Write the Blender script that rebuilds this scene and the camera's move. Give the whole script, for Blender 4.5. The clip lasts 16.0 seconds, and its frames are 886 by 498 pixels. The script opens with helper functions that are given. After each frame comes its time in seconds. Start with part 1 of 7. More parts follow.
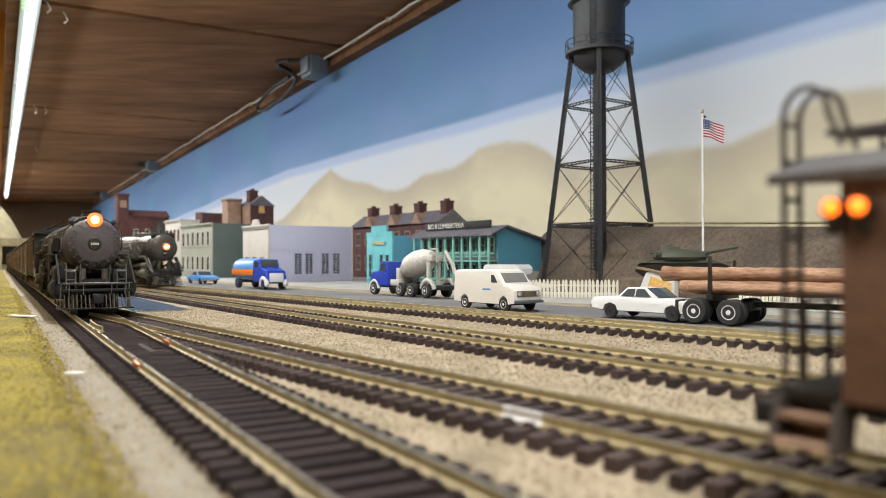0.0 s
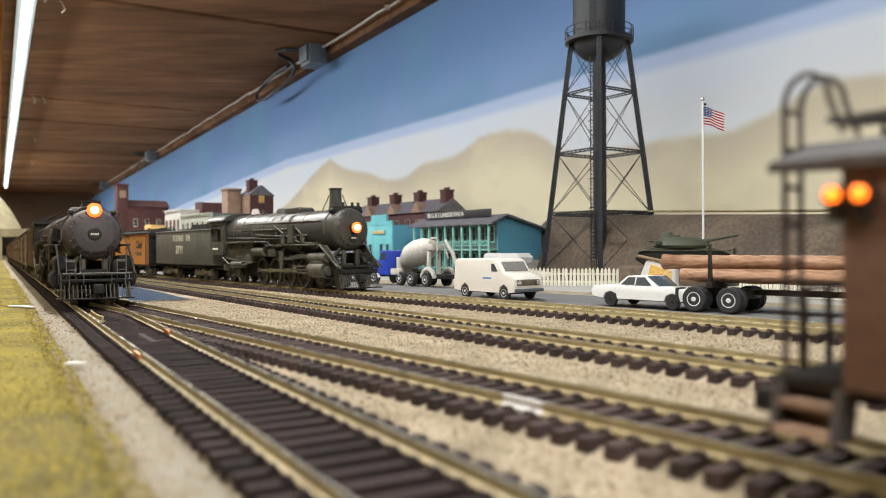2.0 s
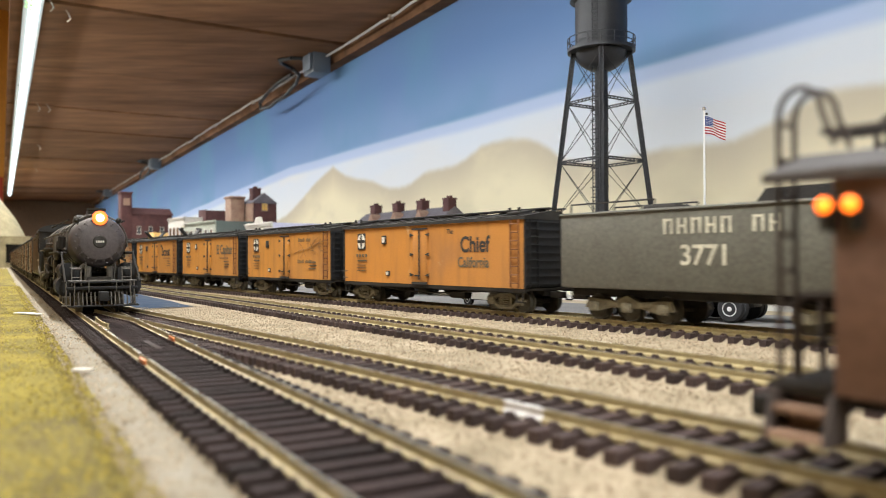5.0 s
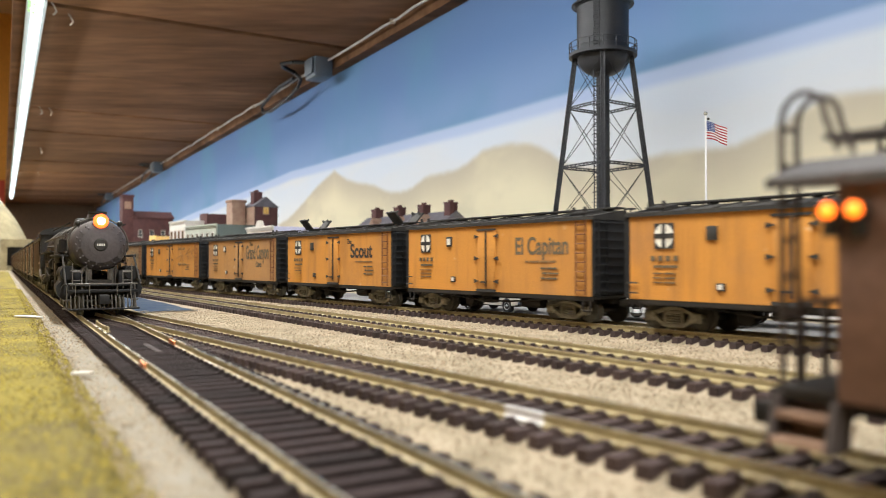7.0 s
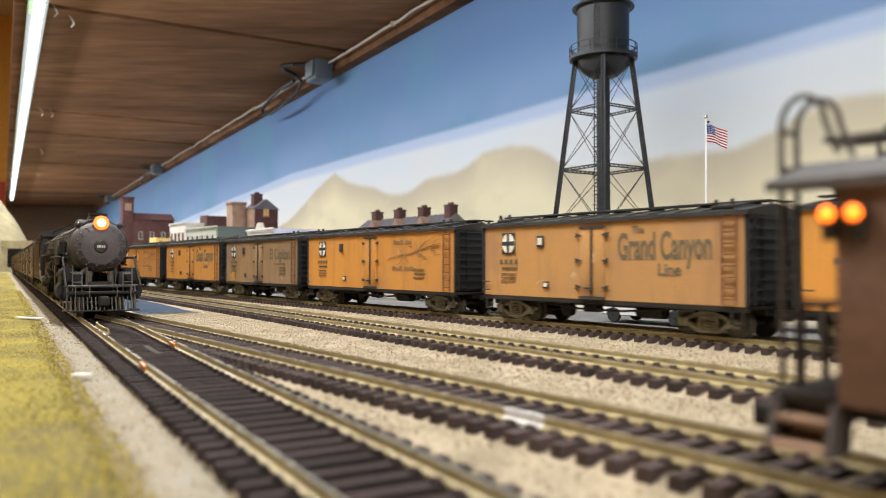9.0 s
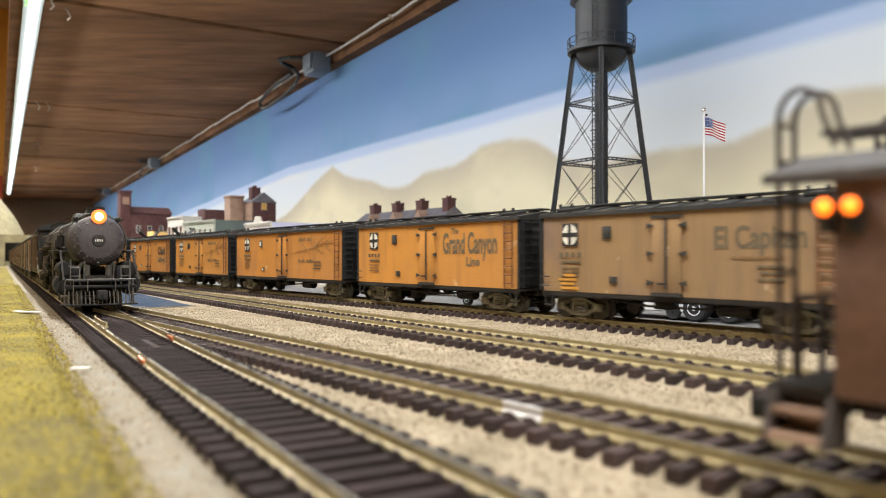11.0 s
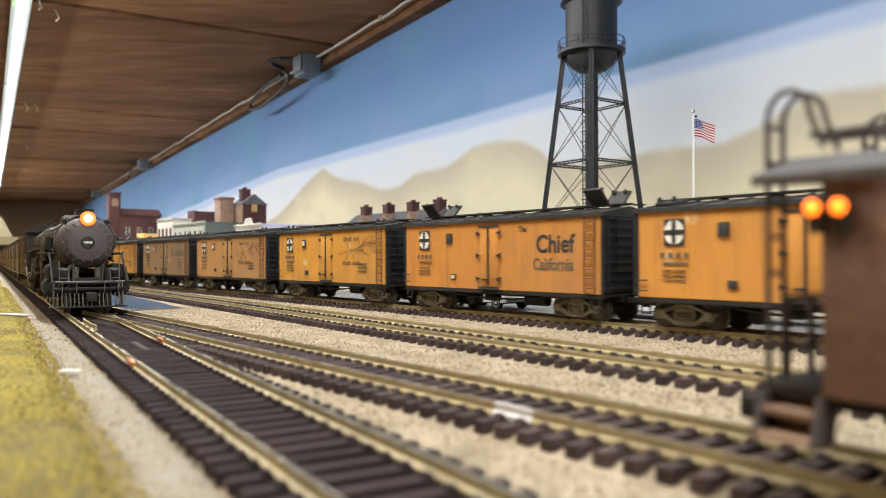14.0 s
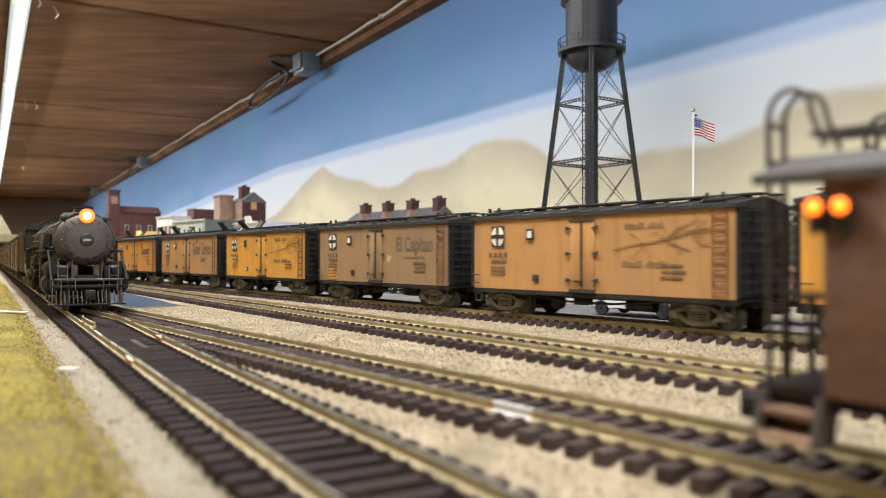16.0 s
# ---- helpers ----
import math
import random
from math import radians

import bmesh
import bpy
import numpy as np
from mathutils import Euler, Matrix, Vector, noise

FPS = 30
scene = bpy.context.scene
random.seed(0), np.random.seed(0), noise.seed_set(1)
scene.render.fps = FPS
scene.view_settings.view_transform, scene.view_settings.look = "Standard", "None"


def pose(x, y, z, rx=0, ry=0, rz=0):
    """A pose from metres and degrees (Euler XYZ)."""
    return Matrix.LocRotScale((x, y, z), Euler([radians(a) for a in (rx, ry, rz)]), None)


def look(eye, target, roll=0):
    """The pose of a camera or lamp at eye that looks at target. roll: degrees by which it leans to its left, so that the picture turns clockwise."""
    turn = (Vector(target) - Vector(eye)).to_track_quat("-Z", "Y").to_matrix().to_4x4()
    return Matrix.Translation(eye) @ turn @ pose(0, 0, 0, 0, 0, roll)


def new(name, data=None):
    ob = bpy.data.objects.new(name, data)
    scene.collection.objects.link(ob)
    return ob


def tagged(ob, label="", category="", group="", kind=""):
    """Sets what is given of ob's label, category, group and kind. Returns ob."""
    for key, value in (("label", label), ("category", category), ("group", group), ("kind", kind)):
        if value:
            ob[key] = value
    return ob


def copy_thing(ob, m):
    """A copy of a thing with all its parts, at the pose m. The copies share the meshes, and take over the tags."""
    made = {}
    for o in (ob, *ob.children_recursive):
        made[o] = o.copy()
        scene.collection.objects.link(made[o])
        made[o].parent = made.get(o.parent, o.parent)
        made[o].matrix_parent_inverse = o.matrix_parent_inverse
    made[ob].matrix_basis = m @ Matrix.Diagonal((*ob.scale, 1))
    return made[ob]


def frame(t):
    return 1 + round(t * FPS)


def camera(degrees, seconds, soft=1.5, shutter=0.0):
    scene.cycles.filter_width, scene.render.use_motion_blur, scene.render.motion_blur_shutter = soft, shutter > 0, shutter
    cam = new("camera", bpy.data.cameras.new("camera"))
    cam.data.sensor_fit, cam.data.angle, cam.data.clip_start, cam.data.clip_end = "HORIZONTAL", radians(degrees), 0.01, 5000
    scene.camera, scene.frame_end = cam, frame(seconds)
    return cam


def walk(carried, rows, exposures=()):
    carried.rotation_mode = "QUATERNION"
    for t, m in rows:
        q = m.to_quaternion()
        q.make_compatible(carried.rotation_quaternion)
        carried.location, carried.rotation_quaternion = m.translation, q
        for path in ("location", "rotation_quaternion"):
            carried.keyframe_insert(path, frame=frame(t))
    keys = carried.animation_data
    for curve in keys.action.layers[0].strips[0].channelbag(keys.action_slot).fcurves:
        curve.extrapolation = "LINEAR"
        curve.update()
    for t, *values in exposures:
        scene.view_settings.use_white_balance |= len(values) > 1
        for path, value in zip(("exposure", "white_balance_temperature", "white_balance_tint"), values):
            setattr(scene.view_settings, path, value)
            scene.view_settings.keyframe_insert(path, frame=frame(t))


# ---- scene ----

import itertools

# A tabletop model railway at 1:87; lengths below are in millimetres unless noted.
MM = 0.001

# ---- camera ----
DEGREES = 60.3
cam = camera(DEGREES, 16.0, soft=0.75, shutter=0.25)
cam.data.dof.use_dof = True
cam.data.dof.focus_distance = 0.43
cam.data.dof.aperture_fstop = 19.0
PATH = [
    (0.0, pose(0, 0.00172, 0.0305, 90.824, 0.092, -0.274)),
    (0.5, pose(0, 0.00213, 0.0305, 90.717, 0.184, -0.267)),
    (1.0, pose(0, 0.00202, 0.0305, 90.447, 0.239, -0.266)),
    (1.5, pose(0, 0.00209, 0.0305, 90.142, 0.242, -0.285)),
    (2.0, pose(0, 0.00192, 0.0305, 89.996, 0.306, -0.269)),
    (2.5, pose(0, -0.00049, 0.0305, 90.085, 0.307, -0.216)),
    (3.0, pose(0, -0.00025, 0.0305, 90.222, 0.302, -0.159)),
    (3.5, pose(0, -0.00002, 0.0305, 90.377, 0.298, -0.098)),
    (4.0, pose(0, -0.00021, 0.0305, 90.444, 0.213, -0.109)),
    (6.5, pose(0, -0.00047, 0.0305, 90.901, 0.117, -0.010)),
    (7.0, pose(0, 0.00000, 0.0305, 90.934, 0.000, 0.000)),
    (7.5, pose(0, 0.00000, 0.0305, 90.934, 0.000, 0.000)),
    (8.0, pose(0, -0.00010, 0.0305, 90.984, -0.121, 0.009)),
    (8.5, pose(0, -0.00021, 0.0305, 91.071, -0.110, 0.010)),
    (9.0, pose(0, -0.00011, 0.0305, 91.117, -0.113, 0.005)),
    (11.5, pose(0, -0.00026, 0.0305, 90.566, -0.026, -0.193)),
    (12.0, pose(0, -0.00022, 0.0305, 90.621, -0.018, -0.262)),
    (12.5, pose(0, -0.00036, 0.0305, 90.677, 0.008, -0.394)),
    (13.0, pose(0, -0.00045, 0.0305, 90.722, 0.025, -0.567)),
    (13.5, pose(0, -0.00024, 0.0305, 90.736, 0.071, -0.700)),
    (14.0, pose(0, -0.00031, 0.0305, 90.725, 0.079, -0.818)),
    (14.5, pose(0, -0.00040, 0.0305, 90.737, 0.068, -0.846)),
    (15.0, pose(0, -0.00027, 0.0305, 90.717, -0.024, -0.877)),
    (15.5, pose(0, -0.00008, 0.0305, 90.687, -0.059, -0.862)),
    (16.0, pose(0, 0.00009, 0.0305, 90.610, -0.076, -0.863)),
]
walk(cam, PATH, [(0.0, -0.32), (1.9, -0.30), (2.6, -0.13), (4.0, -0.08), (16.0, -0.10)])

# ---- plan ----
# U runs along the bench away from the lens, N across it towards the painted backdrop.
U = Vector((-0.5, 0.8660254, 0))
N = Vector((0.8660254, 0.5, 0))
BACK_N, CEIL_Z, FRONT_N = 640.0, 470.0, -42.0
A0, A1 = -2700.0, 6600.0


def plan(a, n, z=0.0):
    """Bench coordinates (along, across, up) to world millimetres."""
    v = U * a + N * n
    return Vector((v.x, v.y, z))


# main line: straight past the lens, then a gentle curve until it runs along the bench
MAIN_D = Vector((-0.6043, 0.7967, 0))
MAIN_O = Vector((319.4, 0.0, 0))
MAIN_S0, MAIN_L = 1000.0, 800.0
MAIN_TURN = math.atan2(0.7967, -0.6043) - math.atan2(0.8660254, -0.5)


def main_line(s):
    """Point (mm) and heading (radians, pointing to falling s) on the main line at arc length s."""
    base = math.atan2(MAIN_D.y, MAIN_D.x)
    if s <= MAIN_S0:
        p, ang = MAIN_O + MAIN_D * s, base
    else:
        p = MAIN_O + MAIN_D * MAIN_S0
        steps = 24
        q = min(s - MAIN_S0, MAIN_L)
        for i in range(steps):
            ang = base - MAIN_TURN * ((i + 0.5) / steps * q) / MAIN_L
            p = p + Vector((math.cos(ang), math.sin(ang), 0)) * (q / steps)
        ang = base - MAIN_TURN * q / MAIN_L
        if s > MAIN_S0 + MAIN_L:
            p = p + Vector((math.cos(ang), math.sin(ang), 0)) * (s - MAIN_S0 - MAIN_L)
    return p, ang + math.pi


# ---- light ----
world = bpy.data.worlds.new("room_air")
scene.world = world
world.use_nodes = True
world.node_tree.nodes["Background"].inputs[0].default_value = (1.0, 0.9, 0.78, 1)
world.node_tree.nodes["Background"].inputs[1].default_value = 0.18


def area(name, where, target, sx, sy, watts, colour):
    la = bpy.data.lights.new(name, "AREA")
    la.shape, la.size, la.size_y, la.energy, la.color = "RECTANGLE", sx, sy, watts, colour
    ob = new(name, la)
    ob.matrix_world = look(where, target)
    return ob


LED_N, LED_Z = 47.0, CEIL_Z - 20
for i in range(3):
    a = 300.0 + i * 2300.0
    p = plan(a, LED_N + 8, LED_Z - 8)
    q = plan(a, LED_N + 160, 0)
    la = area("led_strip_light", p * MM, q * MM, 2.3, 0.02, 14.0, (0.98, 1.0, 1.0))
    x_ax = U.copy()
    z_ax = (p - q).normalized()
    y_ax = z_ax.cross(x_ax).normalized()
    z_ax = x_ax.cross(y_ax)
    la.matrix_world = Matrix.Translation(p * MM) @ Matrix((x_ax, y_ax, z_ax)).transposed().to_4x4()
for i in range(3):
    p = plan(-1200 + 2600 * i, -900, 1800)
    area("room_ceiling_light", p * MM, (p + Vector((0, 0, -1000))) * MM, 1.2, 0.6, 34.0, (1.0, 0.88, 0.72))

# ---- materials ----


def mat(name, colour, rough=0.6, metal=0.0, other=None, scale=300.0, amount=0.5, fine=3000.0, bump=0.15, spec=0.5, rand=0.0, detail=4.0, stretch=None):
    """A painted or natural surface: two colours mixed by coarse noise, value by fine noise, a fine relief."""
    m = bpy.data.materials.new(name)
    m.use_nodes = True
    nt = m.node_tree
    b = nt.nodes["Principled BSDF"]
    b.inputs["Metallic"].default_value = metal
    b.inputs["Specular IOR Level"].default_value = spec
    tc = nt.nodes.new("ShaderNodeTexCoord")
    vec = tc.outputs["Object"]
    if stretch:
        mp = nt.nodes.new("ShaderNodeMapping")
        mp.inputs["Scale"].default_value = stretch
        nt.links.new(vec, mp.inputs[0])
        vec = mp.outputs[0]
    n1 = nt.nodes.new("ShaderNodeTexNoise")
    n1.inputs["Scale"].default_value = scale
    n1.inputs["Detail"].default_value = detail
    n2 = nt.nodes.new("ShaderNodeTexNoise")
    n2.inputs["Scale"].default_value = fine
    n2.inputs["Detail"].default_value = 3.0
    nt.links.new(vec, n1.inputs["Vector"])
    nt.links.new(vec, n2.inputs["Vector"])
    ramp = nt.nodes.new("ShaderNodeMapRange")
    ramp.inputs[1].default_value, ramp.inputs[2].default_value = 0.35, 0.65
    nt.links.new(n1.outputs[0], ramp.inputs[0])
    mix = nt.nodes.new("ShaderNodeMix")
    mix.data_type = "RGBA"
    other = other or tuple(c * 0.75 for c in colour)
    mix.inputs[6].default_value = (*colour, 1)
    mix.inputs[7].default_value = (*[c * (1 - amount) + o * amount for c, o in zip(colour, other)], 1)
    nt.links.new(ramp.outputs[0], mix.inputs[0])
    hsv = nt.nodes.new("ShaderNodeHueSaturation")
    val = nt.nodes.new("ShaderNodeMapRange")
    val.inputs[1].default_value, val.inputs[2].default_value = 0.25, 0.75
    val.inputs[3].default_value, val.inputs[4].default_value = 1 - 0.35 * amount, 1 + 0.35 * amount
    nt.links.new(n2.outputs[0], val.inputs[0])
    if rand > 0:
        info = nt.nodes.new("ShaderNodeObjectInfo")
        rr = nt.nodes.new("ShaderNodeMapRange")
        rr.inputs[3].default_value, rr.inputs[4].default_value = 1 - rand, 1 + rand
        nt.links.new(info.outputs["Random"], rr.inputs[0])
        mul = nt.nodes.new("ShaderNodeMath")
        mul.operation = "MULTIPLY"
        nt.links.new(val.outputs[0], mul.inputs[0])
        nt.links.new(rr.outputs[0], mul.inputs[1])
        nt.links.new(mul.outputs[0], hsv.inputs["Value"])
    else:
        nt.links.new(val.outputs[0], hsv.inputs["Value"])
    nt.links.new(mix.outputs[2], hsv.inputs["Color"])
    nt.links.new(hsv.outputs[0], b.inputs["Base Color"])
    rg = nt.nodes.new("ShaderNodeMapRange")
    rg.inputs[3].default_value, rg.inputs[4].default_value = max(0.05, rough - 0.12), min(1.0, rough + 0.12)
    nt.links.new(n1.outputs[0], rg.inputs[0])
    nt.links.new(rg.outputs[0], b.inputs["Roughness"])
    if bump > 0:
        bp = nt.nodes.new("ShaderNodeBump")
        bp.inputs["Strength"].default_value = bump
        bp.inputs["Distance"].default_value = 0.0006
        nt.links.new(n2.outputs[0], bp.inputs["Height"])
        nt.links.new(bp.outputs[0], b.inputs["Normal"])
    return m


def glow(name, colour, strength):
    m = bpy.data.materials.new(name)
    m.use_nodes = True
    b = m.node_tree.nodes["Principled BSDF"]
    b.inputs["Base Color"].default_value = (*colour, 1)
    b.inputs["Emission Color"].default_value = (*colour, 1)
    b.inputs["Emission Strength"].default_value = strength
    return m


M = {}
M["ballast"] = mat("ballast", (0.38, 0.315, 0.225), 0.95, 0, (0.21, 0.175, 0.115), 65, 0.85, 1700, 0.7, 0.2, detail=8)
M["asphalt"] = mat("asphalt", (0.115, 0.115, 0.118), 0.85, 0, (0.19, 0.185, 0.18), 22, 0.8, 1500, 0.3, 0.3)
M["pale_lot"] = mat("pale_lot", (0.42, 0.41, 0.38), 0.9, 0, (0.30, 0.29, 0.27), 18, 0.7, 900, 0.3, 0.3)
M["grass"] = mat("grass", (0.31, 0.25, 0.045), 0.95, 0, (0.115, 0.095, 0.045), 26, 1.0, 900, 0.9, 0.1, detail=8)
M["cork"] = mat("cork", (0.26, 0.235, 0.19), 0.95, 0, (0.22, 0.18, 0.12), 90, 0.6, 1500, 0.5, 0.2)
M["dark_bed"] = mat("dark_bed", (0.022, 0.016, 0.016), 0.85, 0, (0.06, 0.045, 0.04), 90, 0.6, 900, 0.3)
# bluish shade on the ground, put into a colour of its own
M["blue_shade"] = mat("blue_shade", (0.018, 0.036, 0.075), 0.95, 0, (0.06, 0.075, 0.09), 60, 0.6, 900, 0.5, 0.1)
M["tie_dark"] = mat("tie_dark", (0.021, 0.014, 0.014), 0.85, 0, (0.042, 0.028, 0.026), 300, 0.6, 2500, 0.4, 0.22, rand=0.35)
M["tie"] = mat("tie", (0.040, 0.027, 0.026), 0.8, 0, (0.072, 0.048, 0.043), 300, 0.6, 2500, 0.4, 0.3, rand=0.35)
M["rail"] = mat("rail", (0.44, 0.37, 0.20), 0.5, 0.12, (0.25, 0.205, 0.11), 160, 0.6, 1800, 0.1)
M["railtop"] = mat("railtop", (0.62, 0.60, 0.52), 0.28, 0.85, (0.46, 0.42, 0.31), 120, 0.5, 1800, 0.05)
M["bench_side"] = mat("bench_side", (0.25, 0.17, 0.09), 0.7, 0, None, 8, 0.5, 300, 0.2)
# dimness of the far end under the deck, put into a brown
M["far_dark"] = mat("far_dark", (0.12, 0.07, 0.038), 0.8, 0, None, 6, 0.5, 90, 0.05)
M["black_iron"] = mat("black_iron", (0.011, 0.011, 0.011), 0.42, 0.0, (0.03, 0.028, 0.024), 70, 0.7, 900, 0.15, 0.45)
M["tank_grey"] = mat("tank_grey", (0.115, 0.112, 0.092), 0.5, 0.0, (0.085, 0.08, 0.064), 40, 0.7, 700, 0.08, 0.45)
M["boiler"] = mat("boiler", (0.042, 0.042, 0.037), 0.36, 0.0, (0.068, 0.064, 0.052), 40, 0.7, 700, 0.1, 0.5)
M["graphite"] = mat("graphite", (0.085, 0.074, 0.078), 0.5, 0.1, (0.05, 0.045, 0.047), 80, 0.6, 900, 0.1)
M["loco_dust"] = mat("loco_dust", (0.092, 0.087, 0.064), 0.55, 0.05, (0.032, 0.030, 0.024), 110, 0.8, 900, 0.2, 0.4)
M["handrail"] = mat("handrail", (0.17, 0.16, 0.145), 0.45, 0.3, (0.08, 0.075, 0.07), 200, 0.6, 900, 0.05)
M["pipe_grey"] = mat("pipe_grey", (0.105, 0.095, 0.08), 0.5, 0.15, (0.04, 0.036, 0.032), 160, 0.7, 900, 0.1)
M["end_black"] = mat("end_black", (0.010, 0.011, 0.013), 0.65, 0, (0.024, 0.023, 0.022), 60, 0.6, 900, 0.15, 0.3)
M["ladder_rust"] = mat("ladder_rust", (0.20, 0.075, 0.025), 0.7, 0, (0.10, 0.04, 0.02), 120, 0.6, 900, 0.05)
M["hazy_glass"] = mat("hazy_glass", (0.22, 0.21, 0.19), 0.15, 0, (0.15, 0.145, 0.135), 60, 0.4, 500, 0.0, 0.6)
M["rod"] = mat("rod", (0.24, 0.235, 0.15), 0.4, 0.4, (0.12, 0.115, 0.07), 150, 0.7, 1200, 0.1)
M["dirty_metal"] = mat("dirty_metal", (0.075, 0.068, 0.05), 0.55, 0.2, (0.035, 0.03, 0.024), 200, 0.8, 1200, 0.2)
M["under"] = mat("under", (0.013, 0.011, 0.010), 0.8, 0, (0.03, 0.025, 0.018), 120, 0.7, 900, 0.2, 0.3)
M["truck_grey"] = mat("truck_grey", (0.20, 0.178, 0.12), 0.7, 0, (0.10, 0.085, 0.06), 220, 0.8, 1200, 0.25, 0.3)
M["roof_black"] = mat("roof_black", (0.018, 0.017, 0.017), 0.7, 0, (0.045, 0.042, 0.036), 60, 0.7, 900, 0.2, 0.4)
REEFER = [(0.57, 0.25, 0.047), (0.46, 0.238, 0.08), (0.30, 0.185, 0.085), (0.62, 0.292, 0.042), (0.54, 0.228, 0.044), (0.48, 0.40, 0.265)]


def weathered_paint(c):
    """Old car paint: broad faded and sooty blotches, faint rain streaks, a few bare scuffs."""
    m = mat("orange_paint", c, 0.55, 0, (c[0] * 0.62 + 0.01, c[1] * 0.70 + 0.008, c[2] * 0.85 + 0.02), 17, 0.5, 2600, 0.04, 0.35, detail=5)
    nt = m.node_tree
    b = nt.nodes["Principled BSDF"]
    tc = nt.nodes.new("ShaderNodeTexCoord")
    info = nt.nodes.new("ShaderNodeObjectInfo")
    shift = nt.nodes.new("ShaderNodeVectorMath")
    shift.operation = "ADD"
    spread = nt.nodes.new("ShaderNodeVectorMath")
    spread.operation = "SCALE"
    spread.inputs[0].default_value = (0.7, 0.3, 0.5)
    nt.links.new(info.outputs["Random"], spread.inputs["Scale"])
    nt.links.new(tc.outputs["Object"], shift.inputs[0])
    nt.links.new(spread.outputs[0], shift.inputs[1])
    col = b.inputs["Base Color"].links[0].from_socket
    for size, scale, lo, hi, tint, most in (((1, 1, 0.12), 190, 0.50, 0.74, (c[0] * 0.40, c[1] * 0.45, c[2] * 0.6 + 0.015), 0.42),
                                            ((1, 1, 0.8), 34, 0.55, 0.72, (c[0] * 0.50, c[1] * 0.60, c[2] + 0.03), 0.5),
                                            ((1, 1, 1), 95, 0.68, 0.74, (0.66, 0.52, 0.34), 0.55)):
        mp = nt.nodes.new("ShaderNodeMapping")
        mp.inputs["Scale"].default_value = size
        nt.links.new(shift.outputs[0], mp.inputs[0])
        n = nt.nodes.new("ShaderNodeTexNoise")
        n.inputs["Scale"].default_value, n.inputs["Detail"].default_value = scale, 4.0
        nt.links.new(mp.outputs[0], n.inputs["Vector"])
        r = nt.nodes.new("ShaderNodeMapRange")
        r.inputs[1].default_value, r.inputs[2].default_value, r.inputs[4].default_value = lo, hi, most
        nt.links.new(n.outputs[0], r.inputs[0])
        x = nt.nodes.new("ShaderNodeMix")
        x.data_type = "RGBA"
        x.inputs[7].default_value = (*tint, 1)
        nt.links.new(r.outputs[0], x.inputs[0])
        nt.links.new(col, x.inputs[6])
        col = x.outputs[2]
    nt.links.new(col, b.inputs["Base Color"])
    return m


for i, c in enumerate(REEFER):
    M["reefer%d" % i] = weathered_paint(c)
M["black_paint"] = mat("black_paint", (0.03, 0.028, 0.026), 0.6, 0, None, 100, 0.4, 900, 0.05)
M["faded_letter"] = mat("faded_letter", (0.22, 0.125, 0.05), 0.6, 0, None, 150, 0.5, 900, 0.0)
M["grey_letter"] = mat("grey_letter", (0.13, 0.10, 0.06), 0.6, 0, None, 150, 0.5, 900, 0.0)
M["white_letter"] = mat("white_letter", (0.74, 0.72, 0.64), 0.6, 0, None, 150, 0.4, 900, 0.0)
M["worn_letter"] = mat("worn_letter", (0.62, 0.59, 0.46), 0.6, 0, (0.32, 0.30, 0.24), 150, 0.7, 900, 0.0)
M["cream_paint"] = mat("cream_paint", (0.66, 0.63, 0.57), 0.4, 0, (0.62, 0.59, 0.52), 60, 0.2, 900, 0.0)
M["white_plastic"] = mat("white_plastic", (0.72, 0.72, 0.71), 0.3, 0, None, 60, 0.08, 900, 0.0)
M["fence_white"] = mat("fence_white", (0.78, 0.74, 0.60), 0.5, 0, None, 90, 0.3, 900, 0.03, rand=0.06)
M["blue_truck"] = mat("blue_truck", (0.025, 0.06, 0.42), 0.3, 0, None, 90, 0.3, 900, 0.0)
M["light_blue"] = mat("light_blue", (0.10, 0.28, 0.62), 0.35, 0, None, 90, 0.3, 900, 0.0)
M["orange_band"] = mat("orange_band", (0.75, 0.20, 0.02), 0.4, 0, None, 90, 0.3, 900, 0.0)
M["drum"] = mat("drum", (0.56, 0.54, 0.49), 0.5, 0, (0.38, 0.36, 0.31), 40, 0.5, 500, 0.03)
M["tyre"] = mat("tyre", (0.022, 0.022, 0.024), 0.7, 0, None, 200, 0.4, 1500, 0.1)
M["chrome"] = mat("chrome", (0.72, 0.72, 0.72), 0.25, 0.8, None, 150, 0.3, 900, 0.0)
M["car_glass"] = mat("car_glass", (0.06, 0.07, 0.075), 0.12, 0, None, 60, 0.2, 500, 0.0, 0.6)
M["log_bark"] = mat("log_bark", (0.42, 0.26, 0.17), 0.85, 0, (0.20, 0.105, 0.06), 160, 0.9, 700, 1.0, 0.2, stretch=(0.3, 1, 1))
M["log_end"] = mat("log_end", (0.60, 0.42, 0.22), 0.8, 0, None, 300, 0.4, 1500, 0.2)
M["tower_steel"] = mat("tower_steel", (0.017, 0.019, 0.024), 0.5, 0.1, (0.038, 0.038, 0.041), 35, 0.7, 700, 0.06, 0.5)
M["pole_white"] = mat("pole_white", (0.8, 0.8, 0.78), 0.4, 0, None, 90, 0.1, 900, 0.0)
M["flag_red"] = mat("flag_red", (0.36, 0.015, 0.025), 0.7, 0, None, 90, 0.2, 900, 0.0)
M["flag_white"] = mat("flag_white", (0.75, 0.74, 0.72), 0.7, 0, None, 90, 0.1, 900, 0.0)
M["flag_blue"] = mat("flag_blue", (0.03, 0.06, 0.22), 0.7, 0, None, 90, 0.2, 900, 0.0)
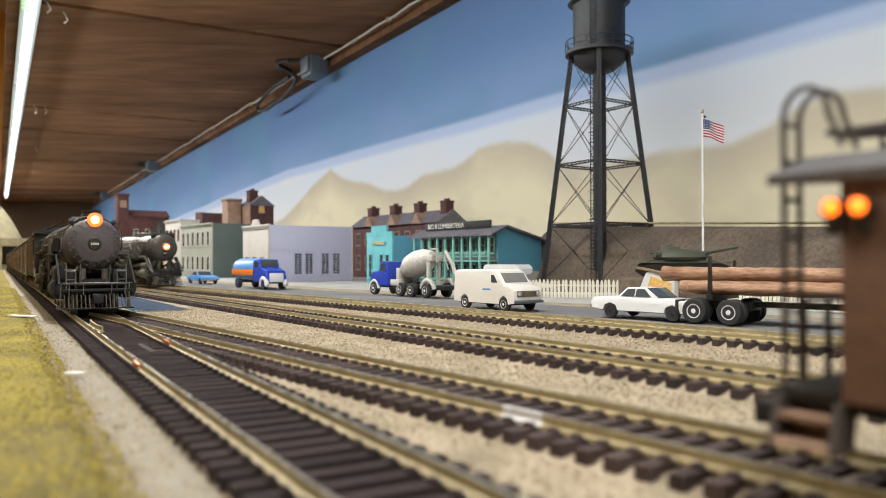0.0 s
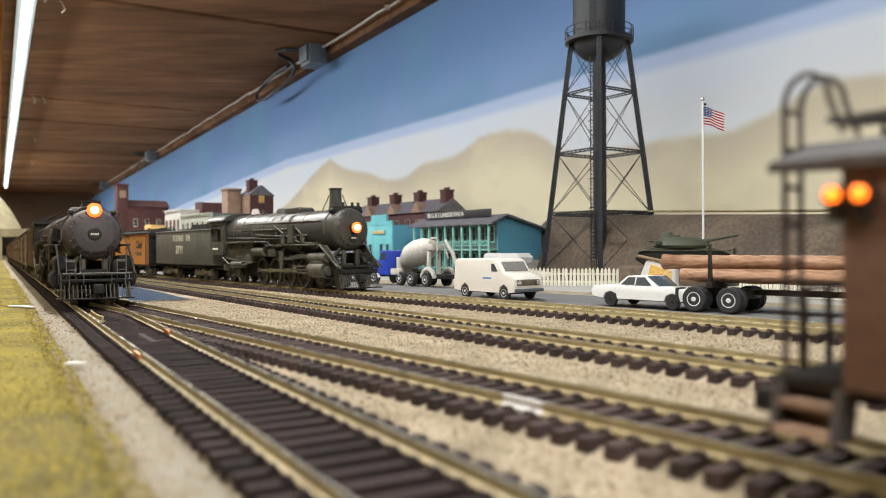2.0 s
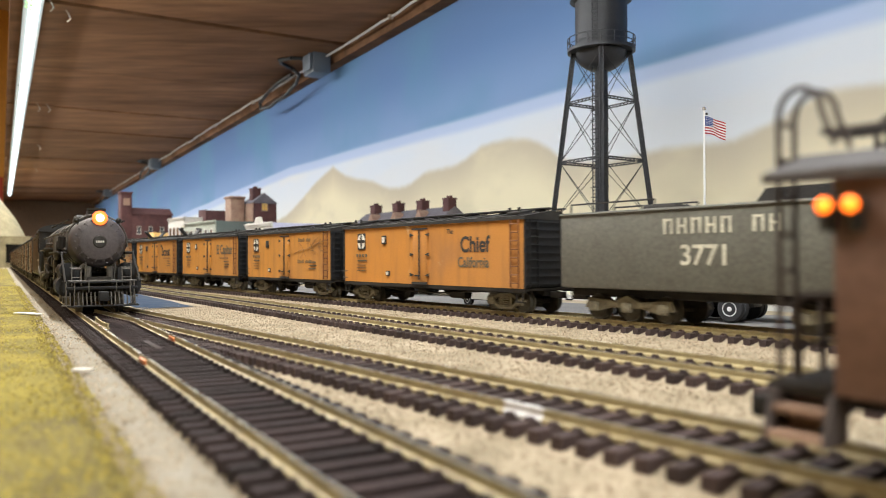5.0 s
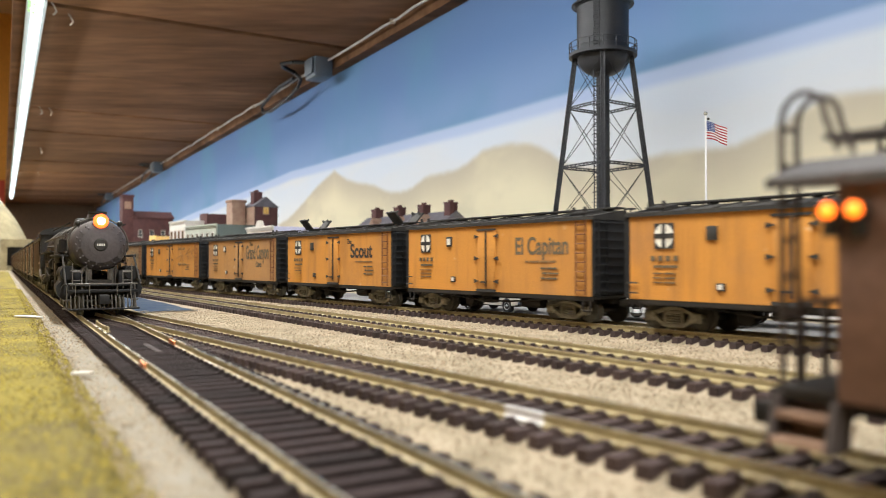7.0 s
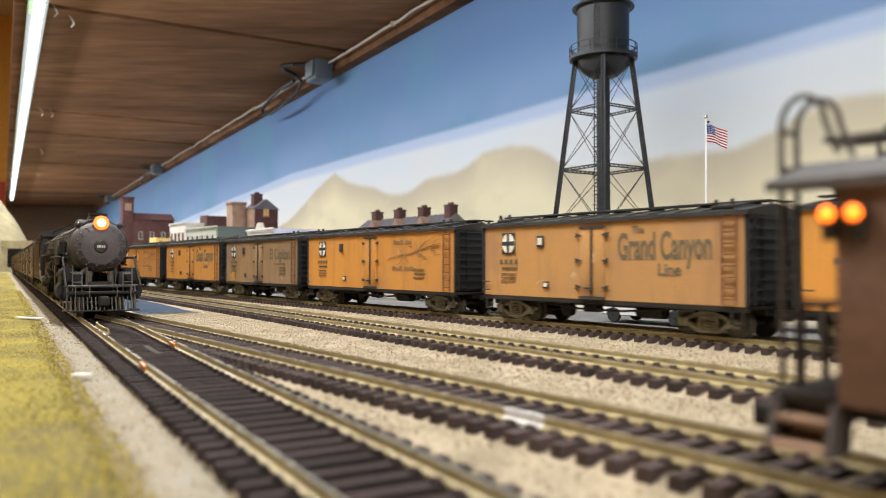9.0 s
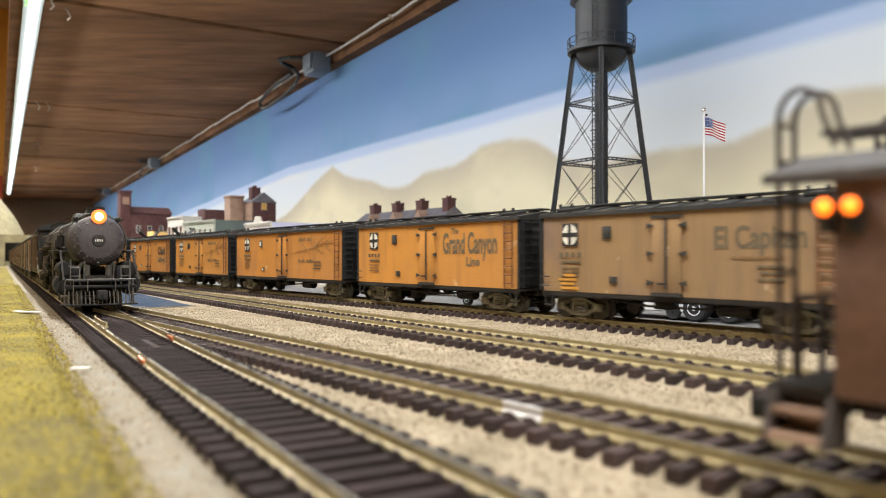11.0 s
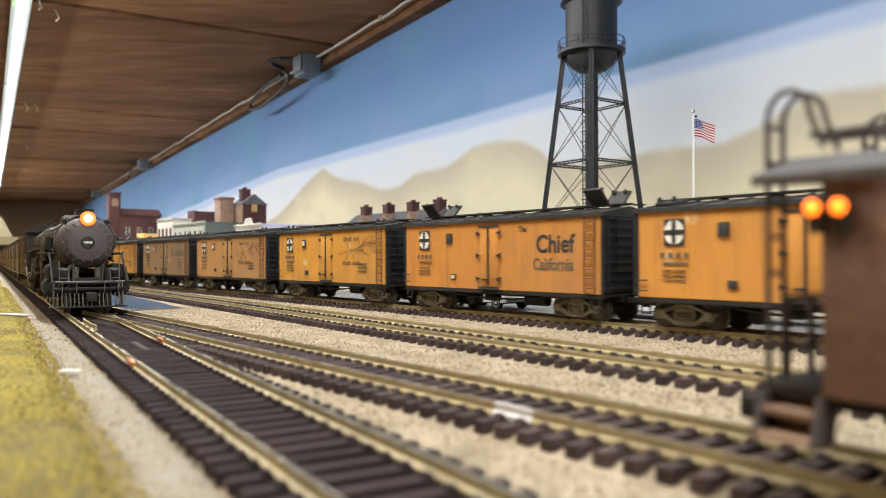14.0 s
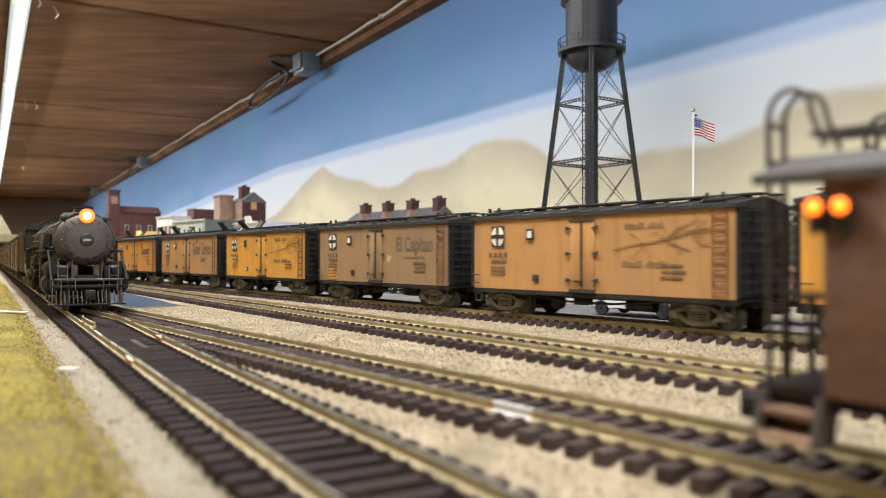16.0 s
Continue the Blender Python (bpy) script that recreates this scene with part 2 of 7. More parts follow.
M["turquoise"] = mat("turquoise", (0.16, 0.52, 0.56), 0.6, 0, (0.10, 0.36, 0.40), 50, 0.5, 600, 0.05)
M["teal_trim"] = mat("teal_trim", (0.22, 0.48, 0.42), 0.6, 0, None, 50, 0.4, 600, 0.05)
M["deep_blue_wall"] = mat("deep_blue_wall", (0.09, 0.30, 0.42), 0.6, 0, (0.11, 0.36, 0.46), 40, 0.5, 600, 0.05)
M["lavender_wall"] = mat("lavender_wall", (0.50, 0.50, 0.66), 0.6, 0, (0.55, 0.55, 0.66), 20, 0.5, 600, 0.03)
M["white_wall"] = mat("white_wall", (0.58, 0.55, 0.5), 0.65, 0, (0.45, 0.42, 0.37), 25, 0.5, 600, 0.03)
M["pale_green_wall"] = mat("pale_green_wall", (0.36, 0.38, 0.31), 0.7, 0, (0.28, 0.29, 0.24), 30, 0.6, 600, 0.05)
M["dark_green_wall"] = mat("dark_green_wall", (0.085, 0.115, 0.105), 0.7, 0, (0.12, 0.14, 0.13), 30, 0.6, 600, 0.05)
M["brick_red"] = mat("brick_red", (0.095, 0.034, 0.032), 0.8, 0, (0.055, 0.023, 0.024), 90, 0.7, 700, 0.2)
M["brick_tan"] = mat("brick_tan", (0.36, 0.24, 0.17), 0.8, 0, (0.26, 0.15, 0.11), 90, 0.7, 700, 0.2)
M["slate"] = mat("slate", (0.15, 0.14, 0.16), 0.7, 0, (0.10, 0.095, 0.11), 90, 0.6, 700, 0.2)
M["sign_black"] = mat("sign_black", (0.03, 0.03, 0.032), 0.5, 0, None, 90, 0.3, 700, 0.0)
M["yellow_sign"] = mat("yellow_sign", (0.75, 0.45, 0.10), 0.6, 0, (0.65, 0.5, 0.3), 60, 0.6, 700, 0.0)
M["grille_white"] = mat("grille_white", (0.72, 0.72, 0.72), 0.5, 0, None, 60, 0.2, 700, 0.0)
M["window_dark"] = mat("window_dark", (0.06, 0.065, 0.07), 0.2, 0, None, 60, 0.3, 500, 0.0)
M["rock"] = mat("rock", (0.17, 0.13, 0.095), 0.95, 0, (0.095, 0.075, 0.06), 22, 0.8, 300, 0.8, 0.2, detail=8)
M["olive"] = mat("olive", (0.060, 0.065, 0.042), 0.6, 0, (0.09, 0.09, 0.06), 60, 0.6, 700, 0.1)
M["caboose_brown"] = mat("caboose_brown", (0.18, 0.098, 0.07), 0.6, 0, (0.125, 0.068, 0.05), 45, 0.6, 600, 0.08)
M["step_wood"] = mat("step_wood", (0.25, 0.155, 0.10), 0.75, 0, (0.15, 0.09, 0.06), 60, 0.6, 600, 0.08)
M["dark_iron"] = mat("dark_iron", (0.05, 0.038, 0.034), 0.7, 0, None, 60, 0.4, 600, 0.05)
M["caboose_roof"] = mat("caboose_roof", (0.10, 0.095, 0.095), 0.7, 0, None, 60, 0.5, 600, 0.1)
M["wire_black"] = mat("wire_black", (0.02, 0.02, 0.02), 0.5, 0, None, 60, 0.2, 600, 0.0)
M["wire_white"] = mat("wire_white", (0.55, 0.52, 0.48), 0.5, 0, None, 60, 0.2, 600, 0.0)
M["box_grey"] = mat("box_grey", (0.13, 0.155, 0.18), 0.45, 0.3, None, 30, 0.3, 600, 0.0)
M["clear_clip"] = mat("clear_clip", (0.40, 0.32, 0.24), 0.3, 0, None, 60, 0.2, 600, 0.0)
M["led_body"] = mat("led_body", (0.7, 0.72, 0.72), 0.4, 0, None, 60, 0.2, 600, 0.0)
M["orange_wall"] = mat("orange_wall", (0.72, 0.36, 0.06), 0.7, 0, (0.66, 0.31, 0.05), 1.5, 0.4, 90, 0.05)
M["room_wall"] = mat("room_wall", (0.66, 0.55, 0.38), 0.8, 0, None, 1.5, 0.3, 90, 0.05)
M["room_floor"] = mat("room_floor", (0.24, 0.20, 0.16), 0.7, 0, None, 3, 0.4, 90, 0.05)
M["poster_red"] = mat("poster_red", (0.50, 0.06, 0.03), 0.6, 0, None, 20, 0.3, 200, 0.0)
M["stone_grey"] = mat("stone_grey", (0.34, 0.29, 0.17), 0.9, 0, (0.20, 0.165, 0.10), 30, 0.7, 300, 0.6, 0.2)
M["led_glow"] = glow("led_glow", (0.80, 0.95, 1.0), 3.0)
M["led_green"] = glow("led_green", (0.35, 1.0, 0.25), 1.6)
M["headlamp"] = glow("headlamp", (1.0, 0.82, 0.55), 30.0)
M["headlamp_warm"] = glow("headlamp_warm", (1.0, 0.62, 0.32), 24.0)
# orange emission for the halo seen round a headlamp
M["halo_glow"] = glow("halo_glow", (1.0, 0.13, 0.02), 3.0)
M["marker_glow"] = glow("marker_glow", (1.0, 0.16, 0.01), 4.5)


def plank_wood():
    m = mat("deck_wood", (0.262, 0.135, 0.069), 0.75, 0, (0.128, 0.062, 0.030), 5, 0.95, 46, 0.1, 0.12, detail=6, stretch=(1, 1, 1))
    nt = m.node_tree
    # grain stretched across the deck, one tone per board
    tc = nt.nodes.new("ShaderNodeTexCoord")
    mp = nt.nodes.new("ShaderNodeMapping")
    mp.inputs["Rotation"].default_value = (0, 0, radians(-30))
    mp.inputs["Scale"].default_value = (0.2, 1.0, 1.0)
    nt.links.new(tc.outputs["Object"], mp.inputs[0])
    for n in nt.nodes:
        if n.type == "TEX_NOISE":
            nt.links.new(mp.outputs[0], n.inputs["Vector"])
    geo = nt.nodes.new("ShaderNodeNewGeometry")
    hsv = [n for n in nt.nodes if n.type == "HUE_SAT"][0]
    old = hsv.inputs["Value"].links[0].from_socket
    rr = nt.nodes.new("ShaderNodeMapRange")
    rr.inputs[3].default_value, rr.inputs[4].default_value = 0.68, 1.25
    nt.links.new(geo.outputs["Random Per Island"], rr.inputs[0])
    mul = nt.nodes.new("ShaderNodeMath")
    mul.operation = "MULTIPLY"
    nt.links.new(old, mul.inputs[0])
    nt.links.new(rr.outputs[0], mul.inputs[1])
    nt.links.new(mul.outputs[0], hsv.inputs["Value"])
    return m


M["deck_wood"] = plank_wood()


def backdrop_paint():
    """Blue sky, a pale cloud bank that climbs with distance, and tan hills, brushed on one panel (local x along, z up)."""
    m = bpy.data.materials.new("backdrop_paint")
    m.use_nodes = True
    nt = m.node_tree
    b = nt.nodes["Principled BSDF"]
    b.inputs["Roughness"].default_value = 0.8
    b.inputs["Specular IOR Level"].default_value = 0.15
    tc = nt.nodes.new("ShaderNodeTexCoord")
    sep = nt.nodes.new("ShaderNodeSeparateXYZ")
    nt.links.new(tc.outputs["Object"], sep.inputs[0])

    def noise_of(scale, detail=4, vec=None):
        n = nt.nodes.new("ShaderNodeTexNoise")
        n.inputs["Scale"].default_value, n.inputs["Detail"].default_value = scale, detail
        nt.links.new(vec or tc.outputs["Object"], n.inputs["Vector"])
        return n.outputs[0]

    def maths(op, a, c, third=None):
        n = nt.nodes.new("ShaderNodeMath")
        n.operation = op
        for i, v in enumerate((a, c)):
            if isinstance(v, (int, float)):
                n.inputs[i].default_value = v
            else:
                nt.links.new(v, n.inputs[i])
        return n.outputs[0]

    def smooth(v, lo, hi):
        n = nt.nodes.new("ShaderNodeMapRange")
        n.interpolation_type = "SMOOTHSTEP"
        n.inputs[1].default_value, n.inputs[2].default_value = lo, hi
        nt.links.new(v, n.inputs[0])
        return n.outputs[0]

    def mixed(f, a, c):
        n = nt.nodes.new("ShaderNodeMix")
        n.data_type = "RGBA"
        nt.links.new(f, n.inputs[0])
        for i, v in ((6, a), (7, c)):
            if isinstance(v, tuple):
                n.inputs[i].default_value = (*v, 1)
            else:
                nt.links.new(v, n.inputs[i])
        return n.outputs[2]

    x, z = sep.outputs[0], sep.outputs[2]
    mp = nt.nodes.new("ShaderNodeMapping")
    mp.inputs["Scale"].default_value = (0.35, 1, 1.6)
    nt.links.new(tc.outputs["Object"], mp.inputs[0])
    streak = noise_of(6.0, 5, mp.outputs[0])
    # lower edge of the haze band, and the band's upper edge, both rising slowly with distance
    edge = maths("ADD", 0.228, maths("MULTIPLY", maths("MAXIMUM", maths("SUBTRACT", x, 0.5), 0.0), 0.008))
    top = maths("ADD", 0.248, maths("MULTIPLY", maths("MAXIMUM", maths("SUBTRACT", x, 0.6), 0.0), 0.010))
    fall = maths("MULTIPLY", maths("MAXIMUM", maths("SUBTRACT", x, 1.9), 0.0), 0.05)
    edge, top = maths("SUBTRACT", edge, fall), maths("SUBTRACT", top, fall)
    brush = maths("MULTIPLY", maths("SUBTRACT", streak, 0.5), 0.012)
    above = maths("ADD", maths("SUBTRACT", z, edge), brush)
    over = maths("ADD", maths("SUBTRACT", z, top), brush)
    f_sky = smooth(above, -0.006, 0.008)
    deep = smooth(over, 0.0, 0.12)
    blue = mixed(deep, (0.21, 0.325, 0.55), (0.14, 0.245, 0.475))
    patch = smooth(noise_of(3.0, 3), 0.45, 0.75)
    blue = mixed(patch, blue, (0.135, 0.29, 0.46))
    low = smooth(above, -0.13, -0.01)
    cloud = mixed(low, (0.72, 0.73, 0.72), (0.62, 0.68, 0.77))
    wisp = smooth(noise_of(9.0, 5, mp.outputs[0]), 0.42, 0.68)
    cloud = mixed(wisp, cloud, (0.66, 0.69, 0.73))
    f_deep = smooth(over, -0.004, 0.006)
    band = mixed(f_deep, (0.43, 0.53, 0.73), blue)
    sky = mixed(f_sky, cloud, band)
    # hill outline
    fc = nt.nodes.new("ShaderNodeFloatCurve")
    pts = [(366, 178), (400, 181), (415, 181), (455, 167), (492, 157), (526, 150), (578, 153), (627, 153), (682, 151), (732, 152), (787, 163), (836, 189), (895, 203), (961, 206), (1009, 197), (1079, 182), (1156, 182), (1252, 163), (1389, 186), (1503, 205), (1593, 236), (1706, 208), (1824, 169), (1957, 137), (2300, 105), (3000, 90)]
    cur = fc.mapping.curves[0]
    cur.points[0].location = (0.0, 0.17 / 0.5)
    cur.points[1].location = (1.0, 0.05 / 0.5)
    for a, h in pts:
        p = cur.points.new(a / 6000.0, h / 500.0)
        p.handle_type = "VECTOR" if h == 236 else "AUTO"
    fc.mapping.update()
    nt.links.new(maths("DIVIDE", x, 6.0), fc.inputs["Value"])
    hill_h = maths("MULTIPLY", fc.outputs[0], 0.5)
    wob = maths("MULTIPLY", maths("SUBTRACT", noise_of(40.0, 3), 0.5), 0.006)
    hz = maths("ADD", maths("SUBTRACT", hill_h, z), wob)
    f_hill = smooth(hz, -0.004, 0.010)
    shade = smooth(hz, 0.0, 0.075)
    tan = mixed(shade, (0.52, 0.465, 0.36), (0.74, 0.67, 0.48))
    mp2 = nt.nodes.new("ShaderNodeMapping")
    mp2.inputs["Rotation"].default_value = (0, radians(35), 0)
    mp2.inputs["Scale"].default_value = (0.5, 1, 0.8)
    nt.links.new(tc.outputs["Object"], mp2.inputs[0])
    ridge = smooth(noise_of(14.0, 3, mp2.outputs[0]), 0.5, 0.7)
    tan2 = mixed(ridge, tan, (0.64, 0.58, 0.425))
    col = mixed(f_hill, sky, tan2)
    nt.links.new(col, b.inputs["Base Color"])
    return m


M["backdrop_paint"] = backdrop_paint()

# ---- mesh helpers (millimetres) ----


def B():
    return bmesh.new()


def box(bm, c, s, bevel=0.0, m=None):
    """A box with centre c and size s, edges rounded by bevel."""
    t = Matrix.Translation(c) @ (m or Matrix()) @ Matrix.Diagonal((*s, 1))
    r = bmesh.ops.create_cube(bm, size=1.0, matrix=t)
    if bevel > 0:
        es = list({e for v in r["verts"] for e in v.link_edges})
        bmesh.ops.bevel(bm, geom=es, offset=bevel, segments=2, affect="EDGES", profile=0.5)
    return bm


def rod(bm, p, q, r, r2=None, seg=10, caps=True):
    """A round bar from p to q."""
    p, q = Vector(p), Vector(q)
    d = q - p
    m = Matrix.Translation((p + q) / 2) @ d.to_track_quat("Z", "Y").to_matrix().to_4x4()
    bmesh.ops.create_cone(bm, cap_ends=caps, segments=seg, radius1=r, radius2=r if r2 is None else r2, depth=d.length, matrix=m)
    return bm


def tube(bm, pts, r, seg=6):
    for p, q in zip(pts, pts[1:]):
        rod(bm, p, q, r, seg=seg)
    return bm


def ball(bm, c, r, seg=12, squash=(1, 1, 1)):
    bmesh.ops.create_uvsphere(bm, u_segments=seg, v_segments=max(6, seg // 2), radius=r, matrix=Matrix.Translation(c) @ Matrix.Diagonal((*squash, 1)))
    return bm


def prism(bm, poly, lo, hi, axis="y"):
    """Extrude a polygon of (u, v): axis y takes (x, z), axis x takes (y, z), axis z takes (x, y)."""
    def at(u, v, w):
        return {"y": (u, w, v), "x": (w, u, v), "z": (u, v, w)}[axis]
    lo_v = [bm.verts.new(at(u, v, lo)) for u, v in poly]
    hi_v = [bm.verts.new(at(u, v, hi)) for u, v in poly]
    fs = [bm.faces.new(lo_v), bm.faces.new(hi_v[::-1])]
    k = len(poly)
    for i in range(k):
        fs.append(bm.faces.new((lo_v[(i + 1) % k], lo_v[i], hi_v[i], hi_v[(i + 1) % k])))
    bmesh.ops.recalc_face_normals(bm, faces=fs)
    return bm


def lathe(bm, prof, c=(0, 0, 0), axis="z", seg=20, caps=True):
    """Turn a profile of (radius, height) round an axis through c."""
    rings = []
    for r, h in prof:
        ring = []
        for i in range(seg):
            a = 2 * math.pi * i / seg
            u, v = r * math.cos(a), r * math.sin(a)
            p = {"z": (u, v, h), "x": (h, u, v), "y": (u, h, v)}[axis]
            ring.append(bm.verts.new((c[0] + p[0], c[1] + p[1], c[2] + p[2])))
        rings.append(ring)
    fs = []
    for r0, r1 in zip(rings, rings[1:]):
        for i in range(seg):
            j = (i + 1) % seg
            fs.append(bm.faces.new((r0[i], r0[j], r1[j], r1[i])))
    if caps:
        fs.append(bm.faces.new(rings[0]))
        fs.append(bm.faces.new(rings[-1]))
    else:
        for i in range(seg):
            j = (i + 1) % seg
            fs.append(bm.faces.new((rings[-1][i], rings[-1][j], rings[0][j], rings[0][i])))
    bmesh.ops.recalc_face_normals(bm, faces=fs)
    return bm


def finish(bm, material, name, smooth_angle=35):
    bmesh.ops.scale(bm, vec=(MM, MM, MM), verts=bm.verts)
    me = bpy.data.meshes.new(name)
    lim = radians(smooth_angle)
    for e in bm.edges:
        if len(e.link_faces) == 2 and e.calc_face_angle(0) > lim:
            e.smooth = False
    for f in bm.faces:
        f.smooth = True
    bm.to_mesh(me)
    bm.free()
    me.materials.append(M[material])
    return me


def part(name, bm, material, parent, label="", at=None):
    """One mesh object under a thing or under a part."""
    me = bm if isinstance(bm, bpy.types.Mesh) else finish(bm, material, name)
    ob = new(name, me)
    ob.parent = parent
    if at is not None:
        ob.matrix_basis = at
    if label:
        ob["label"] = label
    return ob


def mp(x, y, z=0, rx=0, ry=0, rz=0):
    return pose(x * MM, y * MM, z * MM, rx, ry, rz)


def thing(name, label, category, at, group="", kind=""):
    ob = new(name)
    ob.empty_display_size = 0.01
    ob.matrix_basis = at
    return tagged(ob, label, category, group, kind)


def solo(name, bm, material, label, category, at=None, group="", kind=""):
    ob = new(name, finish(bm, material, name))
    if at is not None:
        ob.matrix_basis = at
    return tagged(ob, label, category, group, kind)


def lettering(text, size, material, depth=0.12, bold=0.0, wide=1.0):
    """A mesh of text, upright on a side that faces -y; origin at the left end of the baseline."""
    cu = bpy.data.curves.new("writing", "FONT")
    cu.body, cu.size, cu.extrude, cu.offset = text, size * MM, depth * MM, bold * size * MM
    ob = new("writing", cu)
    dg = bpy.context.evaluated_depsgraph_get()
    me = bpy.data.meshes.new_from_object(ob.evaluated_get(dg))
    bpy.data.objects.remove(ob)
    bpy.data.curves.remove(cu)
    me.transform(Matrix.Rotation(radians(90), 4, "X") @ Matrix.Diagonal((wide, 1, 1, 1)))
    me.materials.clear()
    me.materials.append(M[material])
    return me


# ---- structure ----


def structure():
    bm = B()
    c = [plan(A0, FRONT_N), plan(A1, FRONT_N), plan(A1, BACK_N), plan(A0, BACK_N)]
    # one sheet of ballast-covered benchtop with gentle unevenness
    na, nn = 300, 34
    grid = []
    for i in range(na + 1):
        a = A0 + (A1 - A0) * i / na
        row = []
        for j in range(nn + 1):
            n = FRONT_N + (BACK_N - FRONT_N) * j / nn
            p = plan(a, n)
            p.z = -0.35 + 0.35 * noise.noise(Vector((a * 0.012, n * 0.02, 0)))
            row.append(bm.verts.new(p))
        grid.append(row)
    for i in range(na):
        for j in range(nn):
            bm.faces.new((grid[i][j], grid[i][j + 1], grid[i + 1][j + 1], grid[i + 1][j]))
    bmesh.ops.recalc_face_normals(bm, faces=bm.faces)
    if sum(f.normal.z for f in bm.faces) < 0:
        bmesh.ops.reverse_faces(bm, faces=bm.faces)
    solo("ground", bm, "ballast", "beige ballast and sand on the bench top", "ground", kind="structure")
    bm = B()
    poly = [(p.x, p.y) for p in c]
    prism(bm, poly, -90, -3, "z")
    solo("bench", bm, "bench_side", "wooden bench under the layout", "bench", kind="structure")
    # backdrop: local x along the bench, z up
    bm = B()
    box(bm, ((A0 + A1) / 2, 6, 210), (A1 - A0, 12, 620))
    ob = solo("backdrop", bm, "backdrop_paint", "painted backdrop with blue sky, pale cloud and tan hills", "backdrop", kind="structure")
    ux, nx = U, N
    m = Matrix((ux, nx, Vector((0, 0, 1)))).transposed().to_4x4()
    ob.matrix_basis = Matrix.Translation(plan(0, BACK_N) * MM) @ m
    # upper deck: boards across the bench in one mesh
    bm = B()
    a = A0
    seams = [-2200, -1700, -1190, -680, -160, 390, 920, 1450, 1960, 2465, 2880, 3300, 3760, 4200, 4780, 5300, 5800, 6250, A1]
    for i in itertools.count():
        w = seams[i] - a
        # joints that fall where the boards meet
        lo, hi = a, min(a + w, A1)
        drop = 1.5 * ((i * 7) % 3)
        pts = [plan(lo + 8, 12), plan(hi - 8, 12), plan(hi - 8, BACK_N - 26), plan(lo + 8, BACK_N - 26)]
        prism(bm, [(p.x, p.y) for p in pts], CEIL_Z - drop, CEIL_Z + 19, "z")
        a = hi
        if a >= A1:
            break
    prism(bm, [(p.x, p.y) for p in (plan(A0, 12), plan(A1, 12), plan(A1, BACK_N), plan(A0, BACK_N))], CEIL_Z + 20, CEIL_Z + 60, "z")
    solo("ceiling", bm, "deck_wood", "brown wooden boards of the upper deck", "ceiling", kind="structure")
    bm = B()
    prism(bm, [(p.x, p.y) for p in (plan(A0, BACK_N - 25), plan(A1, BACK_N - 25), plan(A1, BACK_N - 1), plan(A0, BACK_N - 1))], CEIL_Z - 24, CEIL_Z + 19, "z")
    solo("trim", bm, "deck_wood", "wooden batten along the back edge of the upper deck", "trim", kind="structure")
    # room around
    def slab(name, lo, hi, material, label, cat):
        b2 = B()
        prism(b2, [(p.x, p.y) for p in (plan(lo[0], lo[1]), plan(hi[0], lo[1]), plan(hi[0], hi[1]), plan(lo[0], hi[1]))], lo[2], hi[2], "z")
        solo(name, b2, material, label, cat, kind="structure")
    slab("floor", (A0 - 100, -3000, -1200), (A1 + 100, 700, -1100), "room_floor", "brown floor of the layout room", "floor")
    slab("room_ceiling", (A0 - 100, -3000, 1900), (A1 + 100, 700, 1980), "room_wall", "cream ceiling of the layout room", "ceiling")
    slab("wall_end", (A1, -3000, -1100), (A1 + 80, 700, 1900), "orange_wall", "orange painted wall of the layout room", "wall")
    slab("wall_back", (A0 - 80, -3000, -1100), (A0, 700, 1900), "room_wall", "cream wall of the layout room", "wall")
    slab("wall_aisle", (A0, -3000, -1100), (A1, -2920, 1900), "room_wall", "cream wall of the layout room", "wall")
    slab("wall_behind", (A0, BACK_N + 14, -1100), (A1, 700, 1900), "room_wall", "cream wall behind the layout", "wall")
    # added sheet, coloured dark for the dim distance under the deck
    slab("end_panel", (A1 - 40, 14, -1), (A1 - 8, BACK_N - 2, CEIL_Z - 2), "far_dark", "added dark brown sheet standing for the dim far end under the deck", "panel")
    slab("poster", (A1 - 6, -60, 430), (A1 - 2, 10, 640), "poster_red", "red poster on the orange wall", "poster")


structure()


def wobble_sheet(name, edge_lo, edge_hi, a_lo, a_hi, z, material, label, category, amp=2.0, step=14.0, n_div=5, rough_z=0.5, kind="structure"):
    """A thin laid sheet between two wavering edges, given as functions of the way along the bench."""
    bm = B()
    k = max(2, int((a_hi - a_lo) / step))
    rows = []
    for i in range(k + 1):
        a = a_lo + (a_hi - a_lo) * i / k
        e0 = edge_lo(a) + amp * noise.noise(Vector((a * 0.03, 3.1, z)))
        e1 = edge_hi(a) + amp * noise.noise(Vector((a * 0.03, 9.7, z)))
        row = []
        for j in range(n_div + 1):
            n = e0 + (e1 - e0) * j / n_div
            zz = z + rough_z * noise.noise(Vector((a * 0.06, n * 0.06, 1.0)))
            if j in (0, n_div):
                zz = -1.2
            p = plan(a, n)
            row.append(bm.verts.new((p.x, p.y, zz)))
        rows.append(row)
    for i in range(k):
        for j in range(n_div):
            bm.faces.new((rows[i][j], rows[i][j + 1], rows[i + 1][j + 1], rows[i + 1][j]))
    if sum(f.normal.z for f in bm.faces) < 0:
        bm.normal_update()
    bmesh.ops.recalc_face_normals(bm, faces=bm.faces)
    bm.normal_update()
    if sum(f.normal.z for f in bm.faces) < 0:
        bmesh.ops.reverse_faces(bm, faces=bm.faces)
    return solo(name, bm, material, label, category, kind=kind)


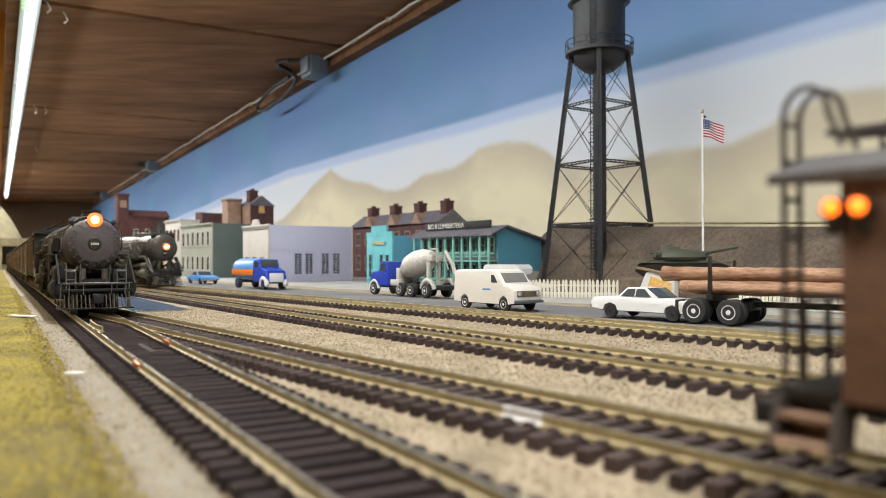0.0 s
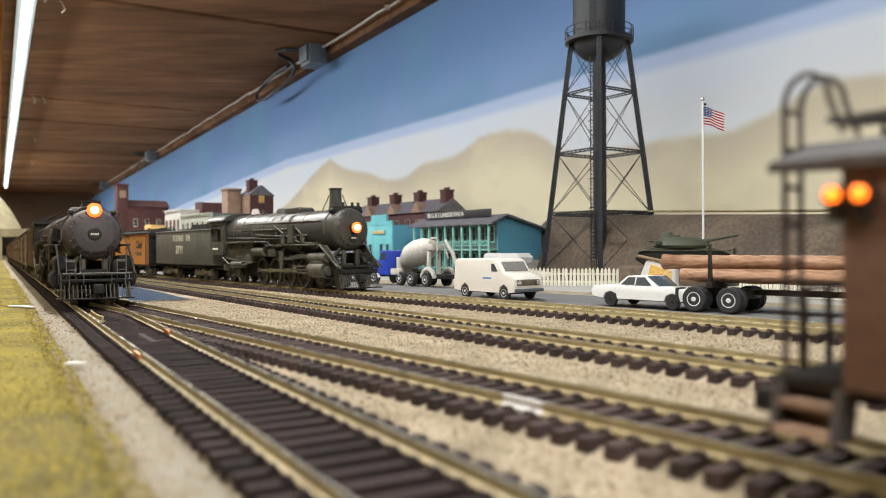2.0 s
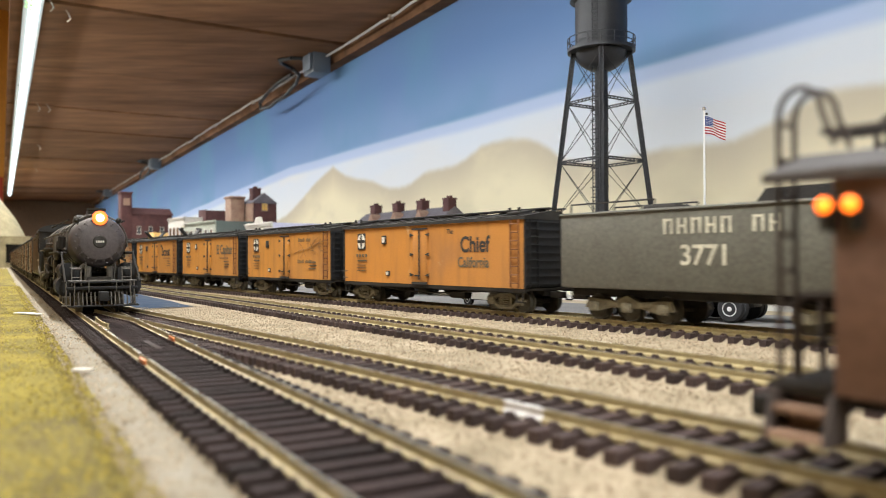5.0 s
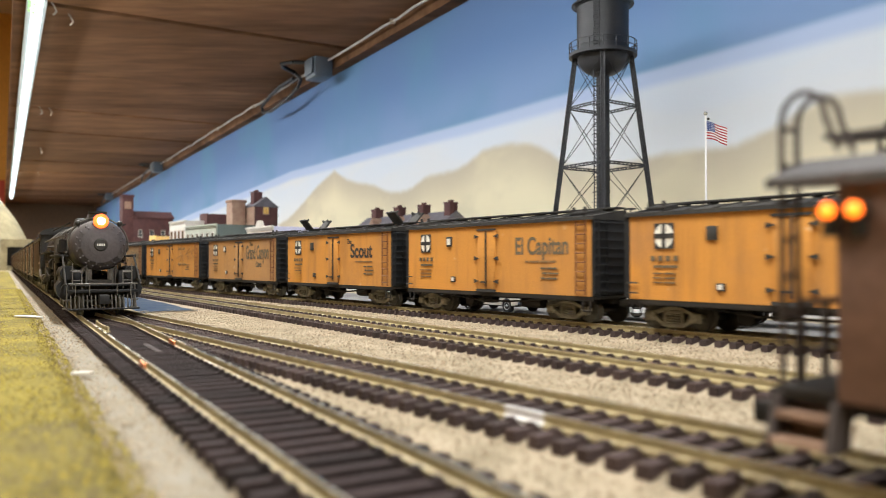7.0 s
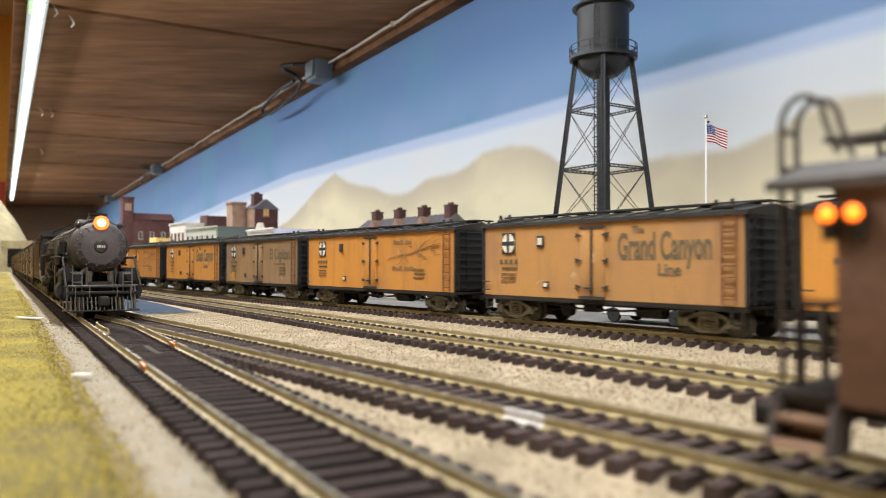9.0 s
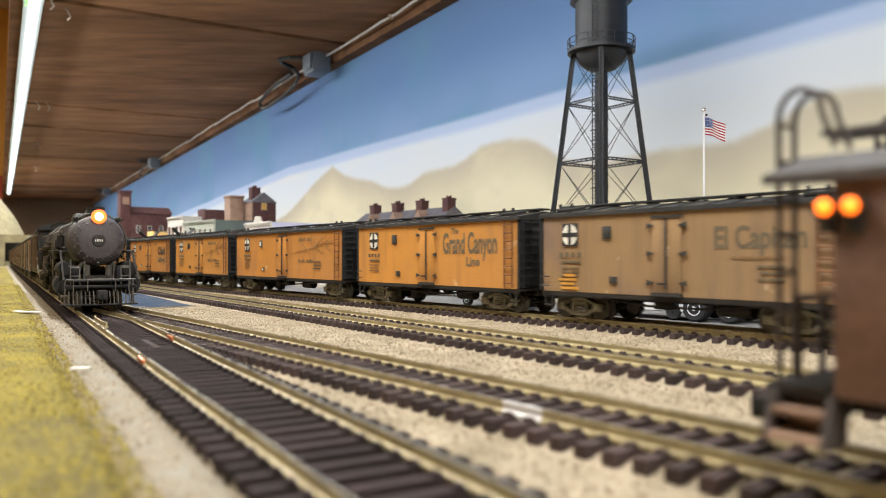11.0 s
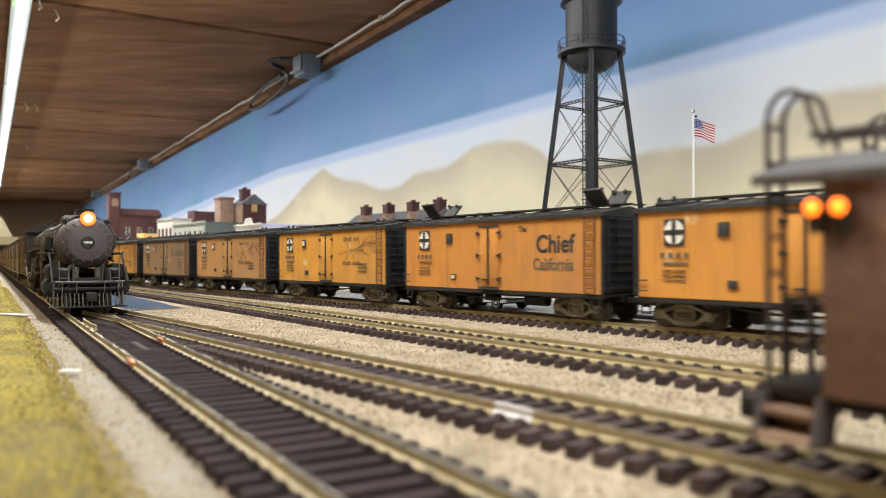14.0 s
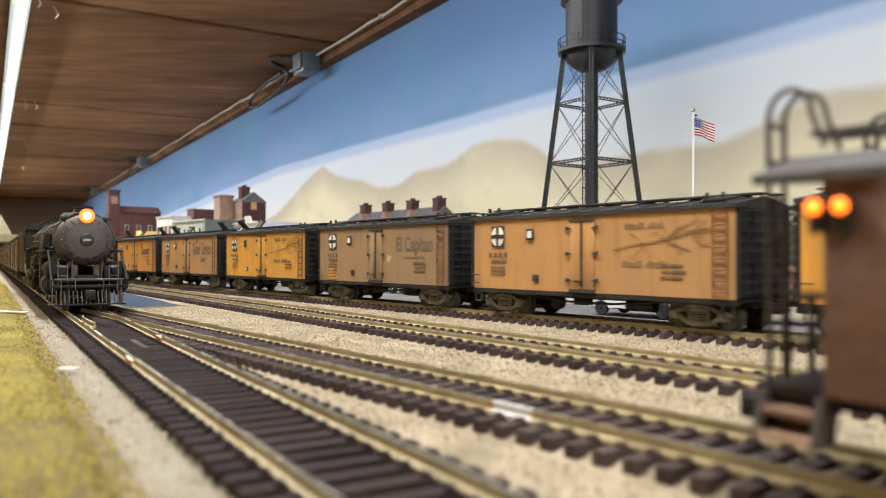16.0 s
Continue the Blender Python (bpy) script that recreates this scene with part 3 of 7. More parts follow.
def main_n(a):
    """Across-bench place of the main line's centre at the way a along the bench."""
    lo, hi = -2600.0, 7000.0
    for _ in range(40):
        mid = (lo + hi) / 2
        p, _h = main_line(mid)
        if p.dot(U) < a:
            lo = mid
        else:
            hi = mid
    p, _h = main_line((lo + hi) / 2)
    return p.dot(N)


wobble_sheet("grass_strip", lambda a: FRONT_N + 3, lambda a: 17.0, A0 + 10, 2600, 1.2, "grass", "yellow-green ground foam along the bench edge", "grass", 1.6, 10, 10, 0.3)
wobble_sheet("roadbed_edge", lambda a: 15.5, lambda a: 27.5, A0 + 10, 2600, 0.7, "cork", "bare grey roadbed edge beside the track", "roadbed", 0.8, 10, 4, 0.3)
wobble_sheet("dark_roadbed", lambda a: 27.0, lambda a: 56.5, 20, 1500, 0.55, "dark_bed", "dark plastic roadbed under the front track", "roadbed", 0.2, 20, 4, 0.1)
wobble_sheet("road", lambda a: main_n(a) + 26, lambda a: main_n(a) + 130, -700, 1700, 0.6, "asphalt", "grey asphalt road behind the main line", "road", 2.0, 16, 6, 0.15)
wobble_sheet("town_lot", lambda a: main_n(a) + 126, lambda a: BACK_N - 6, -700, 3400, 0.3, "pale_lot", "pale dusty lot between the town buildings", "ground", 3.0, 30, 6, 0.4)
# dark blue sheet standing for the shade beside the standing train
wobble_sheet("blue_strip", lambda a: 68.0, lambda a: 112.0 - 0.02 * (a - 500), 485, 1000, 0.45, "blue_shade", "bluish shade between the tracks, laid as a dark coloured strip", "ground", 2.0, 16, 4, 0.2)

# ---- tracks ----
def tie_mesh(material="tie"):
    bm = B()
    box(bm, (0, 0, 0.85), (2.5, 30.5, 2.2))
    for y in (-10.3, -7.0, 7.0, 10.3):
        box(bm, (0, y, 2.25), (1.5, 1.3, 0.7))
    return finish(bm, material, "tie")


def rail_profile(bm, pts, z=2.0):
    """A flat-bottomed rail swept along plan points (mm); head 0.8 mm wide, top at 4.5 mm."""
    prof = [(-0.8, 0), (0.8, 0), (0.8, 0.7), (0.3, 0.95), (0.27, 1.75), (0.38, 1.9), (0.34, 2.5), (-0.34, 2.5), (-0.38, 1.9), (-0.27, 1.75), (-0.3, 0.95), (-0.8, 0.7)]
    rings = []
    for i, p in enumerate(pts):
        q0, q1 = pts[max(i - 1, 0)], pts[min(i + 1, len(pts) - 1)]
        d = (q1 - q0).normalized()
        s = Vector((d.y, -d.x, 0))
        rings.append([bm.verts.new((p.x + s.x * u, p.y + s.y * u, z + v)) for u, v in prof])
    k = len(prof)
    for r0, r1 in zip(rings, rings[1:]):
        for i in range(k):
            j = (i + 1) % k
            bm.faces.new((r0[i], r0[j], r1[j], r1[i]))
    bm.faces.new(rings[0])
    bm.faces.new(rings[-1][::-1])
    bmesh.ops.recalc_face_normals(bm, faces=bm.faces)
    for f in bm.faces:
        if min(v.co.z for v in f.verts) > z + 2.4:
            f.material_index = 1


def lay_track(label, pts_fn, s0, s1, near, tie=True, step=40.0, gauge=17.3, tie_step=5.85, wood="tie"):
    """A track along pts_fn(s) -> (point, heading). Ties in the stretch near = (lo, hi) are pieces, the rest one part."""
    t = thing("railway_track", label, "track", Matrix(), "layout tracks", "structure")
    k = int((s1 - s0) / step) + 1
    for side in (-1, 1):
        pts = []
        for i in range(k + 1):
            p, h = pts_fn(s0 + (s1 - s0) * i / k)
            pts.append(Vector((p.x, p.y, 0)) + Vector((-math.sin(h), math.cos(h), 0)) * side * gauge / 2)
        bm = B()
        rail_profile(bm, pts)
        part("rail", bm, "rail", t, "brassy nickel-silver rail").data.materials.append(M["railtop"])
    if not tie:
        return t
    rest = []
    piece = tie_mesh(wood)
    rnd = random.Random(int(abs(s0)) + 7)
    for i in range(int((s1 - s0) / tie_step)):
        s = s0 + i * tie_step
        p, h = pts_fn(s)
        h += radians(rnd.uniform(-0.8, 0.8))
        if near[0] <= s <= near[1]:
            ob = new("tie", piece)
            ob.parent = t
            ob.matrix_basis = mp(p.x, p.y, rnd.uniform(0.35, 0.48), 0, 0, math.degrees(h))
        else:
            rest.append((p, h))
    verts, faces = [], []
    for p, h in rest:
        c, s = math.cos(h), math.sin(h)
        b0 = len(verts)
        for z in (-1.1, 2.42):
            for u, v in ((-1.4, -15.2), (1.4, -15.2), (1.4, 15.2), (-1.4, 15.2)):
                verts.append(((p.x + u * c - v * s) * MM, (p.y + u * s + v * c) * MM, z * MM))
        for f in ((4, 5, 6, 7), (0, 1, 5, 4), (1, 2, 6, 5), (2, 3, 7, 6), (3, 0, 4, 7)):
            faces.append([b0 + x for x in f])
    me = bpy.data.meshes.new("far_ties")
    me.from_pydata(verts, [], faces)
    me.materials.append(M[wood])
    ob = part("far_ties", me, wood, t)
    ob["kind"] = "stuff"
    return t


def line_fn(d, n_dir, off):
    h = math.atan2(d.y, d.x)
    return lambda s: (d * s + n_dir * off, h)


def ballast_bed(pts_fn, s0, s1, label):
    """Ballast packed between the ties of one track, level with their upper part, sloping off past their ends."""
    prof = [(-21, -0.8), (-16.8, -0.3), (-13.6, 0.3), (-10.6, 1.2), (0, 1.2), (10.6, 1.2), (13.6, 0.3), (16.8, -0.3), (21, -0.8)]
    bm = B()
    k = int((s1 - s0) / 4)
    last = None
    for i in range(k + 1):
        p, h = pts_fn(s0 + (s1 - s0) * i / k)
        side = Vector((-math.sin(h), math.cos(h), 0))
        row = []
        for u, z in prof:
            q = Vector((p.x, p.y, 0)) + side * (u + 0.8 * noise.noise(Vector((p.x * 0.11, p.y * 0.11, u))))
            row.append(bm.verts.new((q.x, q.y, z + 0.3 * noise.noise(Vector((q.x * 0.3, q.y * 0.3, 2))))))
        if last:
            for j in range(len(prof) - 1):
                bm.faces.new((last[j], last[j + 1], row[j + 1], row[j]))
        last = row
    bmesh.ops.recalc_face_normals(bm, faces=bm.faces)
    bm.normal_update()
    if sum(f.normal.z for f in bm.faces) < 0:
        bmesh.ops.reverse_faces(bm, faces=bm.faces)
    solo("ballast_bed", bm, "ballast", label, "ballast", kind="structure")


FRONT_C = 41.4
front_fn = line_fn(U, N, FRONT_C)
BR_D, BR_N, BR_C = Vector((-0.6, 0.8, 0)), Vector((0.8, 0.6, 0)), 101.0
branch_fn = line_fn(BR_D, BR_N, BR_C)
MID_D, MID_N, MID_C = Vector((-0.557, 0.8305, 0)), Vector((0.8305, 0.557, 0)), 161.2
mid_fn = line_fn(MID_D, MID_N, MID_C)

# ---- rolling stock ----


def wheelset(r=5.2, gauge=16.5, material="dirty_metal"):
    bm = B()
    for s in (-1, 1):
        lathe(bm, [(1.2, s * (gauge / 2 - 1.2)), (r * 0.8, s * (gauge / 2 - 1.0)), (r + 0.7, s * (gauge / 2 - 0.7)), (r + 0.7, s * (gauge / 2)), (r, s * (gauge / 2 + 0.2)), (r * 0.97, s * (gauge / 2 + 2.2)), (r * 0.8, s * (gauge / 2 + 1.7)), (1.6, s * (gauge / 2 + 1.9)), (1.0, s * (gauge / 2 + 2.6))], axis="y", seg=20)
    rod(bm, (0, -gauge / 2, 0), (0, gauge / 2, 0), 1.2, seg=8)
    return finish(bm, material, "wheelset")


def truck_frame(base=20.0, y=11.6):
    """Cast side frames of a freight truck with open windows, springs and journal boxes, and the bolster."""
    bm = B()
    h = base / 2
    for s in (-1, 1):
        lo, hi = s * y - 0.9, s * y + 0.9
        for e in (-1, 1):
            prism(bm, [(e * (h + 2.8), 6.4), (e * (h - 2.6), 7.4), (e * 3.4, 9.0), (0, 9.0), (0, 7.7), (e * 3.6, 7.6), (e * (h - 2.4), 6.0), (e * (h + 2.8), 5.2)], lo, hi, "y")
            prism(bm, [(e * (h - 2.0), 5.4), (e * 4.8, 3.1), (e * 4.0, 2.6), (0, 2.6), (0, 1.4), (e * 4.6, 1.4), (e * (h - 1.6), 3.9)], lo, hi, "y")
            prism(bm, [(e * 3.0, 2.4), (e * 4.3, 2.4), (e * 4.3, 7.8), (e * 3.0, 7.8)], lo, hi, "y")
            box(bm, (e * h, s * (y + 1.0), 5.2), (4.2, 1.8, 3.6), 0.4)
            box(bm, (e * h, s * (y + 2.0), 5.4), (3.0, 0.5, 2.4), 0.2)
            for k in (0.9, 2.1):
                for q in range(4):
                    lathe(bm, [(0.4, 2.6 + q), (0.85, 2.9 + q), (0.85, 3.2 + q), (0.4, 3.5 + q)], (e * k, s * (y + 0.3), 0), "z", 8)
        box(bm, (0, s * y, 7.0), (5.8, 2.2, 1.3), 0.3)
    box(bm, (0, 0, 6.8), (5, 2 * y, 2.4), 0.4)
    return finish(bm, "truck_grey", "truck_frame")


WHEEL = wheelset()
FRAME = truck_frame()


def add_trucks(t, half, z=0.0):
    for e in (-1, 1):
        tr = part("truck", FRAME, "truck_grey", t, at=mp(e * half, 0, 0))
        for k in (-1, 1):
            part("wheelset", WHEEL, "dirty_metal", tr, at=mp(k * 10.0, 0, 5.2))


def emblem(t, x, z, y, s=1.0):
    """A white and black herald: a cross in a disc, drawn as plain shapes."""
    bm = B()
    box(bm, (x, y, z), (7.2 * s, 0.25, 8.0 * s))
    d = part("herald", bm, "black_paint", t)
    bm = B()
    rod(bm, (x, y - 0.1, z), (x, y - 0.3, z), 3.5 * s, seg=24)
    bmesh.ops.scale(bm, vec=(1, 1, 1.08), space=Matrix.Translation((-x, 0, -z)), verts=bm.verts)
    d2 = part("disc", bm, "white_letter", d)
    bm = B()
    box(bm, (x, y - 0.36, z), (1.3 * s, 0.2, 7.6 * s))
    box(bm, (x, y - 0.36, z), (7.0 * s, 0.2, 1.5 * s))
    part("cross", bm, "black_paint", d)


def bars(bm, x, z, y, widths, h, gap=0.8):
    for w in widths:
        box(bm, (x + w / 2, y, z), (w, 0.22, h))
        x += w + gap
    return x


def reefer(length, colour, art, hatches, vents, rnd, label, patched=False):
    """A wood-sheathed refrigerator car. art: what is painted on its side."""
    L, W = length, 33.0
    z0, z1 = 11.5, 43.5
    t = thing("refrigerator_car", label, "freight car", Matrix(), "refrigerator cars of the passing train")
    side = "reefer%d" % colour
    bm = B()
    k = int((L - 4) / 2.2)
    near, far = [], []
    for q in range(k):
        xa = -(L - 4) / 2 + q * (L - 4) / k
        xb = xa + (L - 4) / k
        near += [(xa + 0.06, -W / 2), (xb - 0.06, -W / 2), (xb, -W / 2 + 0.09)]
        far += [(xa + 0.06, W / 2), (xb - 0.06, W / 2), (xb, W / 2 - 0.09)]
    prism(bm, near + far[::-1], z0, z1, "z")
    body = part("body", bm, side, t, "orange board-sheathed sides")
    # black steel ends with ribs, corner posts and sills
    for e in (-1, 1):
        bm = B()
        prof = [(e * (L / 2 - 1.7), z0)]
        for q in range(9):
            zz = z0 + 0.4 + q * (z1 - z0) / 9
            prof += [(e * (L / 2 - 0.3), zz + 0.3), (e * (L / 2 + 0.15), zz + 1.5), (e * (L / 2 - 0.3), zz + 2.7)]
        prof += [(e * (L / 2 - 0.3), z1 + 0.8), (e * (L / 2 - 1.7), z1 + 0.8)]
        prism(bm, prof, -W / 2 - 0.2, W / 2 + 0.2, "y")
        ew = part("end_wall", bm, "end_black", t, "black ribbed steel end")
        bm = B()
        for i in range(9):
            z = z0 + 2.5 + i * 3.5
            rod(bm, (e * (L / 2 + 1.3), -W / 2 + 1.2, z), (e * (L / 2 + 1.3), -W / 2 + 6.2, z), 0.3, seg=6)
        for y in (-W / 2 + 1.2, -W / 2 + 6.2):
            box(bm, (e * (L / 2 + 1.1), y, (z0 + z1) / 2), (0.6, 0.6, z1 - z0 - 1))
        part("end_ladder", bm, "end_black", ew)
    # side ladders near the ends, visible side and far side
    for s in (-1, 1):
        for x in (L / 2 - 7.5, -L / 2 + 4.0):
            bm = B()
            y = s * (W / 2 + 1.0)
            n = 8 if x > 0 else 2
            for i in range(n):
                z = z0 + 2.4 + i * 3.9
                rod(bm, (x - 2.6, y, z), (x + 2.6, y, z), 0.28, seg=6)
            if n > 2:
                for dx in (-2.7, 2.7):
                    box(bm, (x + dx, y - s * 0.4, (z0 + z1) / 2), (0.45, 0.5, z1 - z0 - 1))
            part("ladder" if n > 2 else "grab_iron", bm, ("black_paint" if n <= 2 else "ladder_rust"), t)
    # roof: shallow peak, ribs, running board
    bm = B()
    prism(bm, [(-W / 2 - 0.9, z1 - 0.3), (-W / 2 - 0.9, z1 + 1.2), (0, z1 + 4.0), (W / 2 + 0.9, z1 + 1.2), (W / 2 + 0.9, z1 - 0.3)], -L / 2, L / 2, "x")
    for i in range(12):
        x = -L / 2 + 6 + i * (L - 12) / 11
        for s in (-1, 1):
            rod(bm, (x, s * (W / 2 + 0.5), z1 + 1.3), (x, 0.0, z1 + 4.1), 0.45, seg=6)
    part("roof", bm, "roof_black", t, "black ribbed roof")
    bm = B()
    for y in (-2.1, 0, 2.1):
        box(bm, (0, y, z1 + 5.1), (L - 1, 1.9, 0.7), 0.1)
    for i in range(7):
        box(bm, (-L / 2 + 8 + i * (L - 16) / 6, 0, z1 + 4.4), (1.0, 7, 1.0))
    part("running_board", bm, "roof_black", t)
    for e in (-1, 1):
        for s in (-1, 1):
            up = e in hatches
            ang = 48 * s if up else 9 * -s
            m = Matrix.Translation((e * (L / 2 - 12), s * (5.0 if up else 9.5), z1 + (5.6 if up else 3.4))) @ Matrix.Rotation(radians(ang), 4, "X")
            bm = B()
            box(bm, (0, s * (3.5 if up else 0), 0), (9.5, 8.5, 1.2), 0.3)
            bmesh.ops.transform(bm, matrix=m, verts=bm.verts)
            h = part("ice_hatch", bm, "roof_black", t, "raised ice hatch" if up else "")
            bm = B()
            for d in (-3.2, 3.2):
                prism(bm, [(d - 0.9, 0.3), (d + 0.9, 0.3), (d + 0.2, 2.3), (d - 0.2, 2.3)], -0.6, 0.6, "y")
            bmesh.ops.transform(bm, matrix=m @ Matrix.Translation((0, s * (6.0 if up else 3.0), 0.4)), verts=bm.verts)
            part("latch", bm, "roof_black", h)
    bm = B()
    rod(bm, (L / 2 + 1.2, 4.5, z1 - 16), (L / 2 + 1.2, 4.5, z1 + 4.6), 0.4, seg=6)
    lathe(bm, [(0.3, 0), (2.4, 0.1), (2.4, 0.6), (0.3, 0.8)], (L / 2 + 1.2, 4.5, z1 + 4.4), seg=14)
    part("brake_wheel", bm, "end_black", t)
    # doors with hinges on both sides
    for s in (-1, 1):
        y = s * (W / 2 + 0.25)
        for dx in (-3.3, 3.3):
            bm = B()
            box(bm, (dx, y, (z0 + z1) / 2 - 0.4), (6.3, 0.8, z1 - z0 - 3.4), 0.2)
            d = part("door", bm, side, t)
            bm = B()
            for hz in (z0 + 5.0, (z0 + z1) / 2, z1 - 5.5):
                sgn = -1 if dx < 0 else 1
                prism(bm, [(dx + sgn * 5.4, hz - 1.0), (dx + sgn * 5.4, hz + 1.0), (dx + sgn * 2.0, hz)], y + s * 0.3, y + s * 0.8, "y")
            part("hinge", bm, "black_paint", d)
        bm = B()
        rod(bm, (0, y + s * 0.7, z0 + 2.5), (0, y + s * 0.7, z1 - 3), 0.45, seg=6)
        box(bm, (0, y + s * 0.4, z1 - 2.3), (13.5, 0.8, 0.9))
        box(bm, (0, y + s * 0.5, z0 + 0.6), (13.5, 1.0, 1.2))
        box(bm, (-1.5, y + s * 0.9, z0 + 4.6), (4.5, 0.5, 0.7))
        part("door_bar", bm, "black_paint", t)
    # underframe, sill, tanks, couplers, steps
    bm = B()
    box(bm, (0, 0, 9.8), (L - 2, 9, 3.4), 0.3)
    box(bm, (0, 0, 11.0), (L - 1, W - 1.5, 1.3), 0.2)
    for y in (-W / 2 + 0.6, W / 2 - 0.6):
        box(bm, (0, y, 10.6), (L - 2, 0.9, 2.2), 0.1)
    rod(bm, (16, -7, 7.2), (29, -7, 7.2), 2.6, seg=12)
    rod(bm, (-20, -8, 6.6), (-20, -11, 6.6), 3.2, seg=14)
    box(bm, (-8, -7, 7.4), (7, 5, 3.2), 0.4)
    tube(bm, [(-L / 2 + 30, -12.5, 9.5), (-12, -12.5, 7.2), (12, -12.5, 7.2), (L / 2 - 30, -12.5, 9.5)], 0.45)
    for e in (-1, 1):
        box(bm, (e * (L / 2 + 3.5), 0, 8.6), (8, 3.0, 3.0), 0.4)
        for s in (-1, 1):
            x = e * (L / 2 - 5)
            tube(bm, [(x - 2.2, s * (W / 2 - 0.4), 10.5), (x - 2.0, s * (W / 2 - 0.2), 5.4), (x + 2.0, s * (W / 2 - 0.2), 5.4), (x + 2.2, s * (W / 2 - 0.4), 10.5)], 0.4)
    part("underframe", bm, "under", t, "dark weathered underframe")
    add_trucks(t, L / 2 - 19)
    # placard and vent boxes, lettering
    ys = -W / 2 - 0.4
    for (x, z, w, h, white) in vents:
        bm = B()
        box(bm, (x, ys, z), (w, 0.7, h), 0.1)
        v = part("placard", bm, "black_paint", t)
        if white:
            bm = B()
            box(bm, (x, ys - 0.4, z), (w * 0.62, 0.3, h * 0.62))
            part("paper", bm, "cream_paint", v, "white paper notice")
    emblem(t, -L * 0.365, z1 - 8.0, ys + 0.1, 1.2)
    bm = B()
    bars(bm, -L * 0.365 - 6.0, z1 - 16.4, ys + 0.1, [1.8] * 4, 2.0, 1.6)
    bars(bm, -L * 0.365 - 4.6, z1 - 19.4, ys + 0.1, [1.5] * 6, 1.0, 0.3)
    for i in range(3):
        bars(bm, -L * 0.365 - 5, z1 - 22.0 - i * 1.7, ys + 0.1, [4.0, 5.0], 0.45)
    part("stencil", bm, "grey_letter", t)["kind"] = "stuff"
    bm = B()
    for i in range(3 if len(art) < 3 or art == "map" else 0):
        bars(bm, L * 0.27 + (i % 2), z1 - 20.5 - i * 2.2, ys + 0.1, [3.0, 6.0], 0.8)
    if len(bm.verts):
        part("data_line", bm, "grey_letter", t)["kind"] = "stuff"
    x0 = L * 0.13
    if art == "map":
        bm = B()
        for first, z, count, tall in ((x0 + 3, z1 - 5.4, 13, 2.6), (x0 + 2, z1 - 20.0, 17, 2.4)):
            x = first
            for q in range(count):
                w, high = 0.75 + 0.5 * ((q * 5) % 4) / 3, tall * (1.0 if q % 6 == 0 else 0.6 + 0.12 * ((q * 3) % 4))
                if q % 8 != 7:
                    box(bm, (x + w / 2, ys + 0.3, z - tall / 2 + high / 2), (w, 0.2, high))
                x += w + 0.42
        part("slogan", bm, "faded_letter", t)["kind"] = "stuff"
        bm = B()
        span = L * 0.30
        pts = [(x0 - 2 + span * u, ys, z1 - 14.6 + 0.5 * math.sin(u * 9.0) + 7.5 * u) for u in [i / 16 for i in range(17)]]
        tube(bm, pts, 0.17)
        stops = [(x0 + span * u, z1 - h) for u, h in ((0.28, 12.4), (0.55, 10.4), (0.80, 8.6))]
        for (bx, bz), ends in zip(stops, (((-0.16, 5.0), (-0.12, -5.5), (0.10, -4.6)), ((0.16, 5.2), (0.30, 7.0), (0.22, -4.4), (-0.05, 4.8)), ((0.13, 4.2), (0.16, 0.6), (0.10, -5.0)))):
            for du, dz in ends:
                tube(bm, [(bx, ys, bz), (bx + span * du * 0.5, ys, bz + dz * 0.62), (bx + span * du, ys, bz + dz)], 0.13)
        for i in range(7):
            u = 0.42 + 0.085 * i
            box(bm, (x0 + span * u, ys, z1 - 8.2 - (i % 4) * 2.3), (2.6 + (i % 3), 0.14, 0.42))
        part("route_map", bm, "faded_letter", t, "faded route map line")
    else:
        for (text, dx, dz, size, wide, material) in art:
            part("writing", lettering(text, size, material, 0.06, 0.024, wide), material, t, at=mp(x0 + dx, ys + 0.3, z1 + dz))
        if len(art) < 3:
            bm = B()
            bars(bm, x0 + 9, z1 - 17.6, ys + 0.25, [2.0, 6.0, 5.0, 4.0], 0.9, 0.7)
            part("slogan", bm, "faded_letter", t)["kind"] = "stuff"
    if patched:
        bm = B()
        for i in range(4):
            box(bm, (-L * 0.37 + rnd.uniform(-1, 1), ys + 0.05, z0 + 1.6 + i * 1.8), (9 + rnd.uniform(-3, 2), 0.2, 1.1))
        part("paint_patch", bm, "reefer3", t, "brighter repainted patch")
    return t


def boiler_fittings(bm, x0, x1, z, r, y_sign=-1):
    for k in (-1, 1):
        y = k * (r - 1.5)
        tube(bm, [(x0, y, z + 6.5), ((x0 + x1) / 2, y, z + 6.7), (x1, y * 0.9, z + 6.0)], 0.35)
        tube(bm, [(x0, k * (r + 0.4), z + 2.0), (x1 - 30, k * (r + 0.4), z + 1.4), (x1 - 18, k * (r + 0.2), z - 6)], 0.55)


DRIVER = None


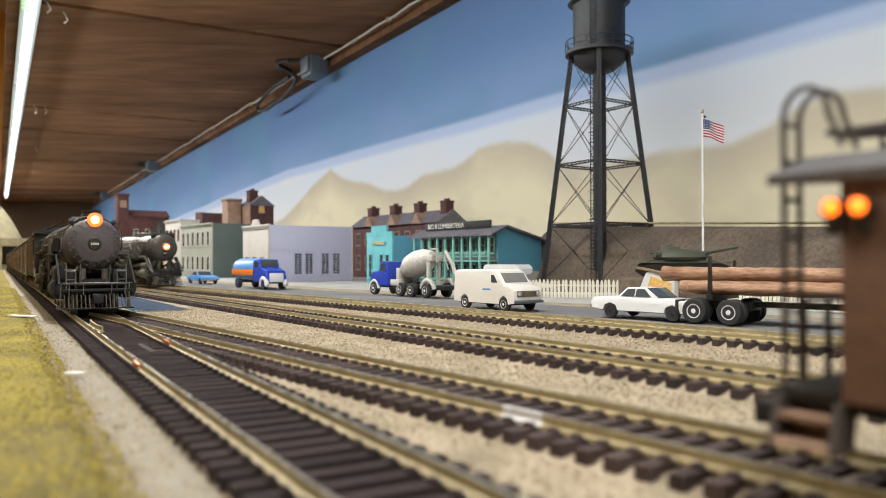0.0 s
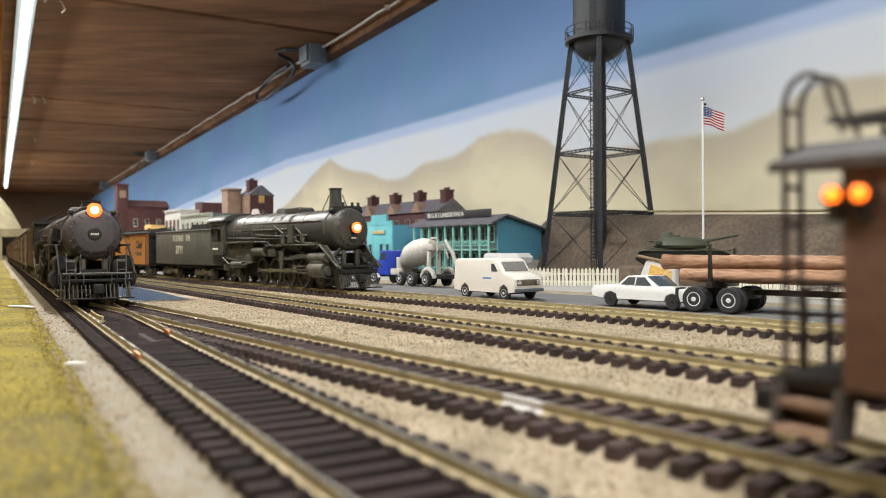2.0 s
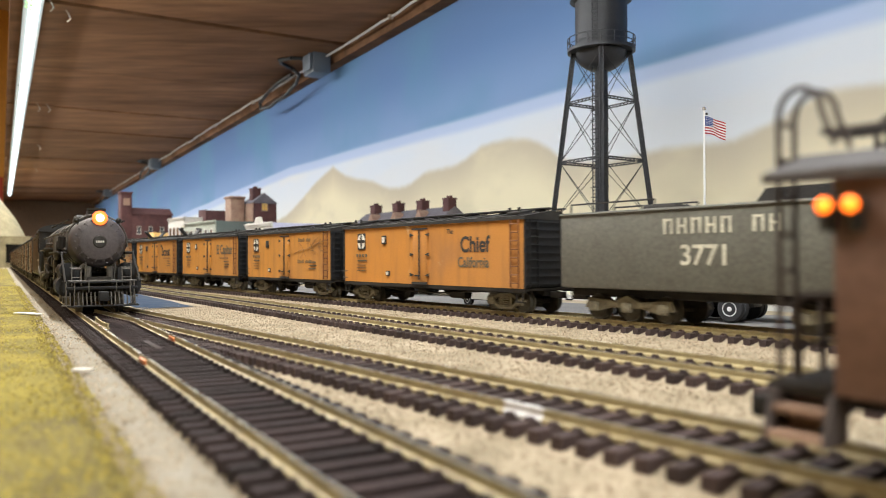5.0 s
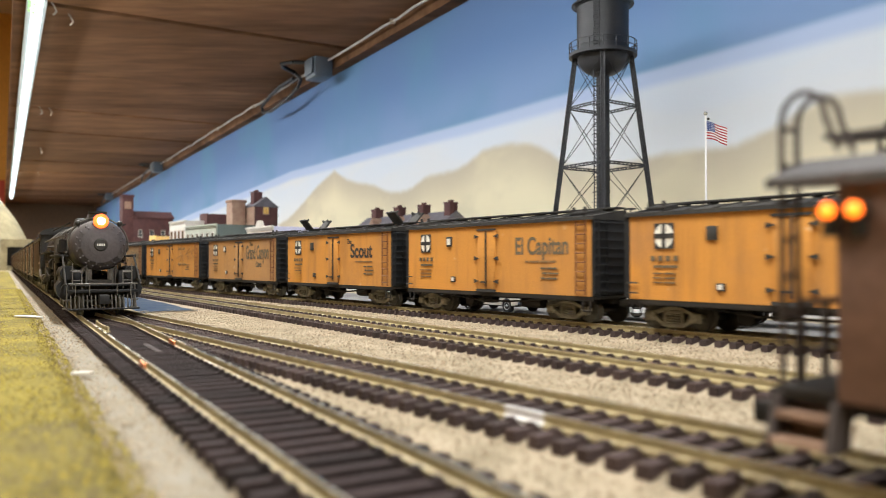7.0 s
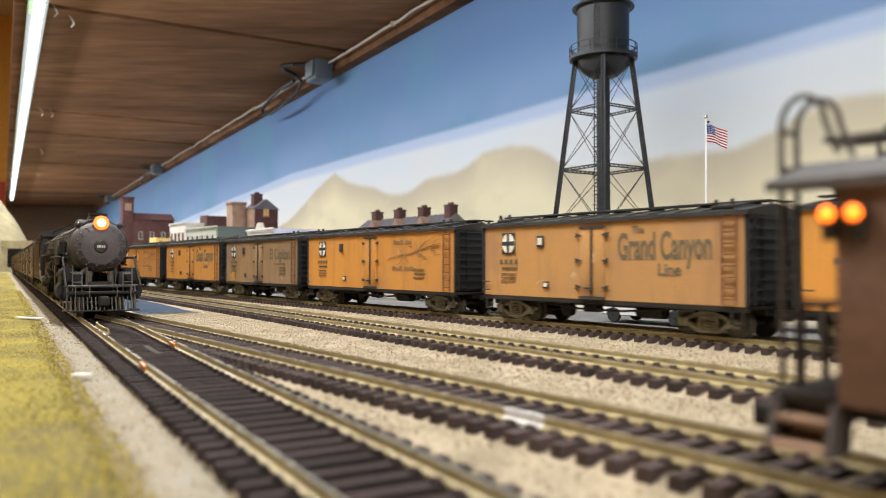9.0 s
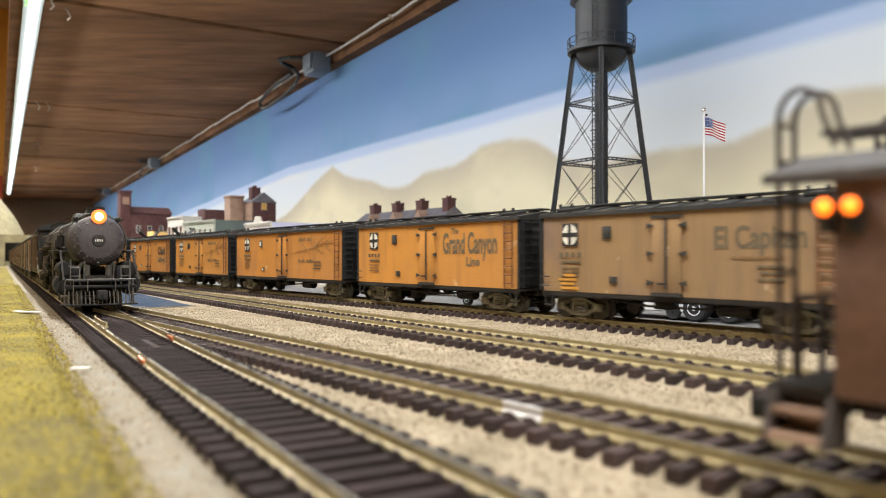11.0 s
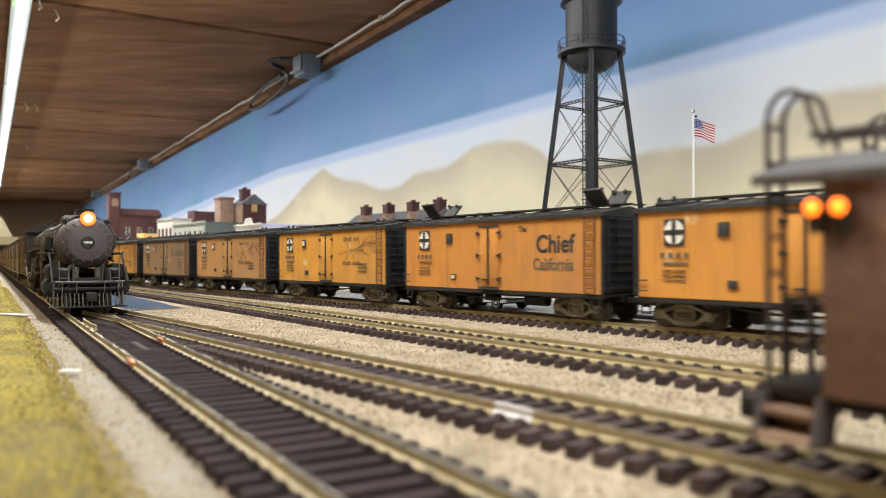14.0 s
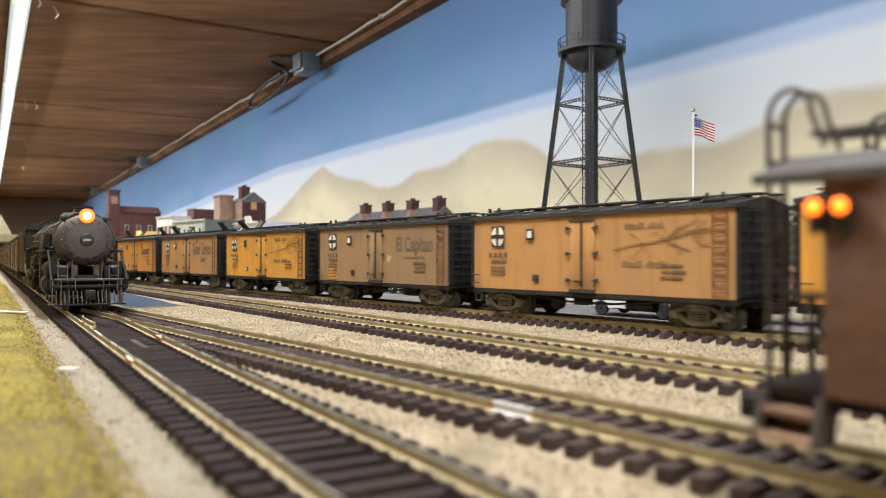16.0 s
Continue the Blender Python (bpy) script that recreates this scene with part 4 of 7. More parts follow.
def driver_mesh(r=10.2):
    bm = B()
    g = 8.4
    for s in (-1, 1):
        lathe(bm, [(r - 1.6, s * g), (r + 0.6, s * (g + 0.1)), (r + 0.6, s * (g + 0.6)), (r, s * (g + 0.8)), (r, s * (g + 2.6)), (r - 1.6, s * (g + 2.6))], axis="y", seg=28, caps=False)
        rod(bm, (0, s * (g - 0.2), 0), (0, s * (g + 2.9), 0), 2.0, seg=12)
        for i in range(14):
            a = 2 * math.pi * i / 14
            rod(bm, (1.5 * math.cos(a), s * (g + 1.4), 1.5 * math.sin(a)), ((r - 1) * math.cos(a), s * (g + 1.4), (r - 1) * math.sin(a)), 0.5, seg=5)
        # counterweight and crank
        pts = [((r - 1.3) * math.cos(radians(a)), (r - 1.3) * math.sin(radians(a))) for a in range(215, 330, 12)]
        prism(bm, pts, s * (g + 0.6), s * (g + 2.5), "y")
        rod(bm, (0, s * (g + 2.4), 4.0), (0, s * (g + 4.2), 4.0), 1.0, seg=8)
    rod(bm, (0, -g, 0), (0, g, 0), 1.6, seg=8)
    return finish(bm, "dirty_metal", "driving_wheel")


def locomotive(style, label):
    """A steam engine, x forward, rear of the cab at x = 0. style 'main' has a tall stack and a lamp on the smokebox door."""
    global DRIVER
    t = thing("steam_locomotive", label, "locomotive", Matrix())
    dusty = "loco_dust" if style == "main" else "under"
    iron = "loco_dust" if style == "main" else "black_iron"
    pipes = "loco_dust" if style == "main" else "pipe_grey"
    zc, r, x1 = (39.0, 14.4, 203.0) if style == "main" else (34.1, 13.0, 196.0)
    bm = B()
    back = 0.0 if style == "main" else -52.0
    prof = [(2, 28 + back), (r + 0.8, 28.2 + back)]
    for x in (44, 60, 80, 100, 121, 141, 158):
        rr = r + (0.8 if x <= 70 else 0.8 - 1.4 * (x - 70) / 90)
        prof += [(rr, x - 0.8), (rr + 0.3, x - 0.7), (rr + 0.3, x + 0.7), (rr, x + 0.8)]
    prof.append((r - 0.6, 160))
    lathe(bm, prof, (0, 0, zc), "x", 32)
    skin = "boiler" if style == "main" else "black_iron"
    part("boiler", bm, skin, t, "dark weathered boiler with bands")
    bm = B()
    lathe(bm, [(3, 160), (r - 0.5, 160.1), (r - 0.5, x1 - 3), (r - 1.2, x1 - 1.0), (r - 2.5, x1), (r * 0.62, x1 + 1.2), (r * 0.3, x1 + 2.0), (1, x1 + 2.4)], (0, 0, zc), "x", 36)
    for i in range(20):
        a = 2 * math.pi * i / 20
        ball(bm, (x1 - 0.2, (r - 2.2) * math.cos(a), zc + (r - 2.2) * math.sin(a)), 0.55, 6)
    lathe(bm, [(r * 0.64, x1 + 0.4), (r * 0.69, x1 + 2.0), (r * 0.62, x1 + 2.3)], (0, 0, zc), "x", 32)
    lathe(bm, [(r * 0.42, x1 + 1.2), (r * 0.44, x1 + 2.5), (r * 0.36, x1 + 2.7)], (0, 0, zc), "x", 28)
    for i in range(16):
        a = 2 * math.pi * (i + 0.5) / 16
        ball(bm, (x1 + 1.5, r * 0.57 * math.cos(a), zc + r * 0.57 * math.sin(a)), 0.6, 6)
        box(bm, (x1 + 1.2, r * 0.73 * math.cos(a), zc + r * 0.73 * math.sin(a)), (1.2, 0.9, 0.9), 0.15)
    sb = part("smokebox", bm, "graphite" if style != "main" else "boiler", t, "graphite grey smokebox with bolted door")
    bm = B()
    lathe(bm, [(3.0, x1 + 1.8), (3.3, x1 + 2.6), (2.6, x1 + 3.2)], (0, 0, zc if style != "main" else zc - 5.5), "x", 18)
    part("number_plate", bm, "black_iron", sb, "round dark plate with worn figures")
    bm = B()
    bars(bm, 0, 0, 0, [0.5, 0.7, 0.7, 0.5], 1.1, 0.35)
    bmesh.ops.transform(bm, matrix=Matrix.Translation((x1 + 3.3, -1.7, zc if style != "main" else zc - 5.5)) @ Matrix.Rotation(radians(90), 4, "Z"), verts=bm.verts)
    part("figures", bm, "white_letter", sb)
    # firebox and cab
    bm = B()
    box(bm, (52, 0, 26), (44, 25, 20), 2.0)
    prism(bm, [(30, 18), (72, 18), (84, 24), (84, 34), (30, 34)], -14.5, 14.5, "y")
    fire = part("firebox", bm, iron, t)
    # stay bolts and a washout row on the firebox sides, sand pipes, running-board brackets
    bm = B()
    for s in (-1, 1):
        for q in range(5):
            for w in range(3):
                ball(bm, (34 + q * 8.5, s * 14.6, 20.5 + w * 5), 0.5, 6)
        for x in (40, 62, 84, 110, 134, 158, 180):
            prism(bm, [(x - 0.5, 31), (x + 0.5, 31), (x + 0.5, 26.5), (x - 0.5, 28.5)], s * 14 - 1.6, s * 14 + 1.6, "y")
        tube(bm, [(28, s * 17.6, 20), (40, s * 17.6, 15), (70, s * 16.8, 14.5), (84, s * 16, 17)], 0.8)
        rod(bm, (44, s * 15.6, 14.5), (66, s * 15.6, 14.5), 2.6, seg=14)
        box(bm, (34, s * 15.5, 12), (12, 3, 5), 0.6)
        box(bm, (76, s * 15, 20), (10, 3, 5), 0.6)
    fit_out = part("fittings", bm, pipes, t)
    fit_out["kind"] = "stuff"
    bm = B()
    for s in (-1, 1):
        prism(bm, [(0, 22), (27, 22), (27, 33), (0, 33)], s * 17 - 0.6, s * 17 + 0.6, "y")
        prism(bm, [(0, 45), (27, 45), (27, 50), (0, 50)], s * 17 - 0.6, s * 17 + 0.6, "y")
        for x in (1.5, 25.5, 13):
            box(bm, (x, s * 17, 39), (3 if x != 13 else 1.2, 1.2, 12))
        box(bm, (13, s * 18.4, 47), (18, 3.0, 0.5))
    box(bm, (27, 0, 38), (1.2, 33, 26))
    cabp = part("cab", bm, iron, t)
    bm = B()
    pts = [(-18.5, 49.5)] + [(18.5 * math.sin(radians(a)), 49.5 + 6.5 * math.cos(radians(a))) for a in range(-75, 76, 15)] + [(18.5, 49.5)]
    prism(bm, pts, -4, 31, "x")
    part("cab_roof", bm, skin, cabp)
    bm = B()
    bars(bm, 6, 27, -17.8, [1.6] * 6, 1.6, 0.5)
    part("cab_lettering", bm, "white_letter", cabp)
    # frame, running boards, pipes
    bm = B()
    box(bm, (105, 0, 13), (185, 11, 8), 0.6)
    for s in (-1, 1):
        box(bm, (70, s * 15.5, 31.5), (80, 4, 0.9), 0.2)
        box(bm, (148, s * 15.5, 28.8), (82, 4, 0.9), 0.2)
        rod(bm, (30, s * 17.4, 31.9), (110, s * 17.4, 31.9), 0.45, seg=6)
        rod(bm, (108, s * 17.4, 29.2), (188, s * 17.4, 29.2), 0.45, seg=6)
        rod(bm, (34, s * 15.6, 35.5), (150, s * 14.6, 33.6), 0.6, seg=6)
        rod(bm, (60, s * 13.6, 45.6), (185, s * 12.8, 45.0), 0.45, seg=6)
        box(bm, (150, s * 14.4, 33), (9, 4, 5), 0.8)
        rod(bm, (164, s * 14.4, 31), (164, s * 14.4, 37), 2.0, seg=12)
        if style == "main":
            prism(bm, [(186, 29), (197, 29), (215, 14), (210, 14)], s * 14.6 - 0.5, s * 14.6 + 0.5, "y")
        rod(bm, (190, s * 16.2, 29), (214, s * 16.2, 15), 0.5, seg=6)
        rod(bm, (84, s * 14.5, 24.5), (104, s * 14.5, 24.5), 3.4, seg=14)
        box(bm, (118, s * 14.8, 24), (12, 4, 6), 0.8)
        tube(bm, [(112, s * 15, 27), (130, s * 15, 24), (140, s * 15, 28), (160, s * 15, 26)], 0.7)
        tube(bm, [(30, s * 16, 20), (60, s * 16, 17), (84, s * 16, 17)], 0.6)
    part("frame", bm, dusty, t)
    bm = B()
    box(bm, (124, 0, 11), (94, 13, 15), 0.6)
    box(bm, (55, 0, 12), (46, 15, 12), 0.6)
    for x in (91, 113.5, 136, 158.5):
        for s in (-1, 1):
            prism(bm, [(x - 7, 15), (x + 7, 15), (x + 4, 18.5), (x - 4, 18.5)], s * 7.2 - 0.8, s * 7.2 + 0.8, "y")
    part("inner_frame", bm, "under", t)
    bm = B()
    boiler_fittings(bm, 30, 185, zc, r)
    for s in (-1, 1):
        for i in range(6):
            x = 34 + i * 27
            rod(bm, (x, s * (r - 2.0), zc + 5.0), (x, s * (r - 1.2), zc + 7.2), 0.4, seg=6)
        for i in range(9):
            rod(bm, (40 + i * 14, s * (r + 0.2), zc + 2), (40 + i * 14, s * (r - 0.8), zc - 8), 0.3, seg=5)
    rod(bm, (70, 0, zc + r), (70, 0, zc + r + 3.5), 1.4, seg=10)
    rod(bm, (62, 2.5, zc + r), (62, 2.5, zc + r + 4.5), 0.8, seg=8)
    part("piping", bm, pipes, t)
    bm = B()
    lathe(bm, [(5.5, zc + r - 5), (5.2, zc + r + 1.6), (4.2, zc + r + 3.2), (1.0, zc + r + 3.8)], (104, 0, 0), "z", 18)
    part("steam_dome", bm, skin, t)
    bm = B()
    prism(bm, [(118, zc + r - 4), (118, zc + r + 1.6), (121, zc + r + 3), (139, zc + r + 3), (142, zc + r + 1.6), (142, zc + r - 4)], -6, 6, "y")
    bmesh.ops.bevel(bm, geom=[e for e in bm.edges if abs(e.verts[0].co.x - e.verts[1].co.x) > 15 or e.verts[0].co.z > zc + r + 1], offset=0.9, segments=3, affect="EDGES", profile=0.5)
    part("sand_box", bm, skin if style == "main" else "roof_black", t)
    bm = B()
    top = zc + r + (13.5 if style == "main" else 4.0)
    lathe(bm, [(5.4, zc + r - 4), (4.4, zc + r + 0.5), (4.0, top - 1.4), (4.5, top - 1.0), (4.5, top), (3.4, top), (3.2, top - 3)], (183, 0, 0), "z", 20)
    part("smokestack", bm, skin, t)
    if style == "main":
        bm = B()
        for s in (-1, 1):
            tube(bm, [(170, s * 3, zc + r - 1), (180, s * 3, zc + r + 9)], 0.35)
            tube(bm, [(194, s * 3, zc + r - 1), (187, s * 3, zc + r + 9)], 0.35)
        rod(bm, (196, -11, zc + r - 1.5), (196, 11, zc + r - 1.5), 2.9, seg=16)
        for y in (-7, -2, 4, 8):
            rod(bm, (197 + y * 0.2, y, zc + r), (197 + y * 0.2, y, zc + r + 3.4), 1.0, seg=8)
        part("feedwater_heater", bm, "black_iron", t)
    else:
        bm = B()
        lathe(bm, [(0.6, zc + r + 5), (1.6, zc + r + 4.6), (2.3, zc + r + 2.4), (3.0, zc + r + 1.4), (0.4, zc + r + 1.4)], (150, 0, 0), "z", 14)
        box(bm, (150, 0, zc + r + 1), (2, 6.5, 2.6), 0.3)
        part("bell", bm, "graphite", t)
    # headlamp
    lz, lx = (zc + 1.0, x1 + 1.5) if style == "main" else (zc + r - 1.4, x1 - 3)
    bm = B()
    lathe(bm, [(2.0, lx), (2.9, lx + 0.3), (2.9, lx + 5.2), (3.2, lx + 5.4), (3.2, lx + 6.0), (2.4, lx + 6.0)], (0, 0, lz), "x", 18)
    box(bm, (lx + 3, 0, lz - 2.6), (4, 4, 1.6), 0.2)
    lp = part("headlamp_case", bm, "black_iron", t)
    # rim made to glow orange, in place of the halo round the lens
    bm = B()
    lathe(bm, [(3.5, lx + 5.4), (3.5, lx + 6.0), (1.9, lx + 6.4)], (0, 0, lz), "x", 18)
    part("reflector", bm, "halo_glow", lp, "emissive orange rim standing for the lamp's halo")
    bm = B()
    lathe(bm, [(1.9, lx + 5.9), (1.8, lx + 6.6), (0.5, lx + 7.2)], (0, 0, lz), "x", 18)
    part("lens", bm, "headlamp" if style == "main" else "headlamp_warm", lp, "glowing headlamp lens")
    for s in (-1, 1):
        bm = B()
        ball(bm, (x1 - 6, s * (r - 3.5), zc + r - 2.2), 1.5, 10)
        rod(bm, (x1 - 6, s * (r - 4.5), zc + r - 6), (x1 - 6, s * (r - 3.5), zc + r - 2), 0.5, seg=6)
        part("marker_lamp", bm, "black_iron", t)
    # cylinders, crosshead guides
    for s in (-1, 1):
        bm = B()
        rod(bm, (177, s * 14.3, 12.5), (197, s * 14.3, 12.5), 5.0, seg=20)
        rod(bm, (175, s * 14.3, 20.5), (199, s * 14.3, 20.5), 3.4, seg=18)
        box(bm, (187, s * 12.8, 16), (17, 9, 12), 1.6)
        rod(bm, (199, s * 14.3, 12.5), (201, s * 14.3, 12.5), 3.2, seg=16)
        part("cylinder", bm, iron if style == "main" else "end_black", t)
        bm = B()
        box(bm, (163, s * 15.2, 14.8), (28, 1.2, 1.0))
        box(bm, (163, s * 15.2, 10.4), (28, 1.2, 1.0))
        rod(bm, (177, s * 15.2, 12.5), (150, s * 15.2, 12.5), 0.5, seg=6)
        prism(bm, [(128, 20), (146, 21), (160, 23), (177, 22.5), (177, 21), (146, 19), (128, 18.4)], s * 15.6 - 0.5, s * 15.6 + 0.5, "y")
        prism(bm, [(133, 12), (136, 12), (138, 25), (131, 25)], s * 16.4 - 0.4, s * 16.4 + 0.4, "y")
        part("valve_gear", bm, pipes, t)
    # pilot: beam, deck, footboards, uncoupling bar, railings
    bm = B()
    box(bm, (207, 0, 12.0), (2.0, 31, 3.2 if style == "main" else 1.5), 0.4)
    box(bm, (199, 0, 14.6), (14, 27, 0.6), 0.15)
    low = 1.6 if style == "main" else 3.8
    box(bm, (212, 0, low), (2.0, 31, 0.7), 0.15)
    box(bm, (211, 0, 8.2), (7, 4.4, 4.4), 0.6)
    bmesh.ops.translate(bm, vec=(3, 0, 0), verts=bm.verts)
    pl = part("pilot", bm, "black_iron" if style == "main" else "end_black", t, "black pilot with footboards and coupler")
    dx = 3
    bm = B()
    for y in (-13, -9, 9, 13):
        rod(bm, (205, y, 13), (204, y, 25 if abs(y) > 10 else 22), 0.3, seg=6)
    for z in (17, 21):
        rod(bm, (204.6, -13, z), (204.6, -9, z), 0.26, seg=6)
        rod(bm, (204.6, 13, z), (204.6, 9, z), 0.26, seg=6)
    rod(bm, (209, -15, 15.5), (209, 15, 15.5), 0.3, seg=6)
    for y in (-12, -6, 6, 12):
        rod(bm, (209, y, 15.4), (208.6, y, 10), 0.26, seg=6)
    for y in (-6.5, 6.5):
        rod(bm, (196, y, 14), (199, y, 24), 0.32, seg=6)
    for y in (-15, 15):
        for x in (196, 200):
            rod(bm, (x, y, 3.5), (x, y, 15), 0.3, seg=6)
        for z in (3.5, 7.5):
            box(bm, (198, y, z), (5, 3.4, 0.6))
    for y in (-11.5, 11.5):
        box(bm, (202, y, 21.6), (5, 4, 0.5))
    bmesh.ops.translate(bm, vec=(dx, 0, 0), verts=bm.verts)
    part("pilot_railing", bm, "handrail" if style != "main" else "black_iron", pl, "thin steel railing")["kind"] = "stuff"
    for i in range(17):
        y = -14 + i * 28 / 16
        bm = B()
        rod(bm, (209 + dx, y, 10), (213 + dx - abs(y) * 0.12, y, low), 0.3, seg=6)
        part("pilot_bar", bm, "pipe_grey", pl)
    # handrail over the smokebox, air pump, steps and steam pipes
    bm = B()
    tube(bm, [(x1 - 9, (r + 1.0) * math.sin(radians(a)), zc + (r + 1.0) * math.cos(radians(a))) for a in range(-100, 101, 20)], 0.4)
    for s in (-1, 1):
        tube(bm, [(x1 - 3, s * 6, zc - r + 2), (x1 - 6, s * 11, zc - r - 4), (x1 - 10, s * 13.5, 21)], 1.3, 8)
        rod(bm, (x1 - 1, s * 5, zc - r - 8), (x1 - 1, s * 5, zc - r + 1), 1.6, seg=10)
        rod(bm, (150, s * (r + 2.4), zc - 8), (150, s * (r + 2.4), zc + 4), 2.4, seg=12)
        rod(bm, (138, s * (r + 2.0), zc - 9), (138, s * (r + 2.0), zc - 1), 1.8, seg=12)
        tube(bm, [(120, s * (r + 0.6), zc + 4), (140, s * (r + 1.4), zc - 3), (160, s * (r + 1.0), zc - 8), (180, s * (r + 0.8), zc - 9)], 0.6)
        tube(bm, [(90, s * (r + 0.9), zc - 2), (128, s * (r + 0.5), zc - 3.4), (170, s * (r + 0.3), zc - 3.2)], 0.7)
        for x in (112, 126, 140):
            tube(bm, [(x, s * 4, zc + r), (x - 1, s * (r * 0.8), zc + r * 0.65), (x - 3, s * (r + 0.5), zc - 2), (x - 6, s * 13, 22)], 0.4)
    part("plumbing", bm, pipes, t)
    # small wheels
    ps = wheelset(6.2)
    for x in ((180, 204) if style == "main" else (196,)):
        part("pilot_wheelset", ps, "dirty_metal", t, at=mp(x, 0, 6.2))
    bm = B()
    for s in (-1, 1):
        prism(bm, [(26, 6), (30, 12), (42, 10), (54, 12), (58, 6), (50, 4.5), (42, 7), (34, 4.5)], s * 12.6 - 1, s * 12.6 + 1, "y")
        for x in (32, 52):
            box(bm, (x, s * 13.8, 7), (5, 2, 5), 0.6)
    tt = part("trailing_truck", bm, "loco_dust", t)
    for x in (32, 52):
        part("wheelset", ps, "dirty_metal", tt, at=mp(x, 0, 6.2))
    if style != "main":
        bm = B()
        box(bm, (-10, 0, 13), (60, 11, 8), 0.6)
        for s in (-1, 1):
            box(bm, (10, s * 15.5, 31.5), (50, 4, 0.9), 0.2)
            for i in range(5):
                tube(bm, [(-14 + i * 13, s * 5, zc + r), (-15 + i * 13, s * (r * 0.85), zc + r * 0.6), (-17 + i * 13, s * (r + 0.6), zc - 4)], 0.6)
            rod(bm, (-20, s * (r + 1.6), zc + 6), (170, s * (r + 1.6), zc + 5), 0.5, seg=6)
        part("rear_frame", bm, pipes, t)
        for o in (fire, fit_out, cabp, tt):
            o.location.x += back * MM
        cabp.scale = (1, 1, 0.92)
    if DRIVER is None:
        DRIVER = driver_mesh()
    wheels = []
    for x in (91, 113.5, 136, 158.5):
        wheels.append(part("driving_wheel", DRIVER, "dirty_metal", t, "spoked driving wheel", at=mp(x, 0, 10.2)))
    rods = []
    for s in (-1, 1):
        bm = B()
        box(bm, (0, s * 12.2, 0), (69, 0.8, 1.7), 0.2)
        for x in (-33.75, -11.25, 11.25, 33.75):
            rod(bm, (x, s * 12.6, 0), (x, s * 11.5, 0), 1.7, seg=12)
        rods.append(part("side_rod", bm, "rod", t, "oily steel coupling rod", at=mp(124.75, 0, 14.2)))
        bm = B()
        box(bm, (-22, s * 13.4, 0), (44, 0.8, 1.8), 0.2)
        rod(bm, (-44, s * 13.9, 0), (-44, s * 12.6, 0), 1.9, seg=12)
        box(bm, (0, s * 14.4, 0), (6, 2.4, 4.4), 0.4)
        rods.append(part("main_rod", bm, "rod", t, "steel main rod with crosshead", at=mp(158, 0, 12.5)))
    return t, wheels, rods


def tender(label, number, L=138.0, swing=37.0):
    t = thing("tender", label, "tender", Matrix())
    bm = B()
    box(bm, (0, 0, 28.5), (L, 33, 31), 0.8)
    for s in (-1, 1):
        rod(bm, (-L / 2, s * 16.4, 43.6), (L / 2, s * 16.4, 43.6), 0.7, seg=8)
        for i in range(22):
            for z in (15, 42):
                ball(bm, (-L / 2 + 3 + i * (L - 6) / 21, s * 16.5, z), 0.25, 6)
    part("tank", bm, "tank_grey" if number else "black_iron", t, "dark riveted tank")
    bm = B()
    prism(bm, [(10, 44), (66, 44), (60, 49), (14, 49)], -12, 12, "y")
    box(bm, (-35, 0, 45), (16, 10, 3), 0.6)
    for y in (-14, 14):
        tube(bm, [(-L / 2 + 4, y, 44), (-L / 2 + 4, y, 48), (-30, y, 48), (-30, y, 44)], 0.35)
    part("coal_bunker", bm, "roof_black", t)
    bm = B()
    box(bm, (0, 0, 11.5), (L - 2, 20, 4), 0.4)
    box(bm, (L / 2 + 2, 0, 12), (6, 8, 3), 0.4)
    box(bm, (-L / 2 - 3, 0, 8.6), (8, 3, 3), 0.4)
    part("underframe", bm, "under", t)
    ws = wheelset(5.4)
    for e in (-1, 1):
        bm = B()
        for s in (-1, 1):
            prism(bm, [(-22, 5), (-20, 9), (-6, 8), (0, 10.5), (6, 8), (20, 9), (22, 5), (14, 4), (8, 5.4), (-8, 5.4), (-14, 4)], s * 11.6 - 1, s * 11.6 + 1, "y")
            for x in (-17, 0, 17):
                box(bm, (x, s * 12.8, 5.6), (4.6, 2, 4.0), 0.6)
            for x in (-8.5, 8.5):
                box(bm, (x, s * 12.4, 7), (6, 1.4, 2.0), 0.4)
        tr = part("truck", bm, "truck_grey", t, at=mp(e * swing, 0, 0))
        for x in (-17, 0, 17):
            part("wheelset", ws, "dirty_metal", tr, at=mp(x, 0, 5.4))
    if number:
        for q in range(8):
            if q == 5:
                continue
            bm = B()
            x = -22 + q * 6.0
            box(bm, (x - 1.5, -16.65, 37.2), (1.1, 0.2, 5.8))
            box(bm, (x + 1.5, -16.65, 37.2), (0.9, 0.2, 5.8))
            box(bm, (x, -16.65, 39.6 - (q % 2) * 2.4), (2.6, 0.2, 0.8))
            part("name_bar", bm, "worn_letter", t, "faded white lettering")
        part("number", lettering(number, 10.4, "worn_letter", bold=0.015), "worn_letter", t, at=mp(-17, -16.65, 23.0))
    return t


